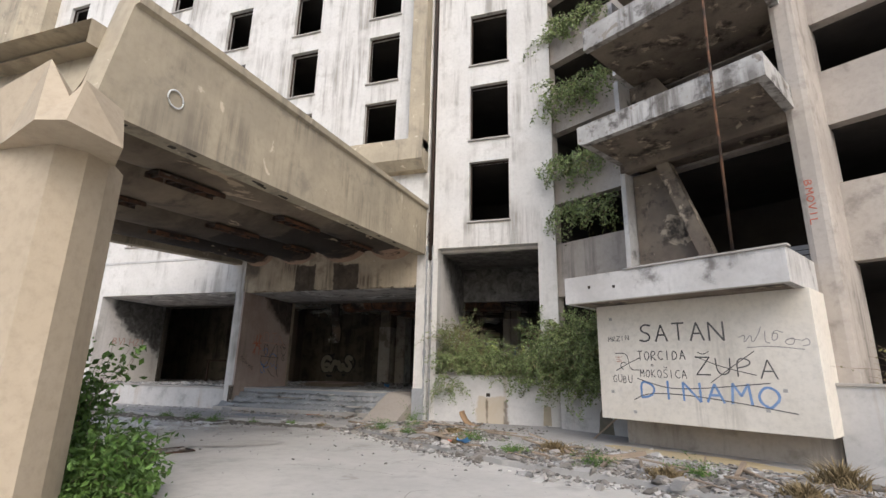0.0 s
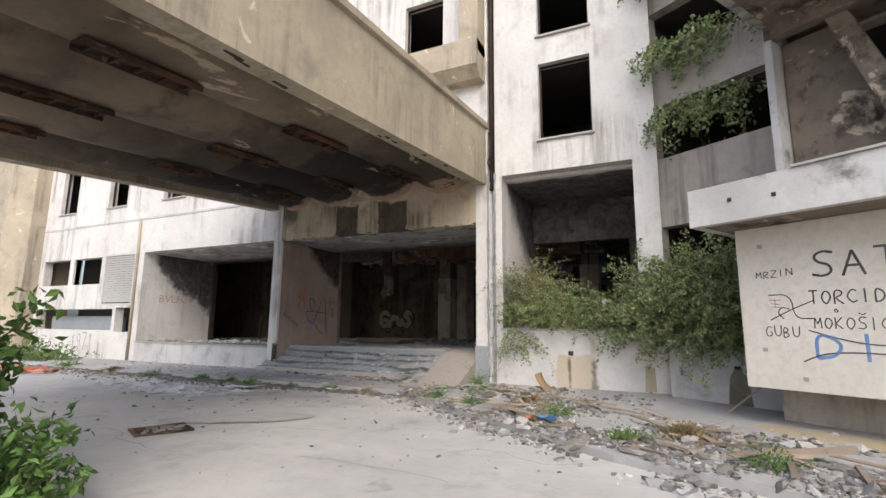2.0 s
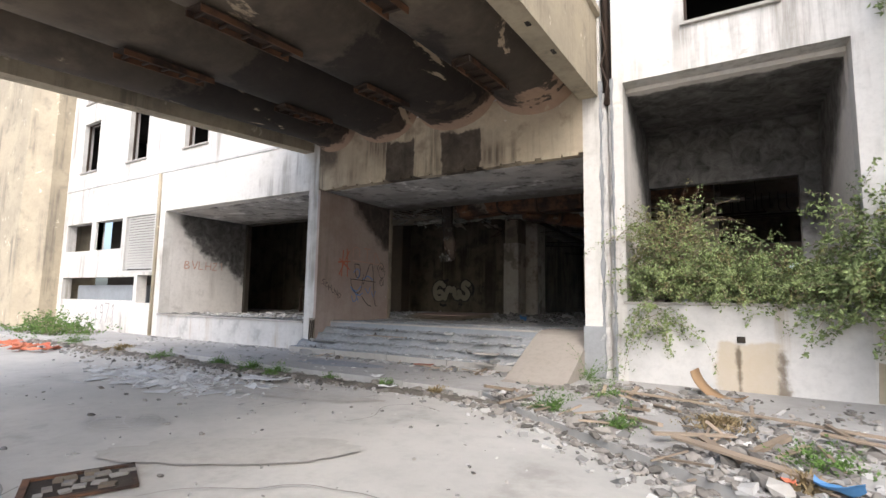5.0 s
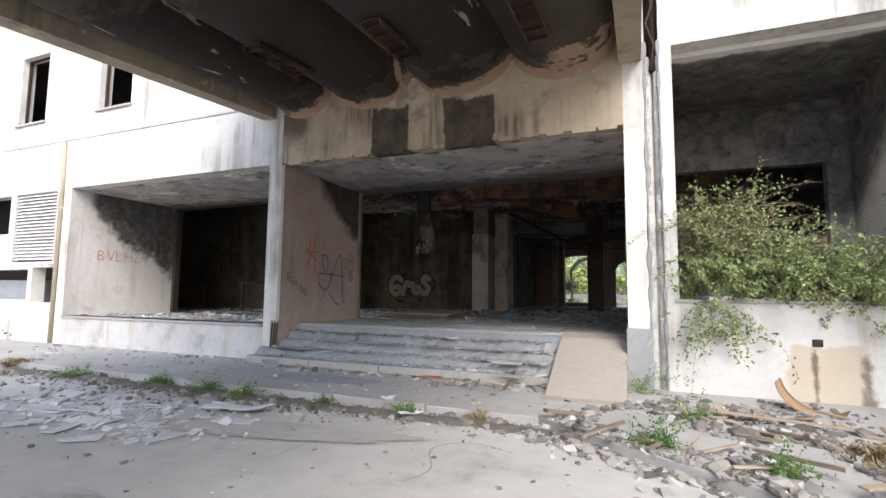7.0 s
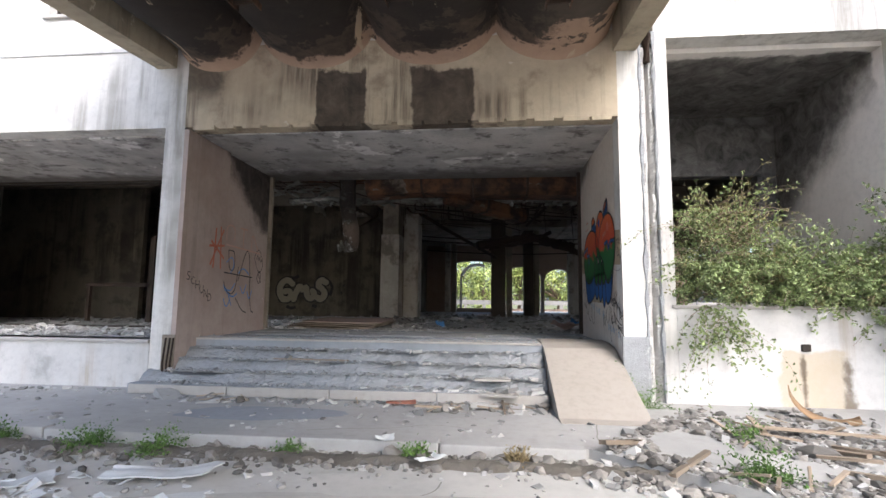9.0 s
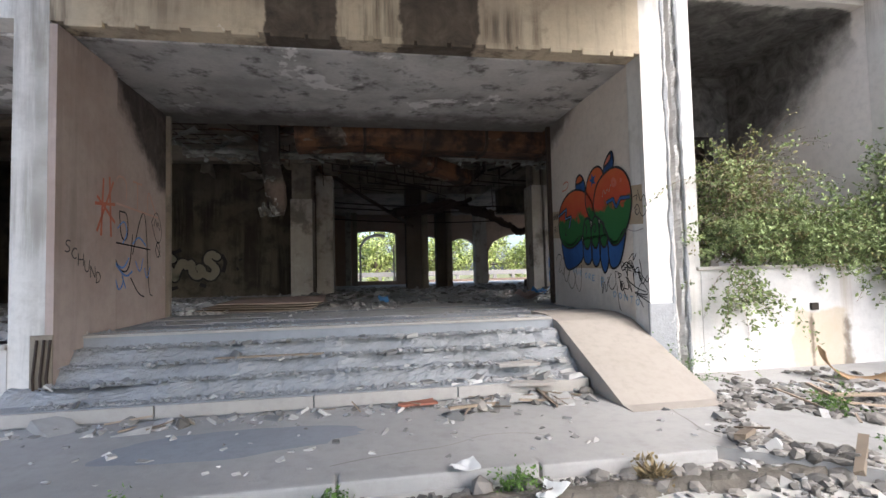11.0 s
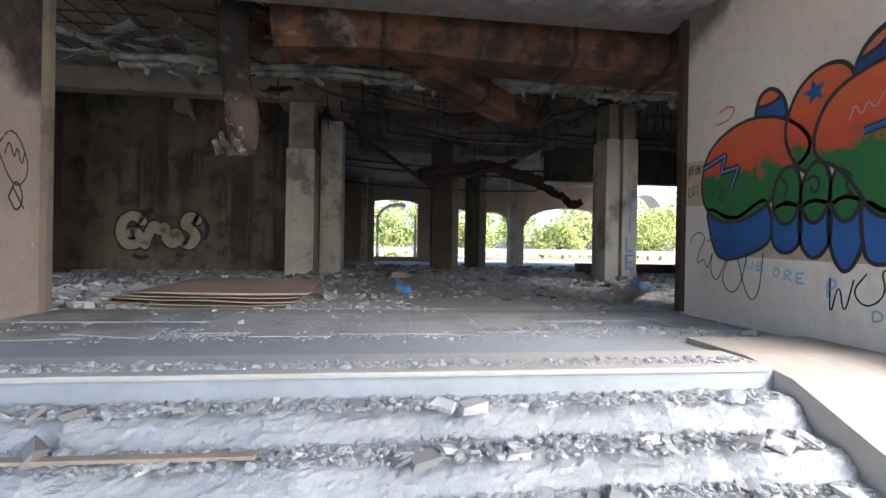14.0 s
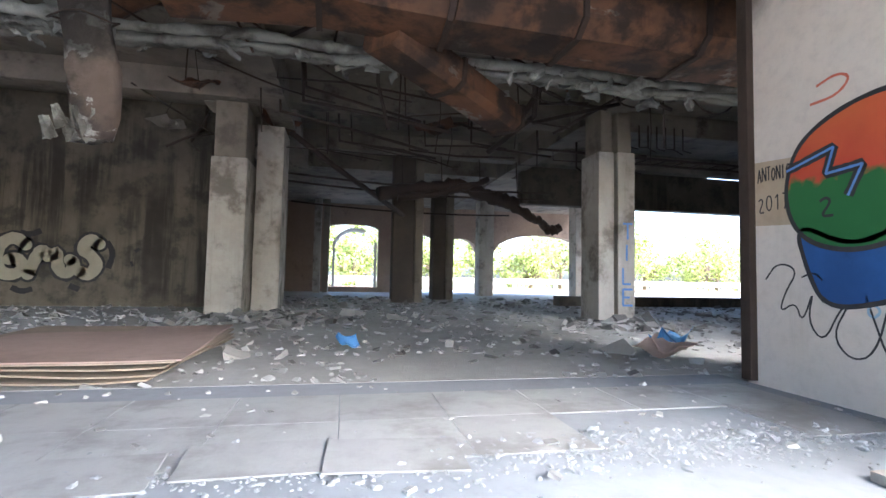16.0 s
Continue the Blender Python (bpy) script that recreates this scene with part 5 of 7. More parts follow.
# entrance left wall
LW = bpy.data.objects["wall_lobby_left"]
on_left = lambda a, b: (-12.962 if a < 16.45 else -13.045, a, b)
scrawl([[(16.1, 2.75), (16.05, 2.0)], [(15.95, 2.5), (16.4, 2.2)], [(16.35, 2.75), (15.95, 2.05)], [(16.25, 2.8), (16.3, 2.0)], [(15.9, 2.4), (16.4, 2.45)]], REDPAINT, on_left, LW, "red spray star", 0.04)
scrawl([[(16.5, 2.2), (16.6, 1.6), (17.0, 1.5), (17.1, 2.1)], [(16.55, 1.95), (17.7, 1.9)], [(16.7, 2.4), (16.75, 2.0), (16.95, 2.0), (16.95, 2.4), (16.7, 2.4)], [(17.05, 1.45), (17.3, 1.2), (17.5, 1.15)], [(17.1, 1.8), (17.4, 2.5), (17.55, 2.4), (17.65, 1.2), (17.8, 1.15)]], BLACKPAINT, on_left, LW, "thin dark outline drawing", 0.022)
scrawl([[(16.5, 1.75), (16.8, 1.55), (17.0, 1.75)], [(17.1, 1.95), (17.3, 2.1), (17.55, 1.95)], [(16.6, 1.65), (16.9, 1.45), (17.1, 1.55)]], BLUEPAINT, on_left, LW, "blue strokes in the drawing", 0.03)
scrawl([[(16.6, 2.6), (16.6, 2.9), (16.9, 2.9), (16.9, 2.6)], [(17.1, 2.9), (17.4, 2.9)], [(17.25, 2.9), (17.25, 2.5)], [(17.6, 2.5), (17.6, 2.9), (17.9, 2.5)], [(16.6, 2.5), (18.0, 2.45)]], FAINTRED, on_left, LW, "faded red lettering", 0.03)
scrawl([[(17.9, 1.9), (18.0, 2.1), (18.1, 1.9), (18.0, 1.75), (17.9, 1.9)], [(17.95, 2.0), (18.1, 1.8)]], BLACKPAINT, on_left, LW, "small dark tag", 0.02)
scrawl([[(17.75, 2.35), (17.95, 2.6), (18.2, 2.2), (17.98, 1.95), (17.75, 2.35)], [(17.85, 2.3), (17.9, 2.45), (17.97, 2.25), (18.0, 2.42), (18.06, 2.2), (18.1, 2.35)]], BLACKPAINT, on_left, LW, "diamond-shaped black tag", 0.016)
scrawl([[(16.6, 1.45), (16.7, 1.25), (16.85, 1.4), (16.75, 1.55), (16.9, 1.3)], [(17.2, 1.7), (17.35, 1.5), (17.45, 1.75)], [(16.65, 2.15), (16.85, 2.3), (16.95, 2.1), (16.8, 1.95)], [(17.5, 1.6), (17.6, 1.4), (17.7, 1.62)]], BLUEPAINT, on_left, LW, "blue and violet loops", 0.025)
write("SCHUND", 15.3, 1.75, 0.10, 0.14, 0.03, BLACKPAINT, on_left, LW, "small red-black lettering", 0.015, 0, -0.55)
PW = bpy.data.objects["wall_podium_side"]
on_pod = lambda a, b: (-20.424, a, b)
write("BVLHZ1", 15.95, 2.35, 0.2, 0.28, 0.07, FAINTRED, on_pod, PW, "faded red lettering", 0.035)
on_front = lambda a, b: (a, FY - 0.005, b)
write("1971", -24.9, 0.25, 0.3, 0.75, 0.12, GREYPAINT, on_front, left, "grey outlined numerals", 0.045)
on_gms = lambda a, b: (a, 26.994, b)
BUBBLE = {"G": [".95,.78 .62,1 .2,.8 .1,.4 .3,.02 .7,.0 .95,.2 .75,.45 .5,.4"], "M": ["0,.02 .18,.45 .32,.72 .55,.42 .72,.7 .78,.15 1.05,.02 1.25,.3 1.1,.42"], "S": [".95,.85 .55,1 .22,.72 .6,.58 .95,.3 .6,.0 .22,.12"]}
for wd, mat_, yy, lab in ((0.36, BLACKPAINT, 26.994, "black outline of bubble letters"), (0.25, PALEPAINT, 26.990, "cream bubble letters")):
    for ch, x, w_ in (("G", -16.7, 0.66), ("M", -16.0, 0.72), ("S", -15.12, 0.5)):
        gv, gf = [], []
        for stroke in BUBBLE[ch]:
            ribbon(gv, gf, [(x + float(p.split(",")[0]) * w_, 1.42 + float(p.split(",")[1]) * 0.84) for p in stroke.split()], wd)
        for (cx, cz) in [((gv[k][0] + gv[k + 1][0]) / 2, (gv[k][1] + gv[k + 1][1]) / 2) for k in (0, len(gv) - 2)]:
            b0 = len(gv)
            gv += [Vector((cx + wd * 0.5 * math.cos(t_), cz + wd * 0.5 * math.sin(t_))) for t_ in np.linspace(0, 6.283, 15)[:-1]]
            gf.append(tuple(range(b0, b0 + 14)))
        lay("graffiti", gv, gf, mat_, lambda a, b, k_=(0.001 * len(ch) + 0.0012 * "GMS".index(ch)): (a, yy - k_, b), gms_wall, lab)
scrawl([[(-14.5, 2.2), (-14.35, 1.95), (-14.45, 1.6)], [(-16.2, 2.35), (-16.0, 2.3), (-15.8, 2.4)], [(-16.3, 1.15), (-16.1, 1.05), (-15.9, 1.12)], [(-15.2, 1.2), (-15.0, 1.12)], [(-13.9, 2.05), (-13.85, 2.0)], [(-14.0, 1.7), (-13.95, 1.72)]], BLACKPAINT, on_gms, gms_wall, "black paint splashes", 0.12)
for i, ch in enumerate("TILE"):
    write(ch, -4.02, 2.35 - i * 0.42, 0.2, 0.3, 0, BLUEPAINT, lambda a, b: (a, 23.244, b), col_b, "blue spray letter", 0.04)
on_pillar = lambda a, b: (4.02 + a, 0.945, b)
write("BMOVIL", 0.05, 4.3, 0.12, 0.12, 0.04, REDPAINT, lambda a, b: (4.19 + (b - 4.3), 0.944, 5.3 - (a - 0.05)), bpy.data.objects["fin_pillar"], "red vertical lettering", 0.02)
bpy.data.objects["fin_pillar"].children[-1].matrix_parent_inverse = Matrix()


# ---- vegetation ----
def strands(name, starts, n, length, leaf, leaves_per, m_leaf, m_twig, parent, seed, spread=(1, 1, 1), lift=0.5, droop=1.1, dry=0.0, m_dry=None, toward=None, twig_r=0.006):
    """Arching shoots from an elongated root area, each set with many small leaves."""
    r = np.random.default_rng(seed)
    lv, lf, dv, df, tv, tf = [], [], [], [], [], []
    for _ in range(n):
        s = starts[r.integers(len(starts))]
        p = np.array([s[k] + r.uniform(-1, 1) * s[3 + k] for k in range(3)])
        d = r.normal(size=3) * np.array(spread)
        d[2] = abs(d[2]) * lift + lift * 0.5
        if toward is not None:
            d += np.array(toward) * r.uniform(0.2, 1.2)
        d /= np.linalg.norm(d) + 1e-6
        L = length * r.uniform(0.4, 1.25)
        steps_ = 7
        pts = [p.copy()]
        for k in range(steps_):
            d[2] -= droop / steps_ * r.uniform(0.6, 1.4)
            d += r.normal(size=3) * 0.12
            d /= np.linalg.norm(d)
            p = p + d * L / steps_
            pts.append(p.copy())
        for k in range(steps_):
            a, b = pts[k], pts[k + 1]
            w = twig_r * (1 - 0.7 * k / steps_)
            base = len(tv)
            q = np.array([w, w * 0.3, 0])
            q2 = np.array([0, w * 0.5, w])
            tv.extend([a + q, a - q2, a + q2 - q, b + q, b - q2, b + q2 - q])
            tf.extend([(base, base + 1, base + 4, base + 3), (base + 1, base + 2, base + 5, base + 4), (base + 2, base, base + 3, base + 5)])
        is_dry = r.random() < dry
        V, F = (dv, df) if is_dry else (lv, lf)
        for _k in range(leaves_per if not is_dry else leaves_per // 2):
            t = r.uniform(0.15, 1.0) * steps_
            i = min(int(t), steps_ - 1)
            c = pts[i] + (pts[i + 1] - pts[i]) * (t - i) + r.normal(size=3) * leaf * 0.7
            u = r.normal(size=3)
            u /= np.linalg.norm(u)
            w = np.cross(u, r.normal(size=3))
            w /= np.linalg.norm(w) + 1e-6
            sz = leaf * r.uniform(0.6, 1.3)
            base = len(V)
            nrm = np.cross(u, w) * sz * 0.15
            V.extend([c - u * sz * 0.6, c + w * sz * 0.32 + nrm, c + u * sz * 0.6, c - w * sz * 0.32 + nrm])
            F.append((base, base + 1, base + 2))
            F.append((base, base + 2, base + 3))
    if lf:
        tagged(mesh("foliage", lv, lf, m_leaf, parent), kind="stuff")
    if df:
        tagged(mesh("dry_foliage", dv, df, m_dry or LEAF_DRY, parent), kind="stuff")
    tagged(mesh("branchwork", tv, tf, m_twig, parent), kind="stuff")


def wpt(u, d):
    return WM @ Vector((u, d, 0))


shrub = tagged(empty("creeper_shrub"), "tangled green creeper spilling over the loggia parapet", "shrub")
strands("a", [(-4.25, 15.3, 1.7, 0.65, 0.2, 0.25), (-3.0, 15.25, 1.6, 0.9, 0.2, 0.2)], 440, 1.0, 0.05, 66, LEAF, TWIG, shrub, 1, (1.2, 0.7, 1), 0.95, 1.35, 0.14, None, (0, -0.3, 0.3), 0.004)
strands("b", [(-4.45, 15.25, 2.35, 0.35, 0.25, 0.4)], 190, 1.1, 0.045, 36, LEAF, TWIG, shrub, 2, (1.2, 0.7, 0.8), 1.1, 1.4, 0.5, None, (0, -0.2, 0.2), 0.004)
strands("c", [(-4.75, 14.99, 1.35, 0.15, 0.04, 0.1), (-4.6, 14.97, 1.1, 0.2, 0.05, 0.2)], 34, 1.1, 0.055, 34, LEAF, TWIG, shrub, 3, (0.35, 0.2, 0.3), 0.1, 2.6, 0.0, None, None, 0.004)
shrub2 = tagged(empty("creeper_shrub"), "large bushy green shrub growing over the planter wall", "shrub")
p0, p1 = wpt(-2.2, 2.0), wpt(0.0, 1.9)
spots = [(p0.x + (p1.x - p0.x) * k, p0.y + (p1.y - p0.y) * k - 0.1, 1.65 + 0.35 * math.sin(k * 7), 0.4, 0.3, 0.4) for k in (-0.35, -0.1, 0.15, 0.4, 0.65, 0.9)]
strands("d", [(x, y + 0.15, z + 0.1, a_, b_, c_) for x, y, z, a_, b_, c_ in spots], 760, 1.3, 0.07, 64, LEAF, TWIG, shrub2, 4, (1.1, 0.8, 1), 0.95, 1.45, 0.06, None, (-0.1, -0.35, 0.35), 0.005)
strands("e", [(s[0], s[1] - 0.25, 1.3, 0.35, 0.08, 0.12) for s in spots[1:4]], 70, 0.85, 0.06, 40, LEAF, TWIG, shrub2, 5, (0.5, 0.3, 0.4), 0.1, 2.4, 0.2, None, None, 0.004)
strands("f", [(s[0], s[1] + 0.1, 2.45, 0.4, 0.2, 0.25) for s in spots], 240, 0.95, 0.06, 44, LEAF, TWIG, shrub2, 6, (1.2, 0.8, 1), 1.2, 1.3, 0.03, None, None, 0.004)
for z, seed, n in ((6.9, 11, 60), (9.5, 12, 80), (12.2, 13, 50), (5.6, 14, 40)):
    v = tagged(empty("hanging_vine"), "green vine hanging from the wing openings", "vine", "vines on the wing")
    q0, q1 = wpt(-2.4, 2.2), wpt(-0.4, 2.2)
    top = {6.9: 8.25, 9.5: 10.75, 12.2: 13.35, 5.6: 6.6}[z]
    strands("v", [(q0.x + (q1.x - q0.x) * k, q0.y + (q1.y - q0.y) * k, top, 0.35, 0.25, 0.1) for k in (0.1, 0.45, 0.85)], n, 1.4, 0.095, 44, LEAF, TWIG, v, seed, (0.9, 0.5, 0.4), 0.2, 2.6, 0.04, None, (-0.15, -0.25, 0))
bush = tagged(empty("weed_bush"), "tall leafy green weed bush at the pier foot", "bush")
strands("g", [(-6.4, 4.75, -0.05, 0.6, 0.3, 0.05), (-5.75, 4.65, -0.05, 0.4, 0.25, 0.05)], 200, 0.8, 0.085, 50, GRASS, TWIG, bush, 21, (0.7, 0.7, 1), 1.4, 1.0, 0.0, None, None, 0.004)
strands("h", [(-6.9, 5.0, 0.1, 0.3, 0.15, 0.05)], 34, 1.55, 0.1, 44, GRASS, TWIG, bush, 22, (0.25, 0.25, 1), 2.6, 0.5, 0.0, None, None, 0.005)
dry = tagged(empty("dry_bush"), "dry brown brushwood on the planter soil", "bush")
q = wpt(6.0, 1.4)
strands("i", [(q.x, q.y, 1.4, 1.2, 0.8, 0.05)], 140, 0.9, 0.05, 6, LEAF_DRY, TWIG, dry, 23, (1, 1, 1), 0.9, 0.9, 0.6)
heap = tagged(empty("weed_bush"), "low green weeds beside the far facade", "bush")
strands("j", [(-24.5, 13.6, -0.05, 2.2, 0.7, 0.05)], 160, 0.9, 0.08, 20, GRASS, TWIG, heap, 24, (0.8, 0.8, 1), 1.2, 1.2)


def tuft(x, y, r_, n, h, m, seed, kind, label):
    e = tagged(empty(kind), label, "weeds", "weeds on the pavement")
    if m is GRASS:
        zz = -0.09 if y < 12.6 and x < -6 else 0.0
        strands("weed", [(x, y, zz, r_ * 0.5, r_ * 0.5, 0.0)], n // 4, h * 1.7, 0.03, 13, GRASS, GRASS, e, seed, (1, 1, 1), 0.9, 1.0, 0.0, None, None, 0.002)
        return
    g = np.random.default_rng(seed)
    vs, fs = [], []
    for _ in range(int(n * 2.6)):
        a, rr = g.uniform(0, 6.28), r_ * 1.15 * abs(g.normal()) * 0.6
        bx_, by_ = x + rr * math.cos(a), y + rr * math.sin(a)
        hh = h * g.uniform(0.3, 1.0) * math.exp(-(rr / r_) ** 2 * 0.8)
        lx, ly = g.normal(size=2) * hh * 0.7
        w = 0.0065 * g.uniform(0.6, 1.6)
        t = g.uniform(0, 6.28)
        dx, dy = w * math.cos(t), w * math.sin(t)
        b = len(vs)
        z0 = -0.09 if by_ < 12.6 and bx_ < -6 else 0.0
        vs += [(bx_ - dx, by_ - dy, z0), (bx_ + dx, by_ + dy, z0), (bx_ + lx * 0.5 + dx * 1.4, by_ + ly * 0.5 + dy * 1.4, z0 + hh * 0.65), (bx_ + lx * 0.5 - dx * 1.4, by_ + ly * 0.5 - dy * 1.4, z0 + hh * 0.65), (bx_ + lx, by_ + ly, z0 + hh)]
        fs += [(b, b + 1, b + 2, b + 3), (b + 3, b + 2, b + 4)]
    tagged(mesh("grass_clump", vs, fs, m, e), kind="stuff")


for i, (x, y, r_, n, h, m) in enumerate(((-12.0, 12.45, 0.28, 260, 0.16, GRASS), (-13.2, 12.5, 0.3, 260, 0.15, GRASS), (-11.2, 12.4, 0.3, 240, 0.16, GRASS), (-5.6, 12.1, 0.28, 320, 0.2, GRASS), (-5.15, 13.3, 0.16, 140, 0.2, GRASS), (-4.7, 11.6, 0.2, 160, 0.18, GRASS),
                                         (-5.75, 14.75, 0.13, 120, 0.42, GRASS), (-2.9, 11.2, 0.3, 240, 0.2, GRASS), (-1.7, 9.9, 0.25, 220, 0.22, GRASS), (-0.2, 9.2, 0.3, 220, 0.22, GRASS), (1.3, 8.9, 0.25, 200, 0.24, GRASS), (2.4, 7.9, 0.3, 260, 0.24, STRAW), (-1.0, 10.4, 0.35, 260, 0.25, STRAW), (0.8, 8.6, 0.3, 200, 0.2, STRAW),
                                         (-3.7, 12.4, 0.35, 240, 0.15, STRAW), (-8.6, 12.55, 0.16, 120, 0.12, GRASS), (-7.6, 12.5, 0.15, 110, 0.13, STRAW), (-15.2, 12.4, 0.4, 260, 0.14, GRASS), (-17.5, 12.5, 0.4, 240, 0.14, STRAW), (3.2, 9.0, 0.35, 220, 0.4, STRAW), (-3.1, 10.6, 0.2, 160, 0.15, STRAW), (-9.9, 12.5, 0.15, 100, 0.12, GRASS), (-20.0, 12.6, 0.5, 260, 0.2, GRASS))):
    tuft(x, y, r_, n, h, m, 100 + i, "weed_tuft", "small green weed tuft among rubble" if m is GRASS else "dry straw-coloured weed tuft among rubble")


# ---- rubble ----
ICO = bmesh.new()
bmesh.ops.create_icosphere(ICO, subdivisions=1, radius=1)
ICO_V = np.array([v.co[:] for v in ICO.verts])
ICO_F = np.array([[v.index for v in f.verts] for f in ICO.faces])
ICO.free()
CUBE_V = np.array([(x, y, z) for x in (-1, 1) for y in (-1, 1) for z in (-1, 1)], float)
CUBE_F = [(0, 1, 3, 2), (4, 6, 7, 5), (0, 4, 5, 1), (2, 3, 7, 6), (0, 2, 6, 4), (1, 5, 7, 3)]


def scatter(name, spots, size, flat, m, seed, label, slab=False, z_at=None, tilt=0.3, long_=1.0, floor_lift=0.35):
    """Loose pieces lying on the ground as one heap."""
    g = np.random.default_rng(seed)
    vs, fs = [], []
    bv, bf = (CUBE_V, CUBE_F) if slab else (ICO_V, ICO_F)
    for x, y in spots:
        s = size * g.lognormal(0, 0.45)
        sc = np.array([s * g.uniform(0.8, 1.5) * long_, s * g.uniform(0.7, 1.1), s * flat * g.uniform(0.7, 1.3)])
        v = bv * sc
        if slab:
            v = v + (g.normal(size=v.shape) * np.array([0.22, 0.22, 0.05]) * s)
        else:
            v = v * (1 + g.normal(size=(len(bv), 1)) * 0.14)
        rot = np.array(Euler((g.normal() * tilt, g.normal() * tilt, g.uniform(0, 6.28))).to_matrix())
        v = v @ rot.T + np.array([x, y, (z_at(x, y) if z_at else 0.0) + sc[2] * floor_lift])
        b = len(vs)
        vs.extend(v.tolist())
        fs.extend([[b + int(k) for k in f] for f in bf])
    return tagged(mesh(name, vs, fs, m), label, "rubble", kind="stuff")


def road_or_pave(x, y):
    if x > -6.9:
        pts = pave_line[1:8]
        for (xa, ya), (xb, yb) in zip(pts, pts[1:]):
            if xa <= x <= xb:
                return 0.0 if y > ya + (yb - ya) * (x - xa) / (xb - xa) else -0.095
    return 0.0 if y > 12.68 else -0.095


def along_kerb(n, seed, spread):
    g = np.random.default_rng(seed)
    out = []
    while len(out) < n:
        x = g.uniform(-22, -6.4)
        y = 12.5 - abs(g.normal()) * spread * (1.7 if x < -10.5 else 1.0) * (0.55 + 0.5 * noise.noise((x * 0.9, 0.3, seed)) + 0.3)
        out.append((x, y + 0.1))
    return out


def apron(n, seed, inner=0.3, width=2.2):
    """Along the curved edge of the pavement on the wing side, thinning out inwards."""
    g = np.random.default_rng(seed)
    pts = pave_line[1:8]
    seg = [math.dist(a, b) for a, b in zip(pts, pts[1:])]
    out = []
    while len(out) < n:
        s = g.uniform(0, sum(seg[:5]) + 1.0)
        k = 0
        while k < len(seg) - 1 and s > seg[k]:
            s -= seg[k]
            k += 1
        a, b = Vector(pts[k]), Vector(pts[k + 1])
        d = (b - a).normalized()
        nrm = Vector((-d.y, d.x)) if d.x > 0 else Vector((d.y, -d.x))
        off = g.gamma(2.0, width / 3.2) - inner
        p = a + d * s + nrm * off
        if p.x < -2 and p.y > 14.9 or p.x > -1.5 and off > 2.6:
            continue
        if noise.noise((p.x * 0.9, p.y * 0.9, seed * 0.1)) < -0.25:
            continue
        out.append((p.x, p.y))
    return out


EARTH = surf("dark_earth", (0.15, 0.132, 0.108), (0.105, 0.092, 0.075), (0.25, 0.235, 0.205), 0.55, 0.6, scale=2.5, bump=1.0)
vs, fs = [], []
for i in range(321):
    x = -22.5 + 0.0505 * i
    w = 0.13 + 0.16 * abs(noise.noise((x * 0.8, 3, 1))) + 0.07 * noise.noise((x * 3.1, 5, 2))
    mid = 12.46 - 0.45 * w + 0.06 * noise.noise((x * 1.3, 8, 2))
    for j in range(9):
        v = j / 4 - 1
        vs.append((x, mid + w * v + 0.02 * noise.noise((x * 8, v * 3, 2)), -0.105 + 0.075 * (1 - v * v) * (0.6 + 0.9 * abs(noise.noise((x * 2.2, v, 7)))) + 0.015 * noise.noise((x * 14, v * 6, 4)) * (1 - v * v)))
for i in range(320):
    for j in range(8):
        a = 9 * i + j
        fs.append((a, a + 9, a + 10, a + 1))
structure(mesh("soil_strip", vs, fs, EARTH), "dark earth washed up along the kerb", "soil")
scatter("kerb_rubble", along_kerb(1200, 31, 0.26), 0.03, 0.7, SLATE, 31, "dark stones and earth clods heaped along the kerb", z_at=road_or_pave)
scatter("kerb_rubble", along_kerb(800, 32, 0.4), 0.02, 0.6, STONE, 32, "grey stone bits along the kerb", z_at=road_or_pave)
scatter("kerb_chips", along_kerb(260, 33, 0.5), 0.022, 0.3, CHIP, 33, "pale plaster chips along the kerb", True, road_or_pave)
scatter("cobble_rubble", apron(4600, 34, 0.35, 2.6), 0.035, 0.42, SLATE, 34, "loose dark flat cobbles spread over the pavement edge", z_at=road_or_pave)
scatter("stone_rubble", apron(1500, 35, 0.6, 2.8), 0.03, 0.55, STONE, 35, "grey stone rubble over the pavement edge", z_at=road_or_pave)
scatter("plaster_chips", apron(1500, 36, 0.7, 2.8), 0.024, 0.4, CHIP, 36, "white plaster and litter bits in the rubble", True, road_or_pave)
scatter("wood_splinters", apron(110, 37, 0.1, 2.4), 0.018, 0.5, WOOD, 37, "broken wooden splinters in the rubble", True, lambda x, y: road_or_pave(x, y) + 0.05, 0.12, 9.0)
scatter("road_grit", [(rng.uniform(-16, 3), rng.uniform(3, 12.4)) for _ in range(420)], 0.012, 0.6, CHIP, 38, "small pale grit scattered on the forecourt", z_at=lambda x, y: -0.1 if road_or_pave(x, y) < -0.01 else 0)
scatter("shard_heap", [(-12.3 + 0.95 * rng.normal(), 10.9 + 0.3 * rng.normal()) for _ in range(900)], 0.033, 0.12, SHEET, 61, "heap of thin pale broken shards on the forecourt", True, lambda x, y: -0.095, 0.25)
scatter("road_grit", [(rng.uniform(-13, -2), rng.uniform(8, 12.3)) for _ in range(120)], 0.02, 0.5, STONE, 39, "small stones scattered on the forecourt", z_at=lambda x, y: -0.1 if road_or_pave(x, y) < -0.01 else 0)


def step_z(x, y):
    z = 0.0
    for k, e_ in enumerate(edges):
        if y > e_ + 0.06:
            z = rise * (k + 1)
    return z


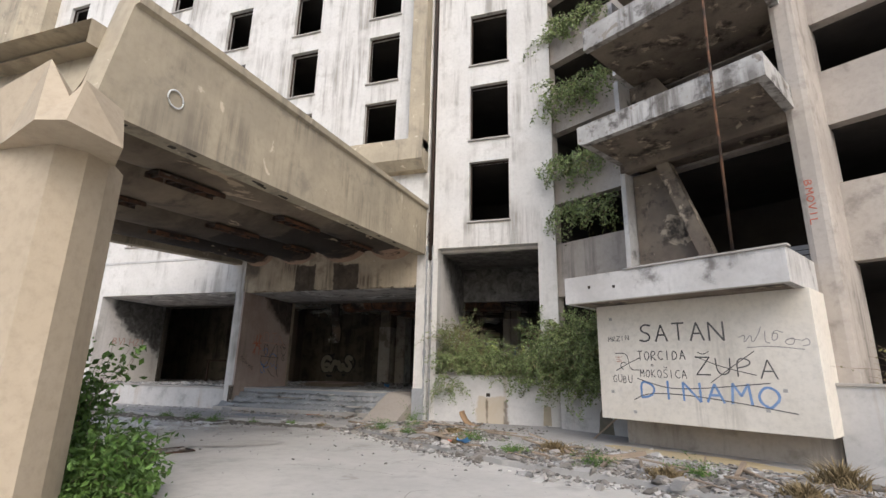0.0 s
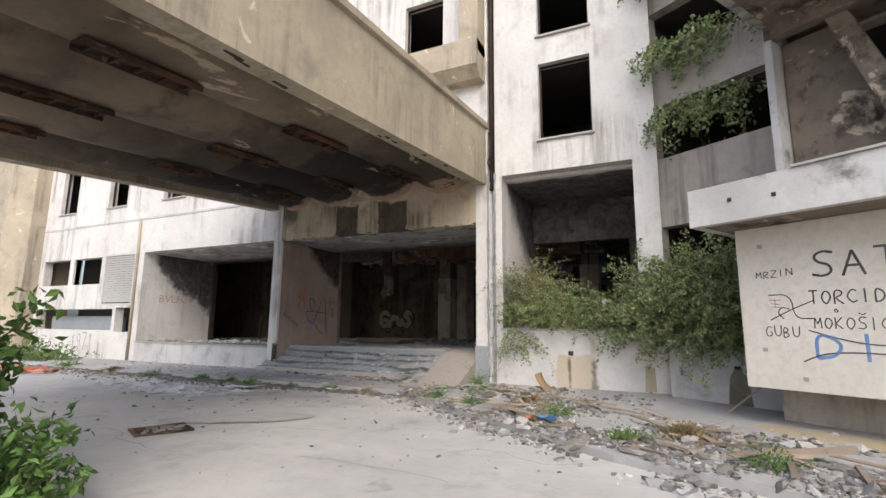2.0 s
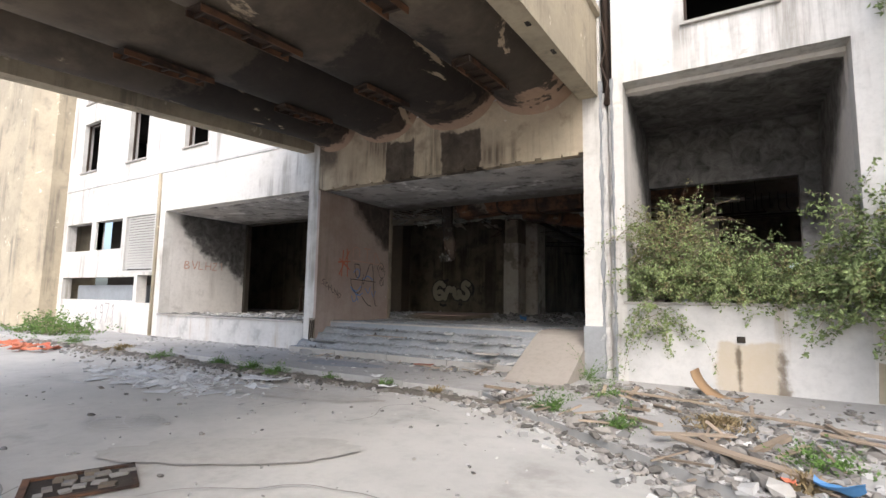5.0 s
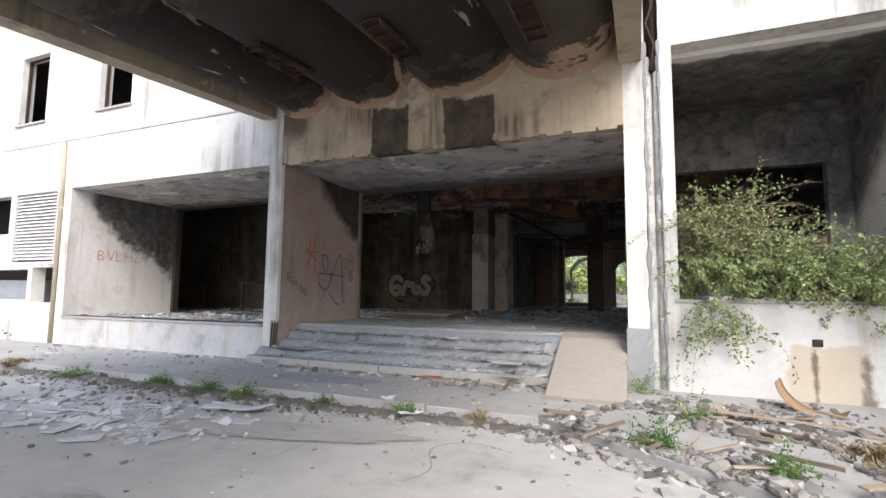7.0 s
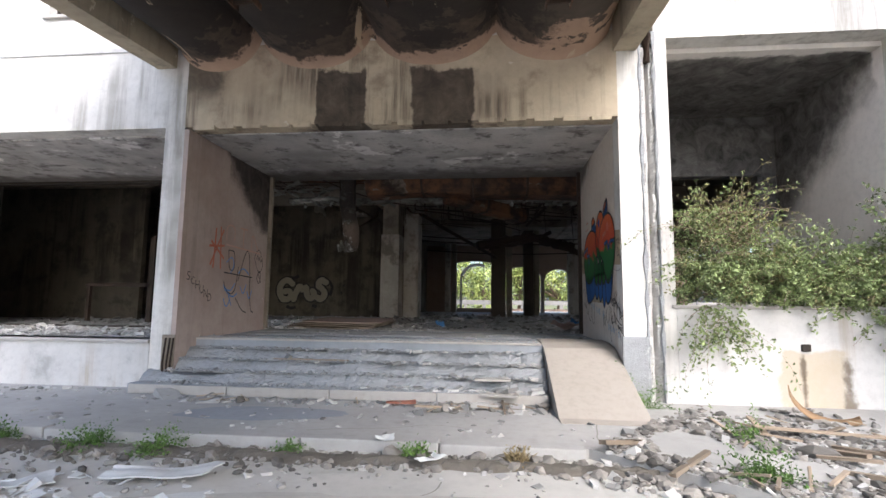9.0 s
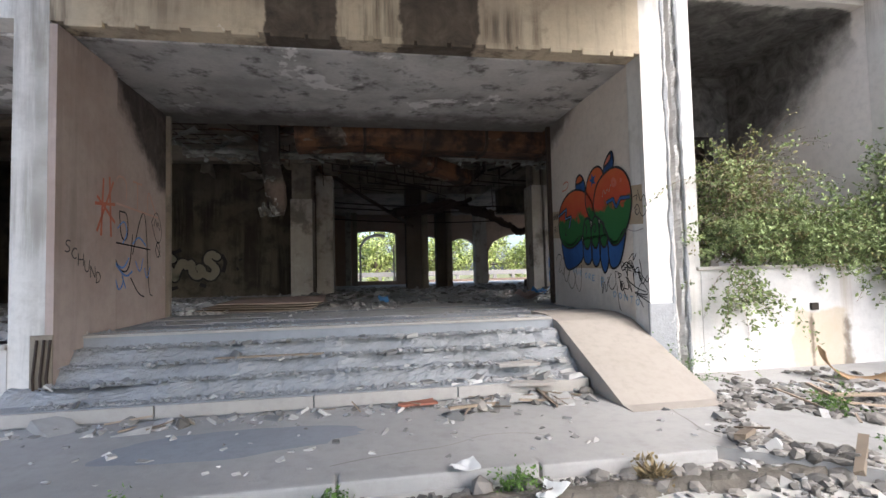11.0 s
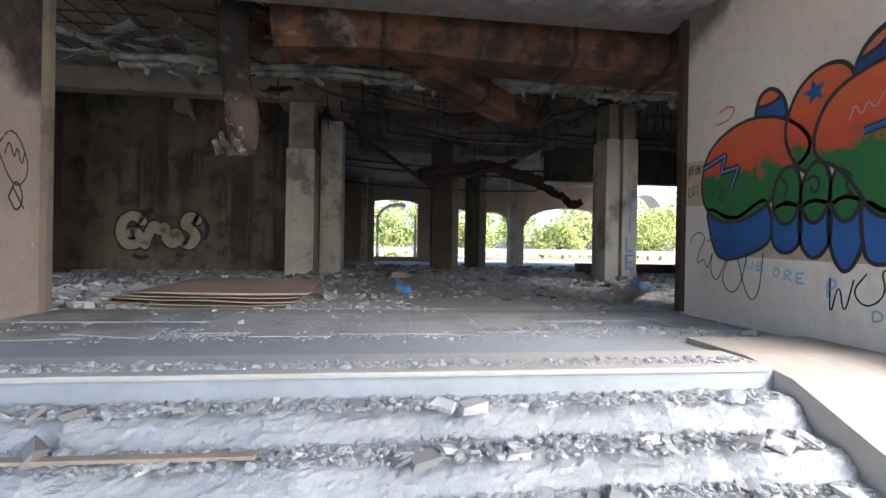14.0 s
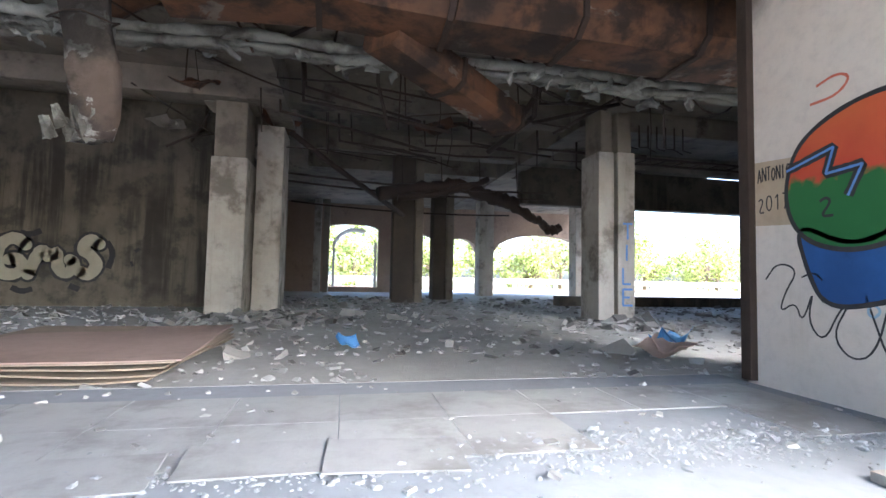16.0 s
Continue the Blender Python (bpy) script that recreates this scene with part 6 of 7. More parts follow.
sp = []
for k, e_ in enumerate([14.5] + edges[:4]):
    n = (330, 420, 300, 240, 180)[k]
    for _ in range(n):
        x = rng.uniform(-13.0, -7.15)
        if k < 2 and rng.random() < 0.45:
            x = rng.uniform(-9.2, -7.1)
        sp.append((x, e_ + (rng.uniform(-0.25, 0.1) if k == 0 else rng.uniform(0.07, 0.25))))
scatter("step_grit", [(rng.uniform(-13, -7.1), rng.uniform(14.66, 15.95)) for _ in range(8000)], 0.012, 0.55, STEP, 46, "fine crushed concrete grit on the steps", z_at=step_z)
scatter("step_rubble", sp[::2], 0.015, 0.6, STEP, 41, "crumbled concrete bits lying on the steps", z_at=step_z)
scatter("step_chips", [(x, y) for x, y in sp[::3]], 0.02, 0.3, CHIP, 42, "broken pale tile pieces on the steps", True, step_z)
big = [(rng.uniform(-8.6, -7.1), rng.uniform(14.1, 15.0)) for _ in range(60)] + [(rng.uniform(-12.8, -8.5), rng.uniform(14.25, 14.55)) for _ in range(34)]
scatter("step_slabs", big, 0.05, 0.25, CHIP, 43, "broken stone slabs heaped at the foot of the steps", True, step_z, 0.25)
scatter("step_slabs", big[::4], 0.05, 0.5, SLATE, 44, "dark stones at the foot of the steps", False, step_z, 0.25)
scatter("step_sticks", big[::4], 0.007, 0.8, WOOD, 45, "thin sticks at the foot of the steps", True, lambda x, y: step_z(x, y) + 0.04, 0.1, 20.0)

# hall debris
hp = [(rng.uniform(-20, 4), HY + 0.3 + 12 * rng.random() ** 1.6) for _ in range(4200)]
hp = [(x, y) for x, y in hp if y > 20.0 or noise.noise((x * 0.8, y * 0.8, 2)) > 0.05]
scatter("hall_debris", hp, 0.017, 0.35, CHIP, 51, "pale plaster fragments covering the hall floor", True, lambda x, y: PL - 0.027)
scatter("hall_debris", [(rng.uniform(-22, 6), rng.uniform(19.5, 33)) for _ in range(2600)], 0.035, 0.35, STONE, 52, "grey debris covering the hall floor", True, lambda x, y: PL - 0.027)
scatter("hall_debris", [(-10.9 + rng.normal() * 0.8, 23.8 + rng.normal() * 0.7) for _ in range(220)] + [(-4.1 + rng.normal() * 0.7, 22.9 + rng.normal() * 0.6) for _ in range(180)], 0.05, 0.4, STONE, 53, "debris heaped at the columns", True, lambda x, y: PL - 0.02, 0.4)
scatter("hall_debris", [(rng.uniform(-14.5, -12.2), rng.uniform(18.7, 21.5)) for _ in range(420)], 0.04, 0.35, CHIP, 54, "broken pale tiles heaped in the hall", True, lambda x, y: PL - 0.02, 0.4)
scatter("lobby_grit", [(rng.uniform(-12.9, -6.0), 17.12 + rng.normal() * 0.15) for _ in range(4200)], 0.008, 0.6, STEP, 55, "crushed mortar grit along the torn-up tiles", z_at=lambda x, y: PL - 0.03)
scatter("lobby_grit", [(rng.uniform(-12.9, -6.0), rng.uniform(16.8, 18.6)) for _ in range(200)], 0.01, 0.5, CHIP, 56, "small plaster chips on the lobby floor", True, lambda x, y: PL - 0.03)
scatter("podium_debris", [(rng.uniform(-20.2, -13.6), rng.uniform(15.3, 18.2)) for _ in range(620)], 0.04, 0.25, CHIP, 57, "broken glass and plaster on the podium ledge", True, lambda x, y: PL - 0.03)
scatter("pavement_chips", [(rng.uniform(-21, -6.5), 13 + 1.5 * rng.random()) for _ in range(220)] + [(rng.uniform(-20, -13.5), 14.9 - abs(rng.normal()) * 0.15) for _ in range(120)], 0.02, 0.35, CHIP, 58, "pale chips lying on the pavement", True, lambda x, y: 0)

# loose floor tiles in the lobby: one object for each tile
lobby_floor = bpy.data.objects["floor_platform"]
tile_me = None
for j, y in enumerate((17.42, 18.03)):
    for i in range(11):
        if j == 0 and i in (0, 1, 2, 8, 9):
            continue
        x = -12.75 + i * 0.635
        if tile_me is None:
            t0 = box("tile", -0.315, 0.315, -0.304, 0.304, 0, 0.009, TILE, lobby_floor, 0.002)
            tile_me = t0.data
            t0.location = (x, y, PL - 0.03)
        else:
            o = new("tile", tile_me)
            o.parent, o.location = lobby_floor, (x, y, PL - 0.03)
            o.rotation_euler = (0, 0, 0)
for k, (x, y, a, tz) in enumerate(((-9.6, 17.2, 0.06, 0.03), (-9.0, 17.16, -0.04, 0.05), (-10.3, 17.1, 0.1, 0.03), (-12.2, 17.0, 0.3, 0.02), (-11.7, 17.15, -0.2, 0.03))):
    o = new("tile", tile_me)
    o.parent, o.location, o.rotation_euler = lobby_floor, (x, y, PL - 0.03 + 0.012), (0.03, 0.02, a)
    o.scale = (1, 0.62, 1)


# ---- loose things on the forecourt ----
def stain(name, x, y, z, rx, ry_, rot, m, label, seed):
    n = 48
    bm = bmesh.new()
    vs = []
    for k in range(n):
        a = 2 * math.pi * k / n
        s = 1 + 0.28 * noise.noise((math.cos(a) * 1.6, math.sin(a) * 1.6, seed)) + 0.12 * noise.noise((math.cos(a) * 5, math.sin(a) * 5, seed))
        vs.append(bm.verts.new((rx * s * math.cos(a), ry_ * s * math.sin(a), 0)))
    bm.faces.new(vs)
    o = part(name, bm, m)
    o.matrix_world = pose(x, y, z, 0, 0, rot)
    return structure(o, label, "stain")


DAMP = surf("damp_concrete", (0.41, 0.385, 0.345), (0.455, 0.435, 0.395), (0.34, 0.315, 0.28), 0.5, 0.5, bump=0.2)
OCHRE = surf("ochre_concrete", (0.42, 0.34, 0.2), (0.38, 0.33, 0.24), (0.3, 0.26, 0.2), bump=0.2)
stain("ground_stain", -7.7, 9.0, -0.082, 1.25, 0.42, 35, DAMP, "dark damp stain on the forecourt", 1.0)
chalk = []
for k in range(3):
    chalk.append([(-9.72 + (0.38 + 0.03 * k) * math.cos(a_), 8.95 + (0.36 - 0.04 * k) * math.sin(a_ + 0.5 * k)) for a_ in np.linspace(0.3 * k, 6.1, 16)])
chalk += [[(-9.98, 8.75), (-9.7, 9.0), (-9.55, 9.25)], [(-10.0, 9.1), (-9.72, 8.92), (-9.4, 8.85)], [(-9.85, 9.22), (-9.6, 9.0), (-9.7, 8.7)]]
cv, cf = [], []
for line in chalk:
    ribbon(cv, cf, line, 0.02)
tagged(mesh("chalk_drawing", [(v[0], v[1], -0.0795) for v in cv], cf, CHALK), "faint white chalk scrawl on the forecourt", "chalk drawing")
stain("ground_stain", -9.6, 11.2, -0.082, 1.6, 0.3, 10, DAMP, "dark damp stain near the kerb", 2.0)
q = wpt(1.9, -0.1)
stain("ground_stain", q.x, q.y, 0.004, 1.9, 0.5, -31, OCHRE, "ochre stain on the pavement below the wall box", 4.0)
stain("ground_stain", -10.8, 13.7, 0.004, 1.1, 0.35, 5, SCREED, "smooth mortar patch on the pavement", 5.0)
for k in range(16):
    x0 = rng.uniform(-12, -1)
    y0 = rng.uniform(5, 14)
    if road_or_pave(x0, y0) > -0.01 and y0 < 12.7:
        continue
    a = rng.uniform(0, 6.28)
    pts = [(x0, y0)]
    for _s in range(9):
        a += rng.normal() * 0.5
        pts.append((pts[-1][0] + 0.22 * math.cos(a), pts[-1][1] + 0.22 * math.sin(a)))
    cv, cf = [], []
    ribbon(cv, cf, pts, 0.014)
    structure(mesh("ground_crack", [(v[0], v[1], (0.004 if y0 > 12.7 else -0.083)) for v in cv], cf, CRACK), "thin dark crack in the concrete", "crack")


grate = tagged(empty("drain_opening"), "open rectangular drain pit with rusted frame and litter", "drain")
grate.matrix_world = pose(-8.02, 7.8, -0.085, 0, 0, 66)
bm = bmesh.new()
for a, b, c, d in ((-0.38, 0.38, -0.3, -0.25), (-0.38, 0.38, 0.25, 0.3), (-0.38, -0.33, -0.25, 0.25), (0.33, 0.38, -0.25, 0.25)):
    bx(bm, a, b, c, d, -0.012, 0.012)
part("frame", bm, RUST, grate)
box("pit", -0.33, 0.33, -0.25, 0.25, -0.012, -0.006, BURNT, grate)
for k in range(14):
    o = box("litter", -0.28 + 0.04 * k, -0.22 + 0.045 * k, -0.2 + 0.37 * ((k * 0.37) % 1), -0.12 + 0.37 * ((k * 0.37) % 1), -0.006, 0.012 + 0.006 * (k % 3), (STONE, SLATE, EARTH_BROWN)[k % 3], grate, 0.005)
    o.rotation_euler = (0, 0, 0.25 * math.sin(k * 2.7))


def sheet(name, x, y, z, lx, ly, rot, m, label, cat, seed, bend=0.05, th=0.012, jag=1.0):
    """A warped broken panel lying on the ground."""
    g = np.random.default_rng(seed)
    n = 9
    vs, fs = [], []
    for top in (0, 1):
        for j in range(n):
            for i in range(n):
                u, v = i / (n - 1) - 0.5, j / (n - 1) - 0.5
                r_ = 1 - 0.18 * jag * abs(noise.noise((u * 3, v * 3, seed)))
                vs.append((u * lx * r_ + 0.08 * jag * lx * noise.noise((v * 3, seed, 0)), v * ly * r_ * (1 + jag * (0.5 * u - 0.05)), bend * (u * u + 0.6 * noise.noise((u * 2, v * 2, seed + 0.5))) + top * th + bend * 0.35))
    for j in range(n - 1):
        for i in range(n - 1):
            a = j * n + i
            fs += [(a, a + n, a + n + 1, a + 1), (n * n + a, n * n + a + 1, n * n + a + n + 1, n * n + a + n)]
    for i in range(n - 1):
        for a, b in ((i, i + 1), ((n - 1) * n + i + 1, (n - 1) * n + i), ((i + 1) * n, i * n), (i * n + n - 1, (i + 1) * n + n - 1)):
            fs.append((a, b, n * n + b, n * n + a))
    ob = mesh(name, vs, fs, m)
    ob.matrix_world = pose(x, y, z, 0, 0, rot)
    return tagged(ob, label, cat)


sheet("plasterboard", -10.7, 11.75, -0.08, 0.95, 0.34, 6, SHEET, "pale broken wall panel lying on rubble", "panel", 1, 0.08)
sheet("plasterboard", -10.3, 11.3, -0.095, 0.5, 0.22, 20, SHEET, "pale broken panel piece on the forecourt", "panel", 2, 0.02)
sheet("plasterboard", -11.7, 11.45, -0.09, 0.42, 0.26, 40, SHEET, "pale broken panel piece on the forecourt", "panel", 3, 0.04)
sheet("plasterboard", -12.4, 11.2, -0.09, 0.4, 0.22, 100, SHEET, "grey broken panel piece on the forecourt", "panel", 4, 0.04)
sheet("plasterboard", -13.0, 10.7, -0.09, 0.5, 0.25, 10, SHEET, "grey broken panel piece on the forecourt", "panel", 5, 0.05)
for k in range(12):
    sheet("glass_sheet", -14.2 + 0.32 * k + 0.2 * math.sin(k * 3), 10.6 + 0.5 * math.sin(k * 1.7), -0.092, 0.4, 0.2, 40 * k, SHEET, "grey flat shard lying on the forecourt", "shard", 20 + k, 0.02, 0.006)
sheet("red_tile_piece", -9.1, 14.42, 0.03, 0.42, 0.16, 12, BRICK, "pink broken tile at the foot of the steps", "tile", 6, 0.01, 0.02)
sheet("stone_slab", -7.75, 14.6, 0.13, 0.55, 0.22, -4, NOSING, "beige stone slab fallen on the steps", "slab", 7, 0.0, 0.03)
sheet("stone_slab", -7.85, 14.85, 0.30, 0.5, 0.2, 5, NOSING, "beige stone slab fallen on the steps", "slab", 8, 0.0, 0.03)
sheet("crumpled_bag", -8.45, 12.35, -0.06, 0.3, 0.16, 50, FOAM, "crumpled white plastic bag on rubble", "bag", 9, 0.07, 0.004)
sheet("crumpled_bag", -8.95, 12.7, 0.02, 0.2, 0.14, 10, FOAM, "small crumpled white bag on the kerb", "bag", 10, 0.06, 0.004)
sheet("blue_bag", -2.9, 10.45, 0.05, 0.3, 0.14, -10, PLASTIC_BLUE, "crumpled bright blue plastic bag in rubble", "bag", 11, 0.12, 0.006)
sheet("blue_bag", -9.2, 20.4, PL + 0.0, 0.22, 0.18, 20, PLASTIC_BLUE, "crumpled blue plastic bag on the hall floor", "bag", 12, 0.16, 0.006)
sheet("blue_bag", -5.75, 19.6, PL + 0.08, 0.5, 0.25, 20, PLASTIC_BLUE, "blue plastic sheet at the hall wall", "bag", 13, 0.25, 0.006)
sheet("cardboard_piece", -6.15, 19.2, PL + 0.05, 0.7, 0.4, 30, BOARD, "brown cardboard piece at the hall wall", "cardboard", 14, 0.2, 0.01)
sheet("red_litter", -3.2, 10.5, 0.05, 0.1, 0.08, 0, PLASTIC_RED, "small red plastic scrap in rubble", "litter", 15, 0.05, 0.006)
for k in range(14):
    sheet("orange_netting", -22.4 + 0.28 * k, 11.3 + 0.35 * math.sin(k * 2.2), -0.07, 0.7, 0.22, 30 * k, PLASTIC_RED, "torn orange plastic netting in a heap", "netting", 40 + k, 0.12, 0.01)
pk = tagged(empty("wooden_plank"), "weathered broken plank lying on rubble", "plank")
box("board", -0.62, 0.62, -0.055, 0.055, 0, 0.025, WOOD, pk, 0.004)
pk.matrix_world = pose(-3.5, 10.85, 0.09, 2, 2, -28)
for x, y, a, s in ((-4.3, 13.4, -6, 1.1), (-2.9, 12.7, -10, 1.3), (-2.2, 12.0, -20, 1.0), (-3.9, 11.5, 35, 0.7), (-1.4, 10.9, -50, 0.9), (-0.3, 9.6, 55, 0.8), (0.9, 9.4, -35, 1.1)):
    c = copy_thing(pk, pose(x, y, 0.07, 3, 2, a))
    c.scale = (s, 0.7, 0.8)
wood_lean = tagged(box("leaning_plank", -0.5, 0.5, -0.08, 0.08, -0.015, 0.015, WOOD, None, 0.004), "grey plank leaning against the box corner", "plank")
wood_lean.matrix_world = WM @ pose(-0.42, 0.9, 0.3, 0, -42, 20)
st = tagged(box("loose_batten", -0.62, 0.62, -0.03, 0.03, 0, 0.02, WOOD, None, 0.004), "thin grey slat lying on the steps", "slat")
st.matrix_world = pose(-10.75, 15.3, rise * 3 + 0.01, 0, 0, -1.5)
# curled veneer sheet
vs, fs = [], []
for k in range(15):
    a = math.radians(200 + 9 * k)
    for s in (0.55, 0.535):
        vs += [(s * math.cos(a), -0.16, s * math.sin(a) + 0.56), (s * math.cos(a), 0.16, s * math.sin(a) + 0.56)]
for k in range(14):
    b = 4 * k
    for i, j in ((0, 1), (1, 3), (3, 2), (2, 0)):
        fs.append((b + i, b + j, b + 4 + j, b + 4 + i))
cur = tagged(mesh("curled_veneer", vs, fs, VENEER, None, True), "curled orange-brown veneer sheet on the pavement", "veneer")
cur.matrix_world = pose(-3.75, 14.35, 0.0, 12, 18, -25) @ Matrix.Diagonal((0.8, 0.7, 0.72, 1))
# rust-stained niche and bare bricks in the planter walls
niche = structure(empty("stained_wall_patch"), "rust-stained broken patch in the parapet wall", "wall patch")
box("outlet", -3.46, -3.34, FY - 0.04, FY + 0.02, 0.78, 0.88, BURNT, niche, 0.01)
panel("rust_stain", [(-1.75, 0.02), (-1.5, 0.02), (-1.52, 0.55), (-1.72, 0.6)], FY - 0.014, FY - 0.004, CREAM, niche)
arch_st = structure(wing(panel("moss_stain", [(-1.2, 0.0), (-0.75, 0.0), (-0.8, 0.5), (-0.93, 0.68), (-1.05, 0.68), (-1.15, 0.5)], 1.742, 1.748, surf("moss_wash", (0.13, 0.12, 0.085), (0.2, 0.18, 0.14), (0.1, 0.09, 0.07)))), "dark mossy stain below a wall outlet", "wall stain")
o = wing(box("wall_outlet", -1.03, -0.93, 1.70, 1.76, 0.68, 0.74, BURNT, None, 0.01))
structure(o, "small black drain outlet in the planter wall", "outlet")

# ---- hall things ----
pile = tagged(empty("board_stack"), "stack of warped brown boards on the hall floor", "boards")
for k in range(5):
    b_ = sheet("board", 0, 0, 0, 2.15 - 0.08 * k, 2.2, 0, BOARD if k == 4 else WOOD, "", "", 60 + k, 0.02 if k == 4 else 0.06, 0.012, 0.08)
    for key in list(b_.keys()):
        del b_[key]
    b_.parent = pile
    b_.matrix_world = pose(-11.62 + 0.06 * k, 19.9, PL + 0.0 + 0.035 * k, 0.5, 0.8 * (k % 2), -3 + 1.5 * k)


def duct(name, pts, w, h, m, label):
    """A riveted sheet-metal duct through centre points, with flanges."""
    e = tagged(empty(name), label, "duct", "ducts in the hall")
    pts = [Vector(p) for p in pts]
    for i in range(len(pts) - 1):
        a, b = pts[i], pts[i + 1]
        d = (b - a).normalized()
        s = d.cross(Vector((0, 0, 1))).normalized()
        u = s.cross(d)
        for kind, p, q, gw, mm in (("section", a, b, 0.0, m), ("flange", b - d * 0.03, b + d * 0.03, 0.03, DARKMETAL)):
            bm = bmesh.new()
            r0 = [bm.verts.new(p + s * (w / 2 + gw) * x + u * (h / 2 + gw) * z) for x, z in ((-1, -0.55), (-0.65, -1), (0.65, -1), (1, -0.55), (1, 1), (-1, 1))]
            r1 = [bm.verts.new(q + s * (w / 2 + gw) * x + u * (h / 2 + gw) * z) for x, z in ((-1, -0.55), (-0.65, -1), (0.65, -1), (1, -0.55), (1, 1), (-1, 1))]
            for k in range(6):
                bm.faces.new([r0[k], r0[(k + 1) % 6], r1[(k + 1) % 6], r1[k]])
            bm.faces.new(r0[::-1])
            bm.faces.new(r1)
            part(kind, bm, mm, e)
    return e


duct("air_duct", [(-11.0, 19.6, 4.35), (-9.6, 19.65, 4.45), (-8.3, 19.6, 4.35), (-7.0, 19.65, 4.35), (-5.6, 19.6, 4.3), (-3.8, 19.6, 4.3)], 0.95, 0.62, RUST, "rusted sheet-metal air duct under the hall ceiling")
duct("air_duct", [(-8.95, 19.9, 4.12), (-8.1, 20.6, 4.0), (-7.0, 21.55, 3.86)], 0.55, 0.34, RUST, "rusted branch air duct sagging from the ceiling")
wreck = tagged(empty("air_duct"), "dark collapsed air duct hanging crumpled between columns", "duct", "ducts in the hall")
for line, r_, sd in (([(-8.4, 27.8, 3.75), (-7.2, 27.9, 3.95), (-6.2, 28.0, 4.15), (-5.2, 28.0, 3.85), (-4.4, 28.0, 3.7)], 0.2, 3), ([(-5.0, 27.9, 3.8), (-4.2, 28.0, 3.45), (-3.6, 28.2, 3.2), (-3.3, 28.2, 2.95), (-3.0, 28.1, 3.1)], 0.13, 5), ([(-7.9, 27.5, 3.6), (-6.6, 27.7, 3.85), (-5.4, 27.7, 4.3)], 0.09, 8)):
    line = [Vector(p) for p in line]
    pts = []
    for a, b in zip(line, line[1:]):
        pts += [a.lerp(b, k / 8) + 0.07 * Vector((noise.noise((a.x + k, sd, 0)), noise.noise((a.x + k, sd, 4)), noise.noise((a.x + k, sd, 9)))) for k in range(8)]
    ob = tube("crumpled_section", pts + [line[-1]], [r_ * (1 + 0.55 * noise.noise((k * 0.9, sd, 2))) for k in range(len(pts) + 1)], DARKMETAL, wreck, 8)
    for v in ob.data.vertices:
        v.co += 0.06 * Vector((noise.noise(v.co * 4), noise.noise(v.co * 4 + Vector((9, 0, 0))), noise.noise(v.co * 4 + Vector((0, 9, 0)))))
for k in range(4):
    tube("hanger_strap", [(-7.8 + 1.1 * k, 27.9, 4.9), (-7.75 + 1.1 * k, 27.9, 3.9)], 0.014, DARKMETAL, wreck, 5)
pipes = tagged(empty("insulated_pipes"), "pale insulated pipes with tattered lagging", "pipes")
for y, z, r_ in ((20.5, 4.22, 0.055), (20.72, 4.2, 0.055), (20.95, 4.25, 0.06)):
    pts = [(x, y + 0.02 * math.sin(x * 2), z + 0.02 * math.sin(x * 3 + y)) for x in np.linspace(-13.5, -3.2, 130)]
    tube("pipe", pts, [r_ * (1 + 0.6 * noise.noise((p[0] * 2.3, y * 9, 1)) + 0.55 * noise.noise((p[0] * 11, y * 9, 4))) for p in pts], INSUL, pipes, 9)
gl = np.random.default_rng(77)
for k in range(46):
    x = gl.uniform(-13, -4)
    s = gl.uniform(0.05, 0.14)
    sc_ = sheet("lagging_scrap", 0, 0, 0, s * 2.4, s, 0, INSUL, "", "", 200 + k, 0.08, 0.02)
    for key in list(sc_.keys()):
        del sc_[key]
    sc_.parent = pipes
    sc_.matrix_world = pose(x, gl.uniform(20.4, 21.0), gl.uniform(4.05, 4.2), gl.uniform(40, 130), gl.uniform(-30, 30), gl.uniform(0, 360))
hang = tagged(empty("hanging_duct_piece"), "torn insulated duct piece hanging from the ceiling", "duct piece")
vs, fs = [], []
for k in range(14):
    z = 5.3 - 2.65 * k / 13
    w = 0.205 * (1 + 0.12 * noise.noise((k * 0.6, 4, 4))) * (1 if k < 12 else 1 - 0.12 * (k - 11))
    cx = -11.55 + 0.04 * math.sin(k * 0.7) + 0.012 * k
    for a in range(10):
        t = 2 * math.pi * a / 10
        rr = 1 + 0.2 * noise.noise((math.cos(t) * 2.5, math.sin(t) * 2.5, k * 1.1))
        vs.append((cx + w * rr * math.cos(t), 19.45 + 0.10 * rr * math.sin(t), z + 0.09 * noise.noise((a * 1.7, k, 2))))
for k in range(13):
    for a in range(10):
        q = (a + 1) % 10
        fs.append((k * 10 + a, k * 10 + q, k * 10 + 10 + q, k * 10 + 10 + a))
fs.append(tuple(range(130, 140)))
mesh("lagging", vs, fs, surf("charred_lagging", (0.16, 0.125, 0.10), (0.075, 0.052, 0.04), (0.03, 0.025, 0.022), 0.5, 0.85, patch=(0.38, 0.37, 0.34), patch_at=0.56, patch_scale=2.2, bump=1.0, soot=[[(0, 0, 1, 3.25, 0.7, 0.2)]]), hang, True)
for k, (dx, zz) in enumerate(((-0.19, 5.0), (0.2, 4.7))):
    tube("hanger_strap", [(-11.55 + dx, 19.4, 5.5), (-11.55 + dx, 19.36, zz), (-11.5 + dx * 0.9, 19.34, zz - 0.8)], 0.016, DARKMETAL, hang, 5)
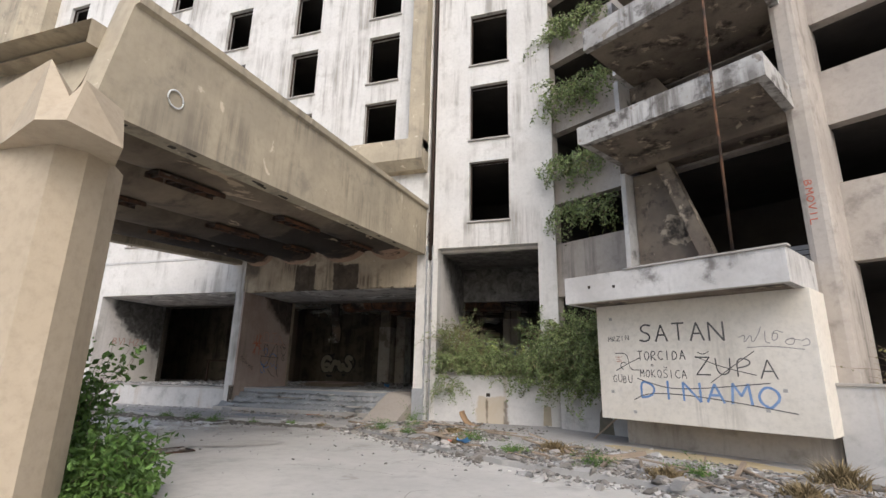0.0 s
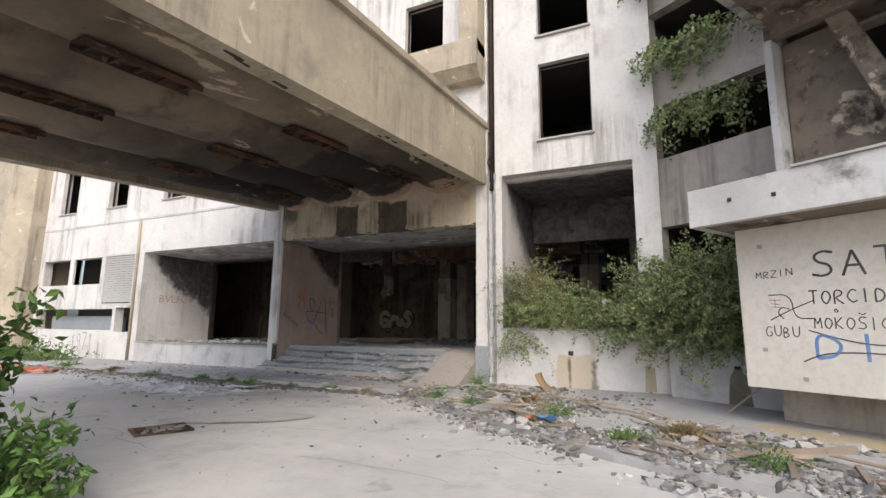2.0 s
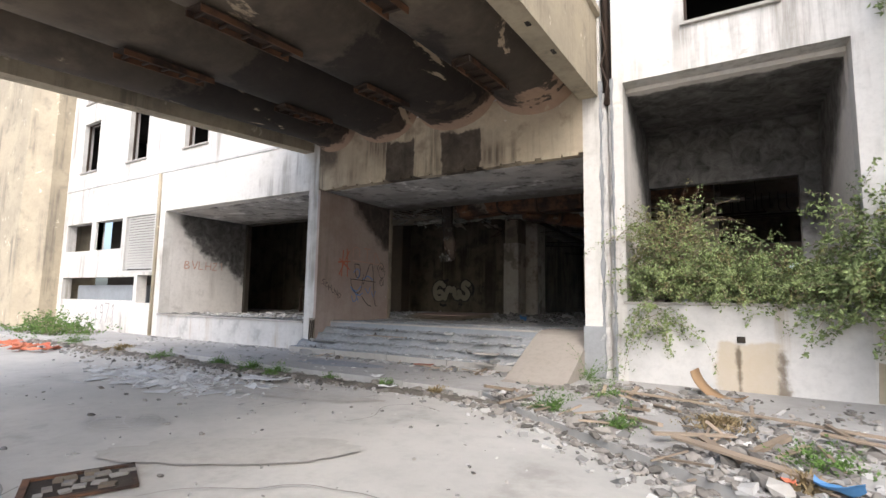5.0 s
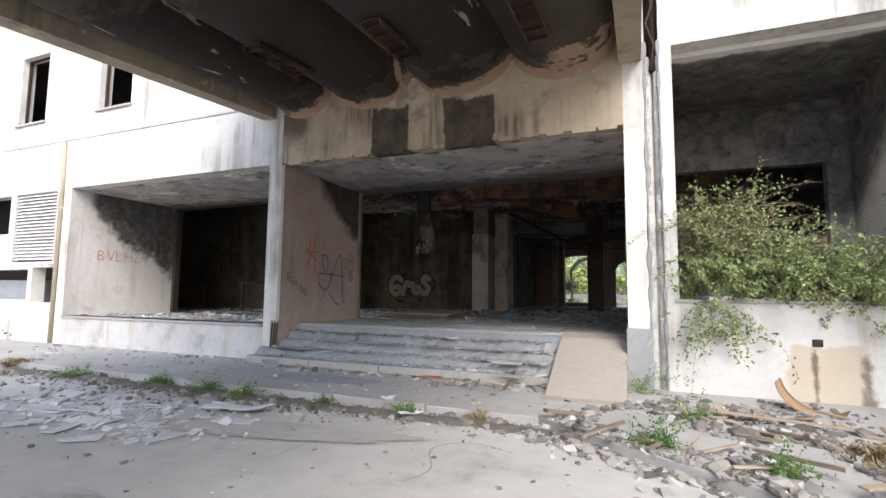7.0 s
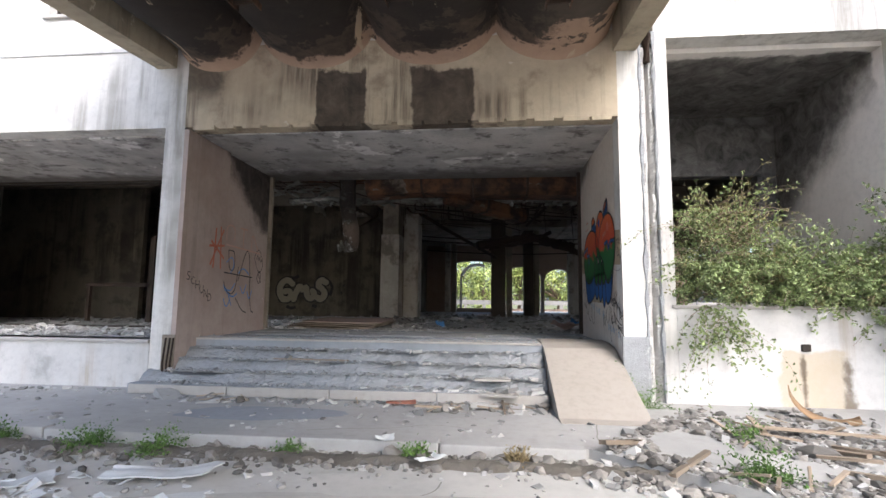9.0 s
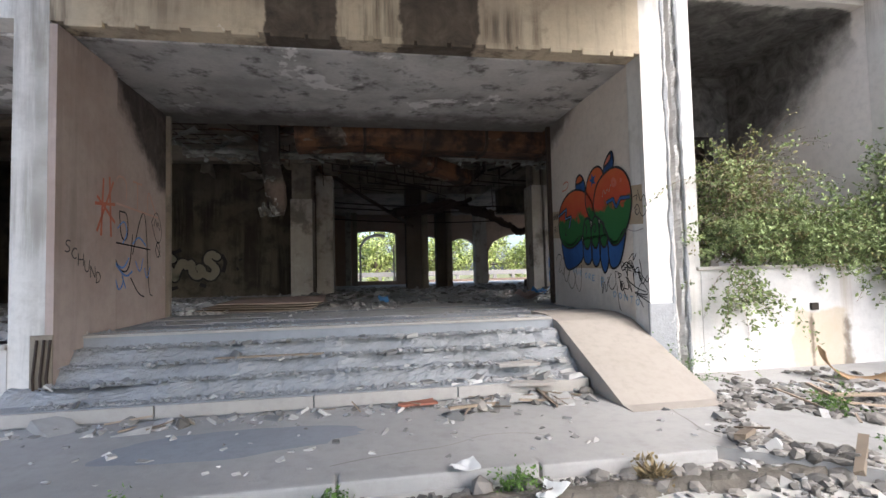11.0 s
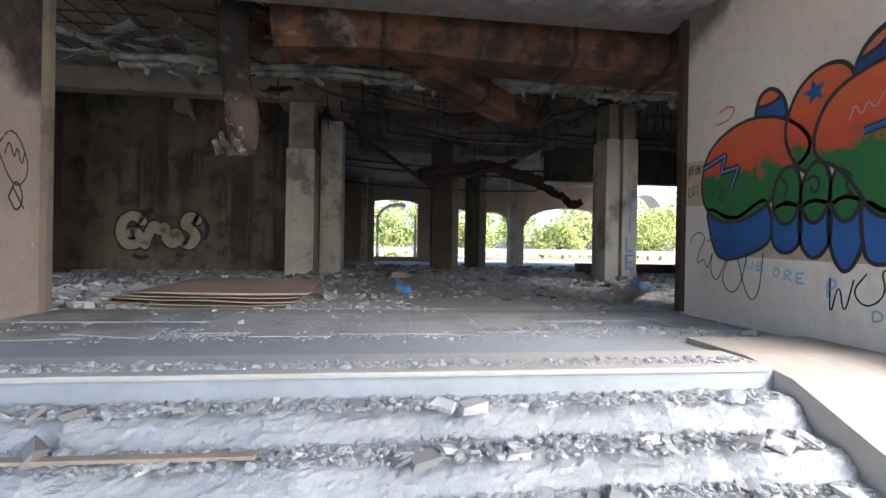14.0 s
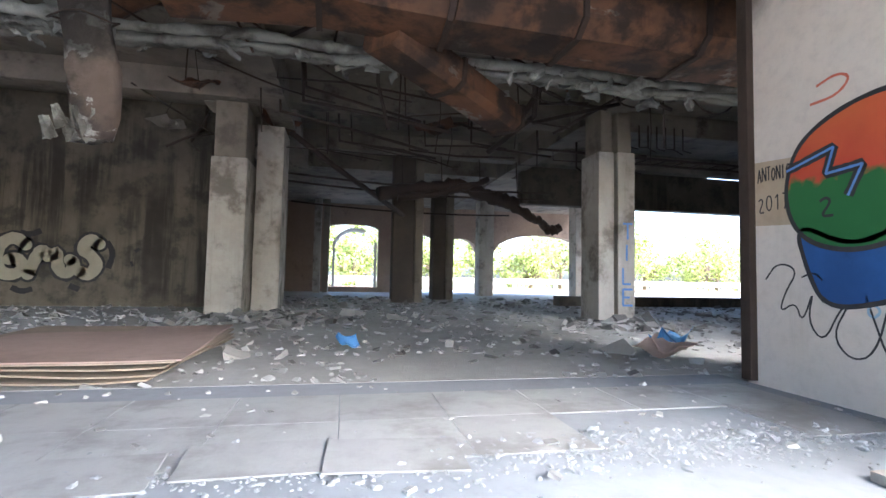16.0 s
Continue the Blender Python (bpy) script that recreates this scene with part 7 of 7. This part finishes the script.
for k, zz in enumerate((4.55, 3.7)):
    tube("wire_band", [(-11.5 + 0.27 * math.cos(t_), 19.45 + 0.13 * math.sin(t_), zz + 0.03 * math.sin(3 * t_)) for t_ in np.linspace(0, 6.3, 14)], 0.01, DARKMETAL, hang, 5)
for k in range(6):
    fr = sheet("torn_flap", 0, 0, 0, 0.2, 0.09, 0, INSUL, "", "", 400 + k, 0.06, 0.012)
    for key in list(fr.keys()):
        del fr[key]
    fr.parent = hang
    fr.matrix_world = pose(-11.66 + 0.06 * k, 19.36 + 0.02 * (k % 3), 2.72 + 0.1 * (k % 2), 80, 70 + 12 * math.sin(k * 3), 10 * k)
# rods, poles, cables and bent bars under the ceiling
def rod(pts, r_, m, label, cat="rod"):
    return tagged(tube(cat.replace(" ", "_"), pts, r_, m, None, 6), label, cat)


rod([(-10.9, 26.0, 5.0), (-9.6, 27.2, 4.3), (-7.6, 29.0, 3.35)], 0.07, DARKMETAL, "dark steel pole slanting down from the ceiling", "steel pole")
rod([(-13.3, 24.8, 5.1), (-11.88, 25.05, 4.3), (-12.3, 24.9, 4.15), (-12.1, 24.95, 3.9)], 0.02, DARKMETAL, "bent reinforcing bar at the column", "bent bar")
rod([(-6.5, 21.6, 5.0), (-6.2, 22.4, 4.3), (-6.7, 23.4, 3.9)], 0.05, DARKMETAL, "dark rusted hanger sagging from the ceiling", "hanger")
rod([(-6.0, 21.6, 5.1), (-6.5, 22.6, 4.1)], 0.05, DARKMETAL, "dark rusted hanger sagging from the ceiling", "hanger")
for y, z in ((27.6, 4.05), (27.9, 3.9), (31.0, 3.8)):
    rod(sag((-11, y, z + 0.1), (-3.5, y + 0.3, z), 0.12), 0.03, DARKMETAL, "dark conduit running across the hall", "conduit")
for k in range(10):
    x = -11.5 + k * 0.95 + 0.3 * math.sin(k * 5)
    y = 22 + 4.5 * ((k * 0.39) % 1)
    rod([(x, y, 5.5), (x + 0.03, y, 4.9), (x + 0.08 * math.sin(k), y + 0.05, 4.25 - 0.3 * ((k * 0.61) % 1))], 0.012, DARKMETAL, "thin wire hanging from the hall ceiling", "hanging wire")
for k in range(6):
    rod(sag((-13 + 1.6 * k, 19.2 + 0.3 * k, 4.9), (-9.5 + 1.3 * k, 23.5 - 0.4 * k, 4.6), 0.35 + 0.05 * k, 10), 0.014, DARKMETAL, "loose cable looping under the ceiling", "loose cable")
gh = np.random.default_rng(58)
for k in range(16):
    x, y = gh.uniform(-12.5, -3.6), gh.uniform(21.3, 27)
    z0 = gh.uniform(4.3, 5.0)
    a_ = gh.uniform(-0.6, 0.6)
    rod([(x, y, 5.52), (x + 0.05, y, z0), (x + 1.2, y + a_, z0 - 0.15 * gh.random()), (x + 2.2 + gh.random(), y + 1.6 * a_, z0 - 0.5 * gh.random())], gh.uniform(0.012, 0.035), DARKMETAL, "rusted conduit sagging under the burnt ceiling", "conduit")
for k in range(7):
    x, y = -10.4 + 1.05 * k, 20.15 + 0.2 * math.sin(k * 2)
    rod([(x, y, 5.3), (x + 0.02, y, 4.75), (x - 0.1, y + 0.3, 4.35), (x + 0.25 * math.sin(k * 4), y + 0.7, 4.2)], 0.018, RUST, "bent rusty hanger rod beside the duct", "hanger")
tray = tagged(empty("cable_tray"), "rusted ladder cable tray under the ceiling", "cable tray")
for y in (24.6, 25.1):
    tube("side_rail", [(-3.6, y, 4.35), (3.5, y, 4.3)], 0.03, DARKMETAL, tray, 6)
for k in range(14):
    tube("rung", [(-3.5 + 0.5 * k, 24.6, 4.35), (-3.5 + 0.5 * k, 25.1, 4.35)], 0.018, DARKMETAL, tray, 6)
for k in range(8):
    tube("bent_bar", [(-3.4 + 0.22 * k, 24.3, 5.0), (-3.4 + 0.22 * k, 24.3, 4.5), (-3.35 + 0.22 * k, 24.1, 4.35 + 0.05 * (k % 3))], 0.016, DARKMETAL, tray, 6)
grid = tagged(empty("exposed_mesh"), "exposed steel mesh under the broken ceiling", "steel mesh")
for k in range(9):
    tube("bar", [(-16 + 0.35 * k, 19.5, 4.75), (-16 + 0.35 * k, 22.0, 4.85)], 0.012, DARKMETAL, grid, 5)
for k in range(7):
    tube("bar", [(-16.2, 19.6 + 0.4 * k, 4.77), (-13.0, 19.6 + 0.4 * k, 4.8)], 0.012, DARKMETAL, grid, 5)
lath = tagged(empty("broken_ceiling_panels"), "broken pale ceiling panels hanging in rows", "ceiling panels")
for k in range(26):
    x = -16.2 + (k % 9) * 0.46
    y = 20.6 + (k // 9) * 0.5
    s_ = sheet("panel_scrap", 0, 0, 0, 0.42, 0.2, 0, INSUL, "", "", 300 + k, 0.06, 0.02)
    for key in list(s_.keys()):
        del s_[key]
    s_.parent = lath
    s_.matrix_world = pose(x, y, 4.55 + 0.1 * math.sin(k * 2.3), 20 * math.sin(k), 25 * math.sin(k * 1.7), 8 * math.sin(k * 3))
frame_r = structure(box("opening_frame", -5.97, -5.9, HY - 0.12, HY - 0.02, PL, 4.3, DARKMETAL, None, 0.006), "dark steel strip at the hall opening edge", "frame")
structure(box("opening_frame", -13.05, -12.98, HY - 0.1, HY, PL, 4.3, COLUMN_TOP, None, 0.006), "pale steel strip at the hall opening edge", "frame")
shelf = tagged(empty("burnt_counter"), "burnt counter frame behind the podium opening", "counter")
box("rail", -19.5, -17.5, 20.5, 20.6, 1.75, 1.85, DARKMETAL, shelf)
box("post", -19.45, -19.37, 20.5, 20.6, PL - 0.01, 1.75, DARKMETAL, shelf)
box("post", -17.6, -17.45, 20.5, 20.6, PL - 0.01, 3.2, DARKMETAL, shelf)

# ---- terrace and trees beyond the hall ----
structure(box("terrace", -30, 40, 38.5, 52, 0.0, 0.68, surf("terrace_paving", (0.42, 0.39, 0.34), (0.36, 0.33, 0.28), (0.25, 0.22, 0.17), 0.55, 0.5)), "bright terrace paving behind the building", "terrace")
structure(box("terrace_side", 3.9, 40, 29.2, 38.5, 0.0, 0.70, ROAD), "bright terrace paving beside the hall", "terrace")
structure(box("garden", -60, 80, 52, 140, -0.05, 0.4, surf("dry_lawn", (0.20, 0.21, 0.08), (0.26, 0.23, 0.11), (0.12, 0.13, 0.05))), "dry green lawn behind the terrace", "lawn")
par = structure(empty("terrace_parapet"), "low pale terrace parapet with posts", "parapet")
box("rail", -25, 35, 46.0, 46.25, 1.15, 1.5, NOSING, par, 0.02)
box("base", -25, 35, 46.02, 46.23, 0.68, 0.85, ARCHW, par)
for k in range(40):
    box("post", -25 + 1.5 * k, -24.75 + 1.5 * k, 46.03, 46.22, 0.85, 1.15, NOSING, par)


def tree(x, y, h, r_, seed, m):
    e = tagged(empty("tree"), "leafy yellow-green tree behind the terrace", "tree", "trees behind the terrace")
    g = np.random.default_rng(seed)
    tube("trunk", [(x, y, 0.3), (x + 0.1, y, h * 0.3), (x + 0.2 * g.normal(), y, h * 0.6)], [0.22, 0.16, 0.08], TWIG, e, 8)
    trunk = e.children[0]
    lv, lf = [], []
    for _ in range(26):
        c = np.array([x, y, h * 0.58]) + g.normal(size=3) * np.array([r_ * 0.5, r_ * 0.5, h * 0.2])
        tube("limb", [(x, y, h * 0.3), tuple((np.array([x, y, h * 0.3]) + c) / 2 + g.normal(size=3) * 0.2), tuple(c)], [0.07, 0.04, 0.015], TWIG, trunk, 5)
        cr_ = r_ * g.uniform(0.22, 0.42)
        for _k in range(120):
            d = g.normal(size=3)
            d /= np.linalg.norm(d)
            p = c + d * cr_ * g.uniform(0.55, 1.1)
            u = g.normal(size=3)
            u /= np.linalg.norm(u)
            w = np.cross(u, d)
            w /= np.linalg.norm(w) + 1e-6
            s = g.uniform(0.09, 0.2)
            b = len(lv)
            lv.extend([p - u * s, p + w * s * 0.5, p + u * s, p - w * s * 0.5])
            lf.append((b, b + 1, b + 2, b + 3))
    tagged(mesh("crown", lv, lf, m, e), kind="stuff")


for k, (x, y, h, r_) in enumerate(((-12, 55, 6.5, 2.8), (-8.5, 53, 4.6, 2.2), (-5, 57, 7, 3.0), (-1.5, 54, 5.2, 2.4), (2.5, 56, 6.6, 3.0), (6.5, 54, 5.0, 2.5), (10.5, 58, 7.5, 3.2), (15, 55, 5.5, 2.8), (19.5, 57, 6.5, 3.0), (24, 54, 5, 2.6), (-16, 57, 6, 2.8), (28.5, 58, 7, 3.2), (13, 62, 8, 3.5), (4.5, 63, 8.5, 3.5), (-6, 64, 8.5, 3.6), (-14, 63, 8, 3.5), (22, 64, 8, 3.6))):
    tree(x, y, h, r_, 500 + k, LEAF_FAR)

# ---- more clutter under the hall ceiling ----
gc = np.random.default_rng(91)
for k in range(16):
    a = (gc.uniform(-16, -3), gc.uniform(19, 27), gc.uniform(4.5, 5.2))
    b = (a[0] + gc.uniform(-1.8, 1.8), a[1] + gc.uniform(-1.5, 1.5), a[2] - gc.uniform(0.0, 0.7))
    rod([(a[0], a[1], 5.5), a, b], 0.02 + 0.02 * gc.random(), DARKMETAL, "dark bent steel hanger below the ceiling", "ceiling hanger")
for k in range(5):
    y = 19.15 + 0.35 * k
    rod(sag((-13.0, y, 4.75 + 0.1 * (k % 2)), (-3.5, y + 0.2, 4.7), 0.1, 8), 0.022, RUST, "rusted conduit along the hall ceiling", "conduit")
for k in range(9):
    e = tagged(empty("ceiling_flap"), "scorched ceiling sheet sagging from the slab", "ceiling sheet", "sagging ceiling sheets")
    x, y = gc.uniform(-15, -4.5), gc.uniform(20.5, 27)
    o = sheet("sheet_metal", 0, 0, 0, gc.uniform(0.8, 1.6), gc.uniform(0.4, 0.8), 0, RUST if k % 2 else HALL_CEIL, "", "", 700 + k, 0.3, 0.012)
    for key in list(o.keys()):
        del o[key]
    o.parent = e
    e.matrix_world = pose(x, y, 4.85, gc.uniform(-25, 25), gc.uniform(-25, 25), gc.uniform(0, 360))
    tube("hanger_wire", [(0, 0, 0.0), (0, 0, 0.9)], 0.008, DARKMETAL, e, 5)
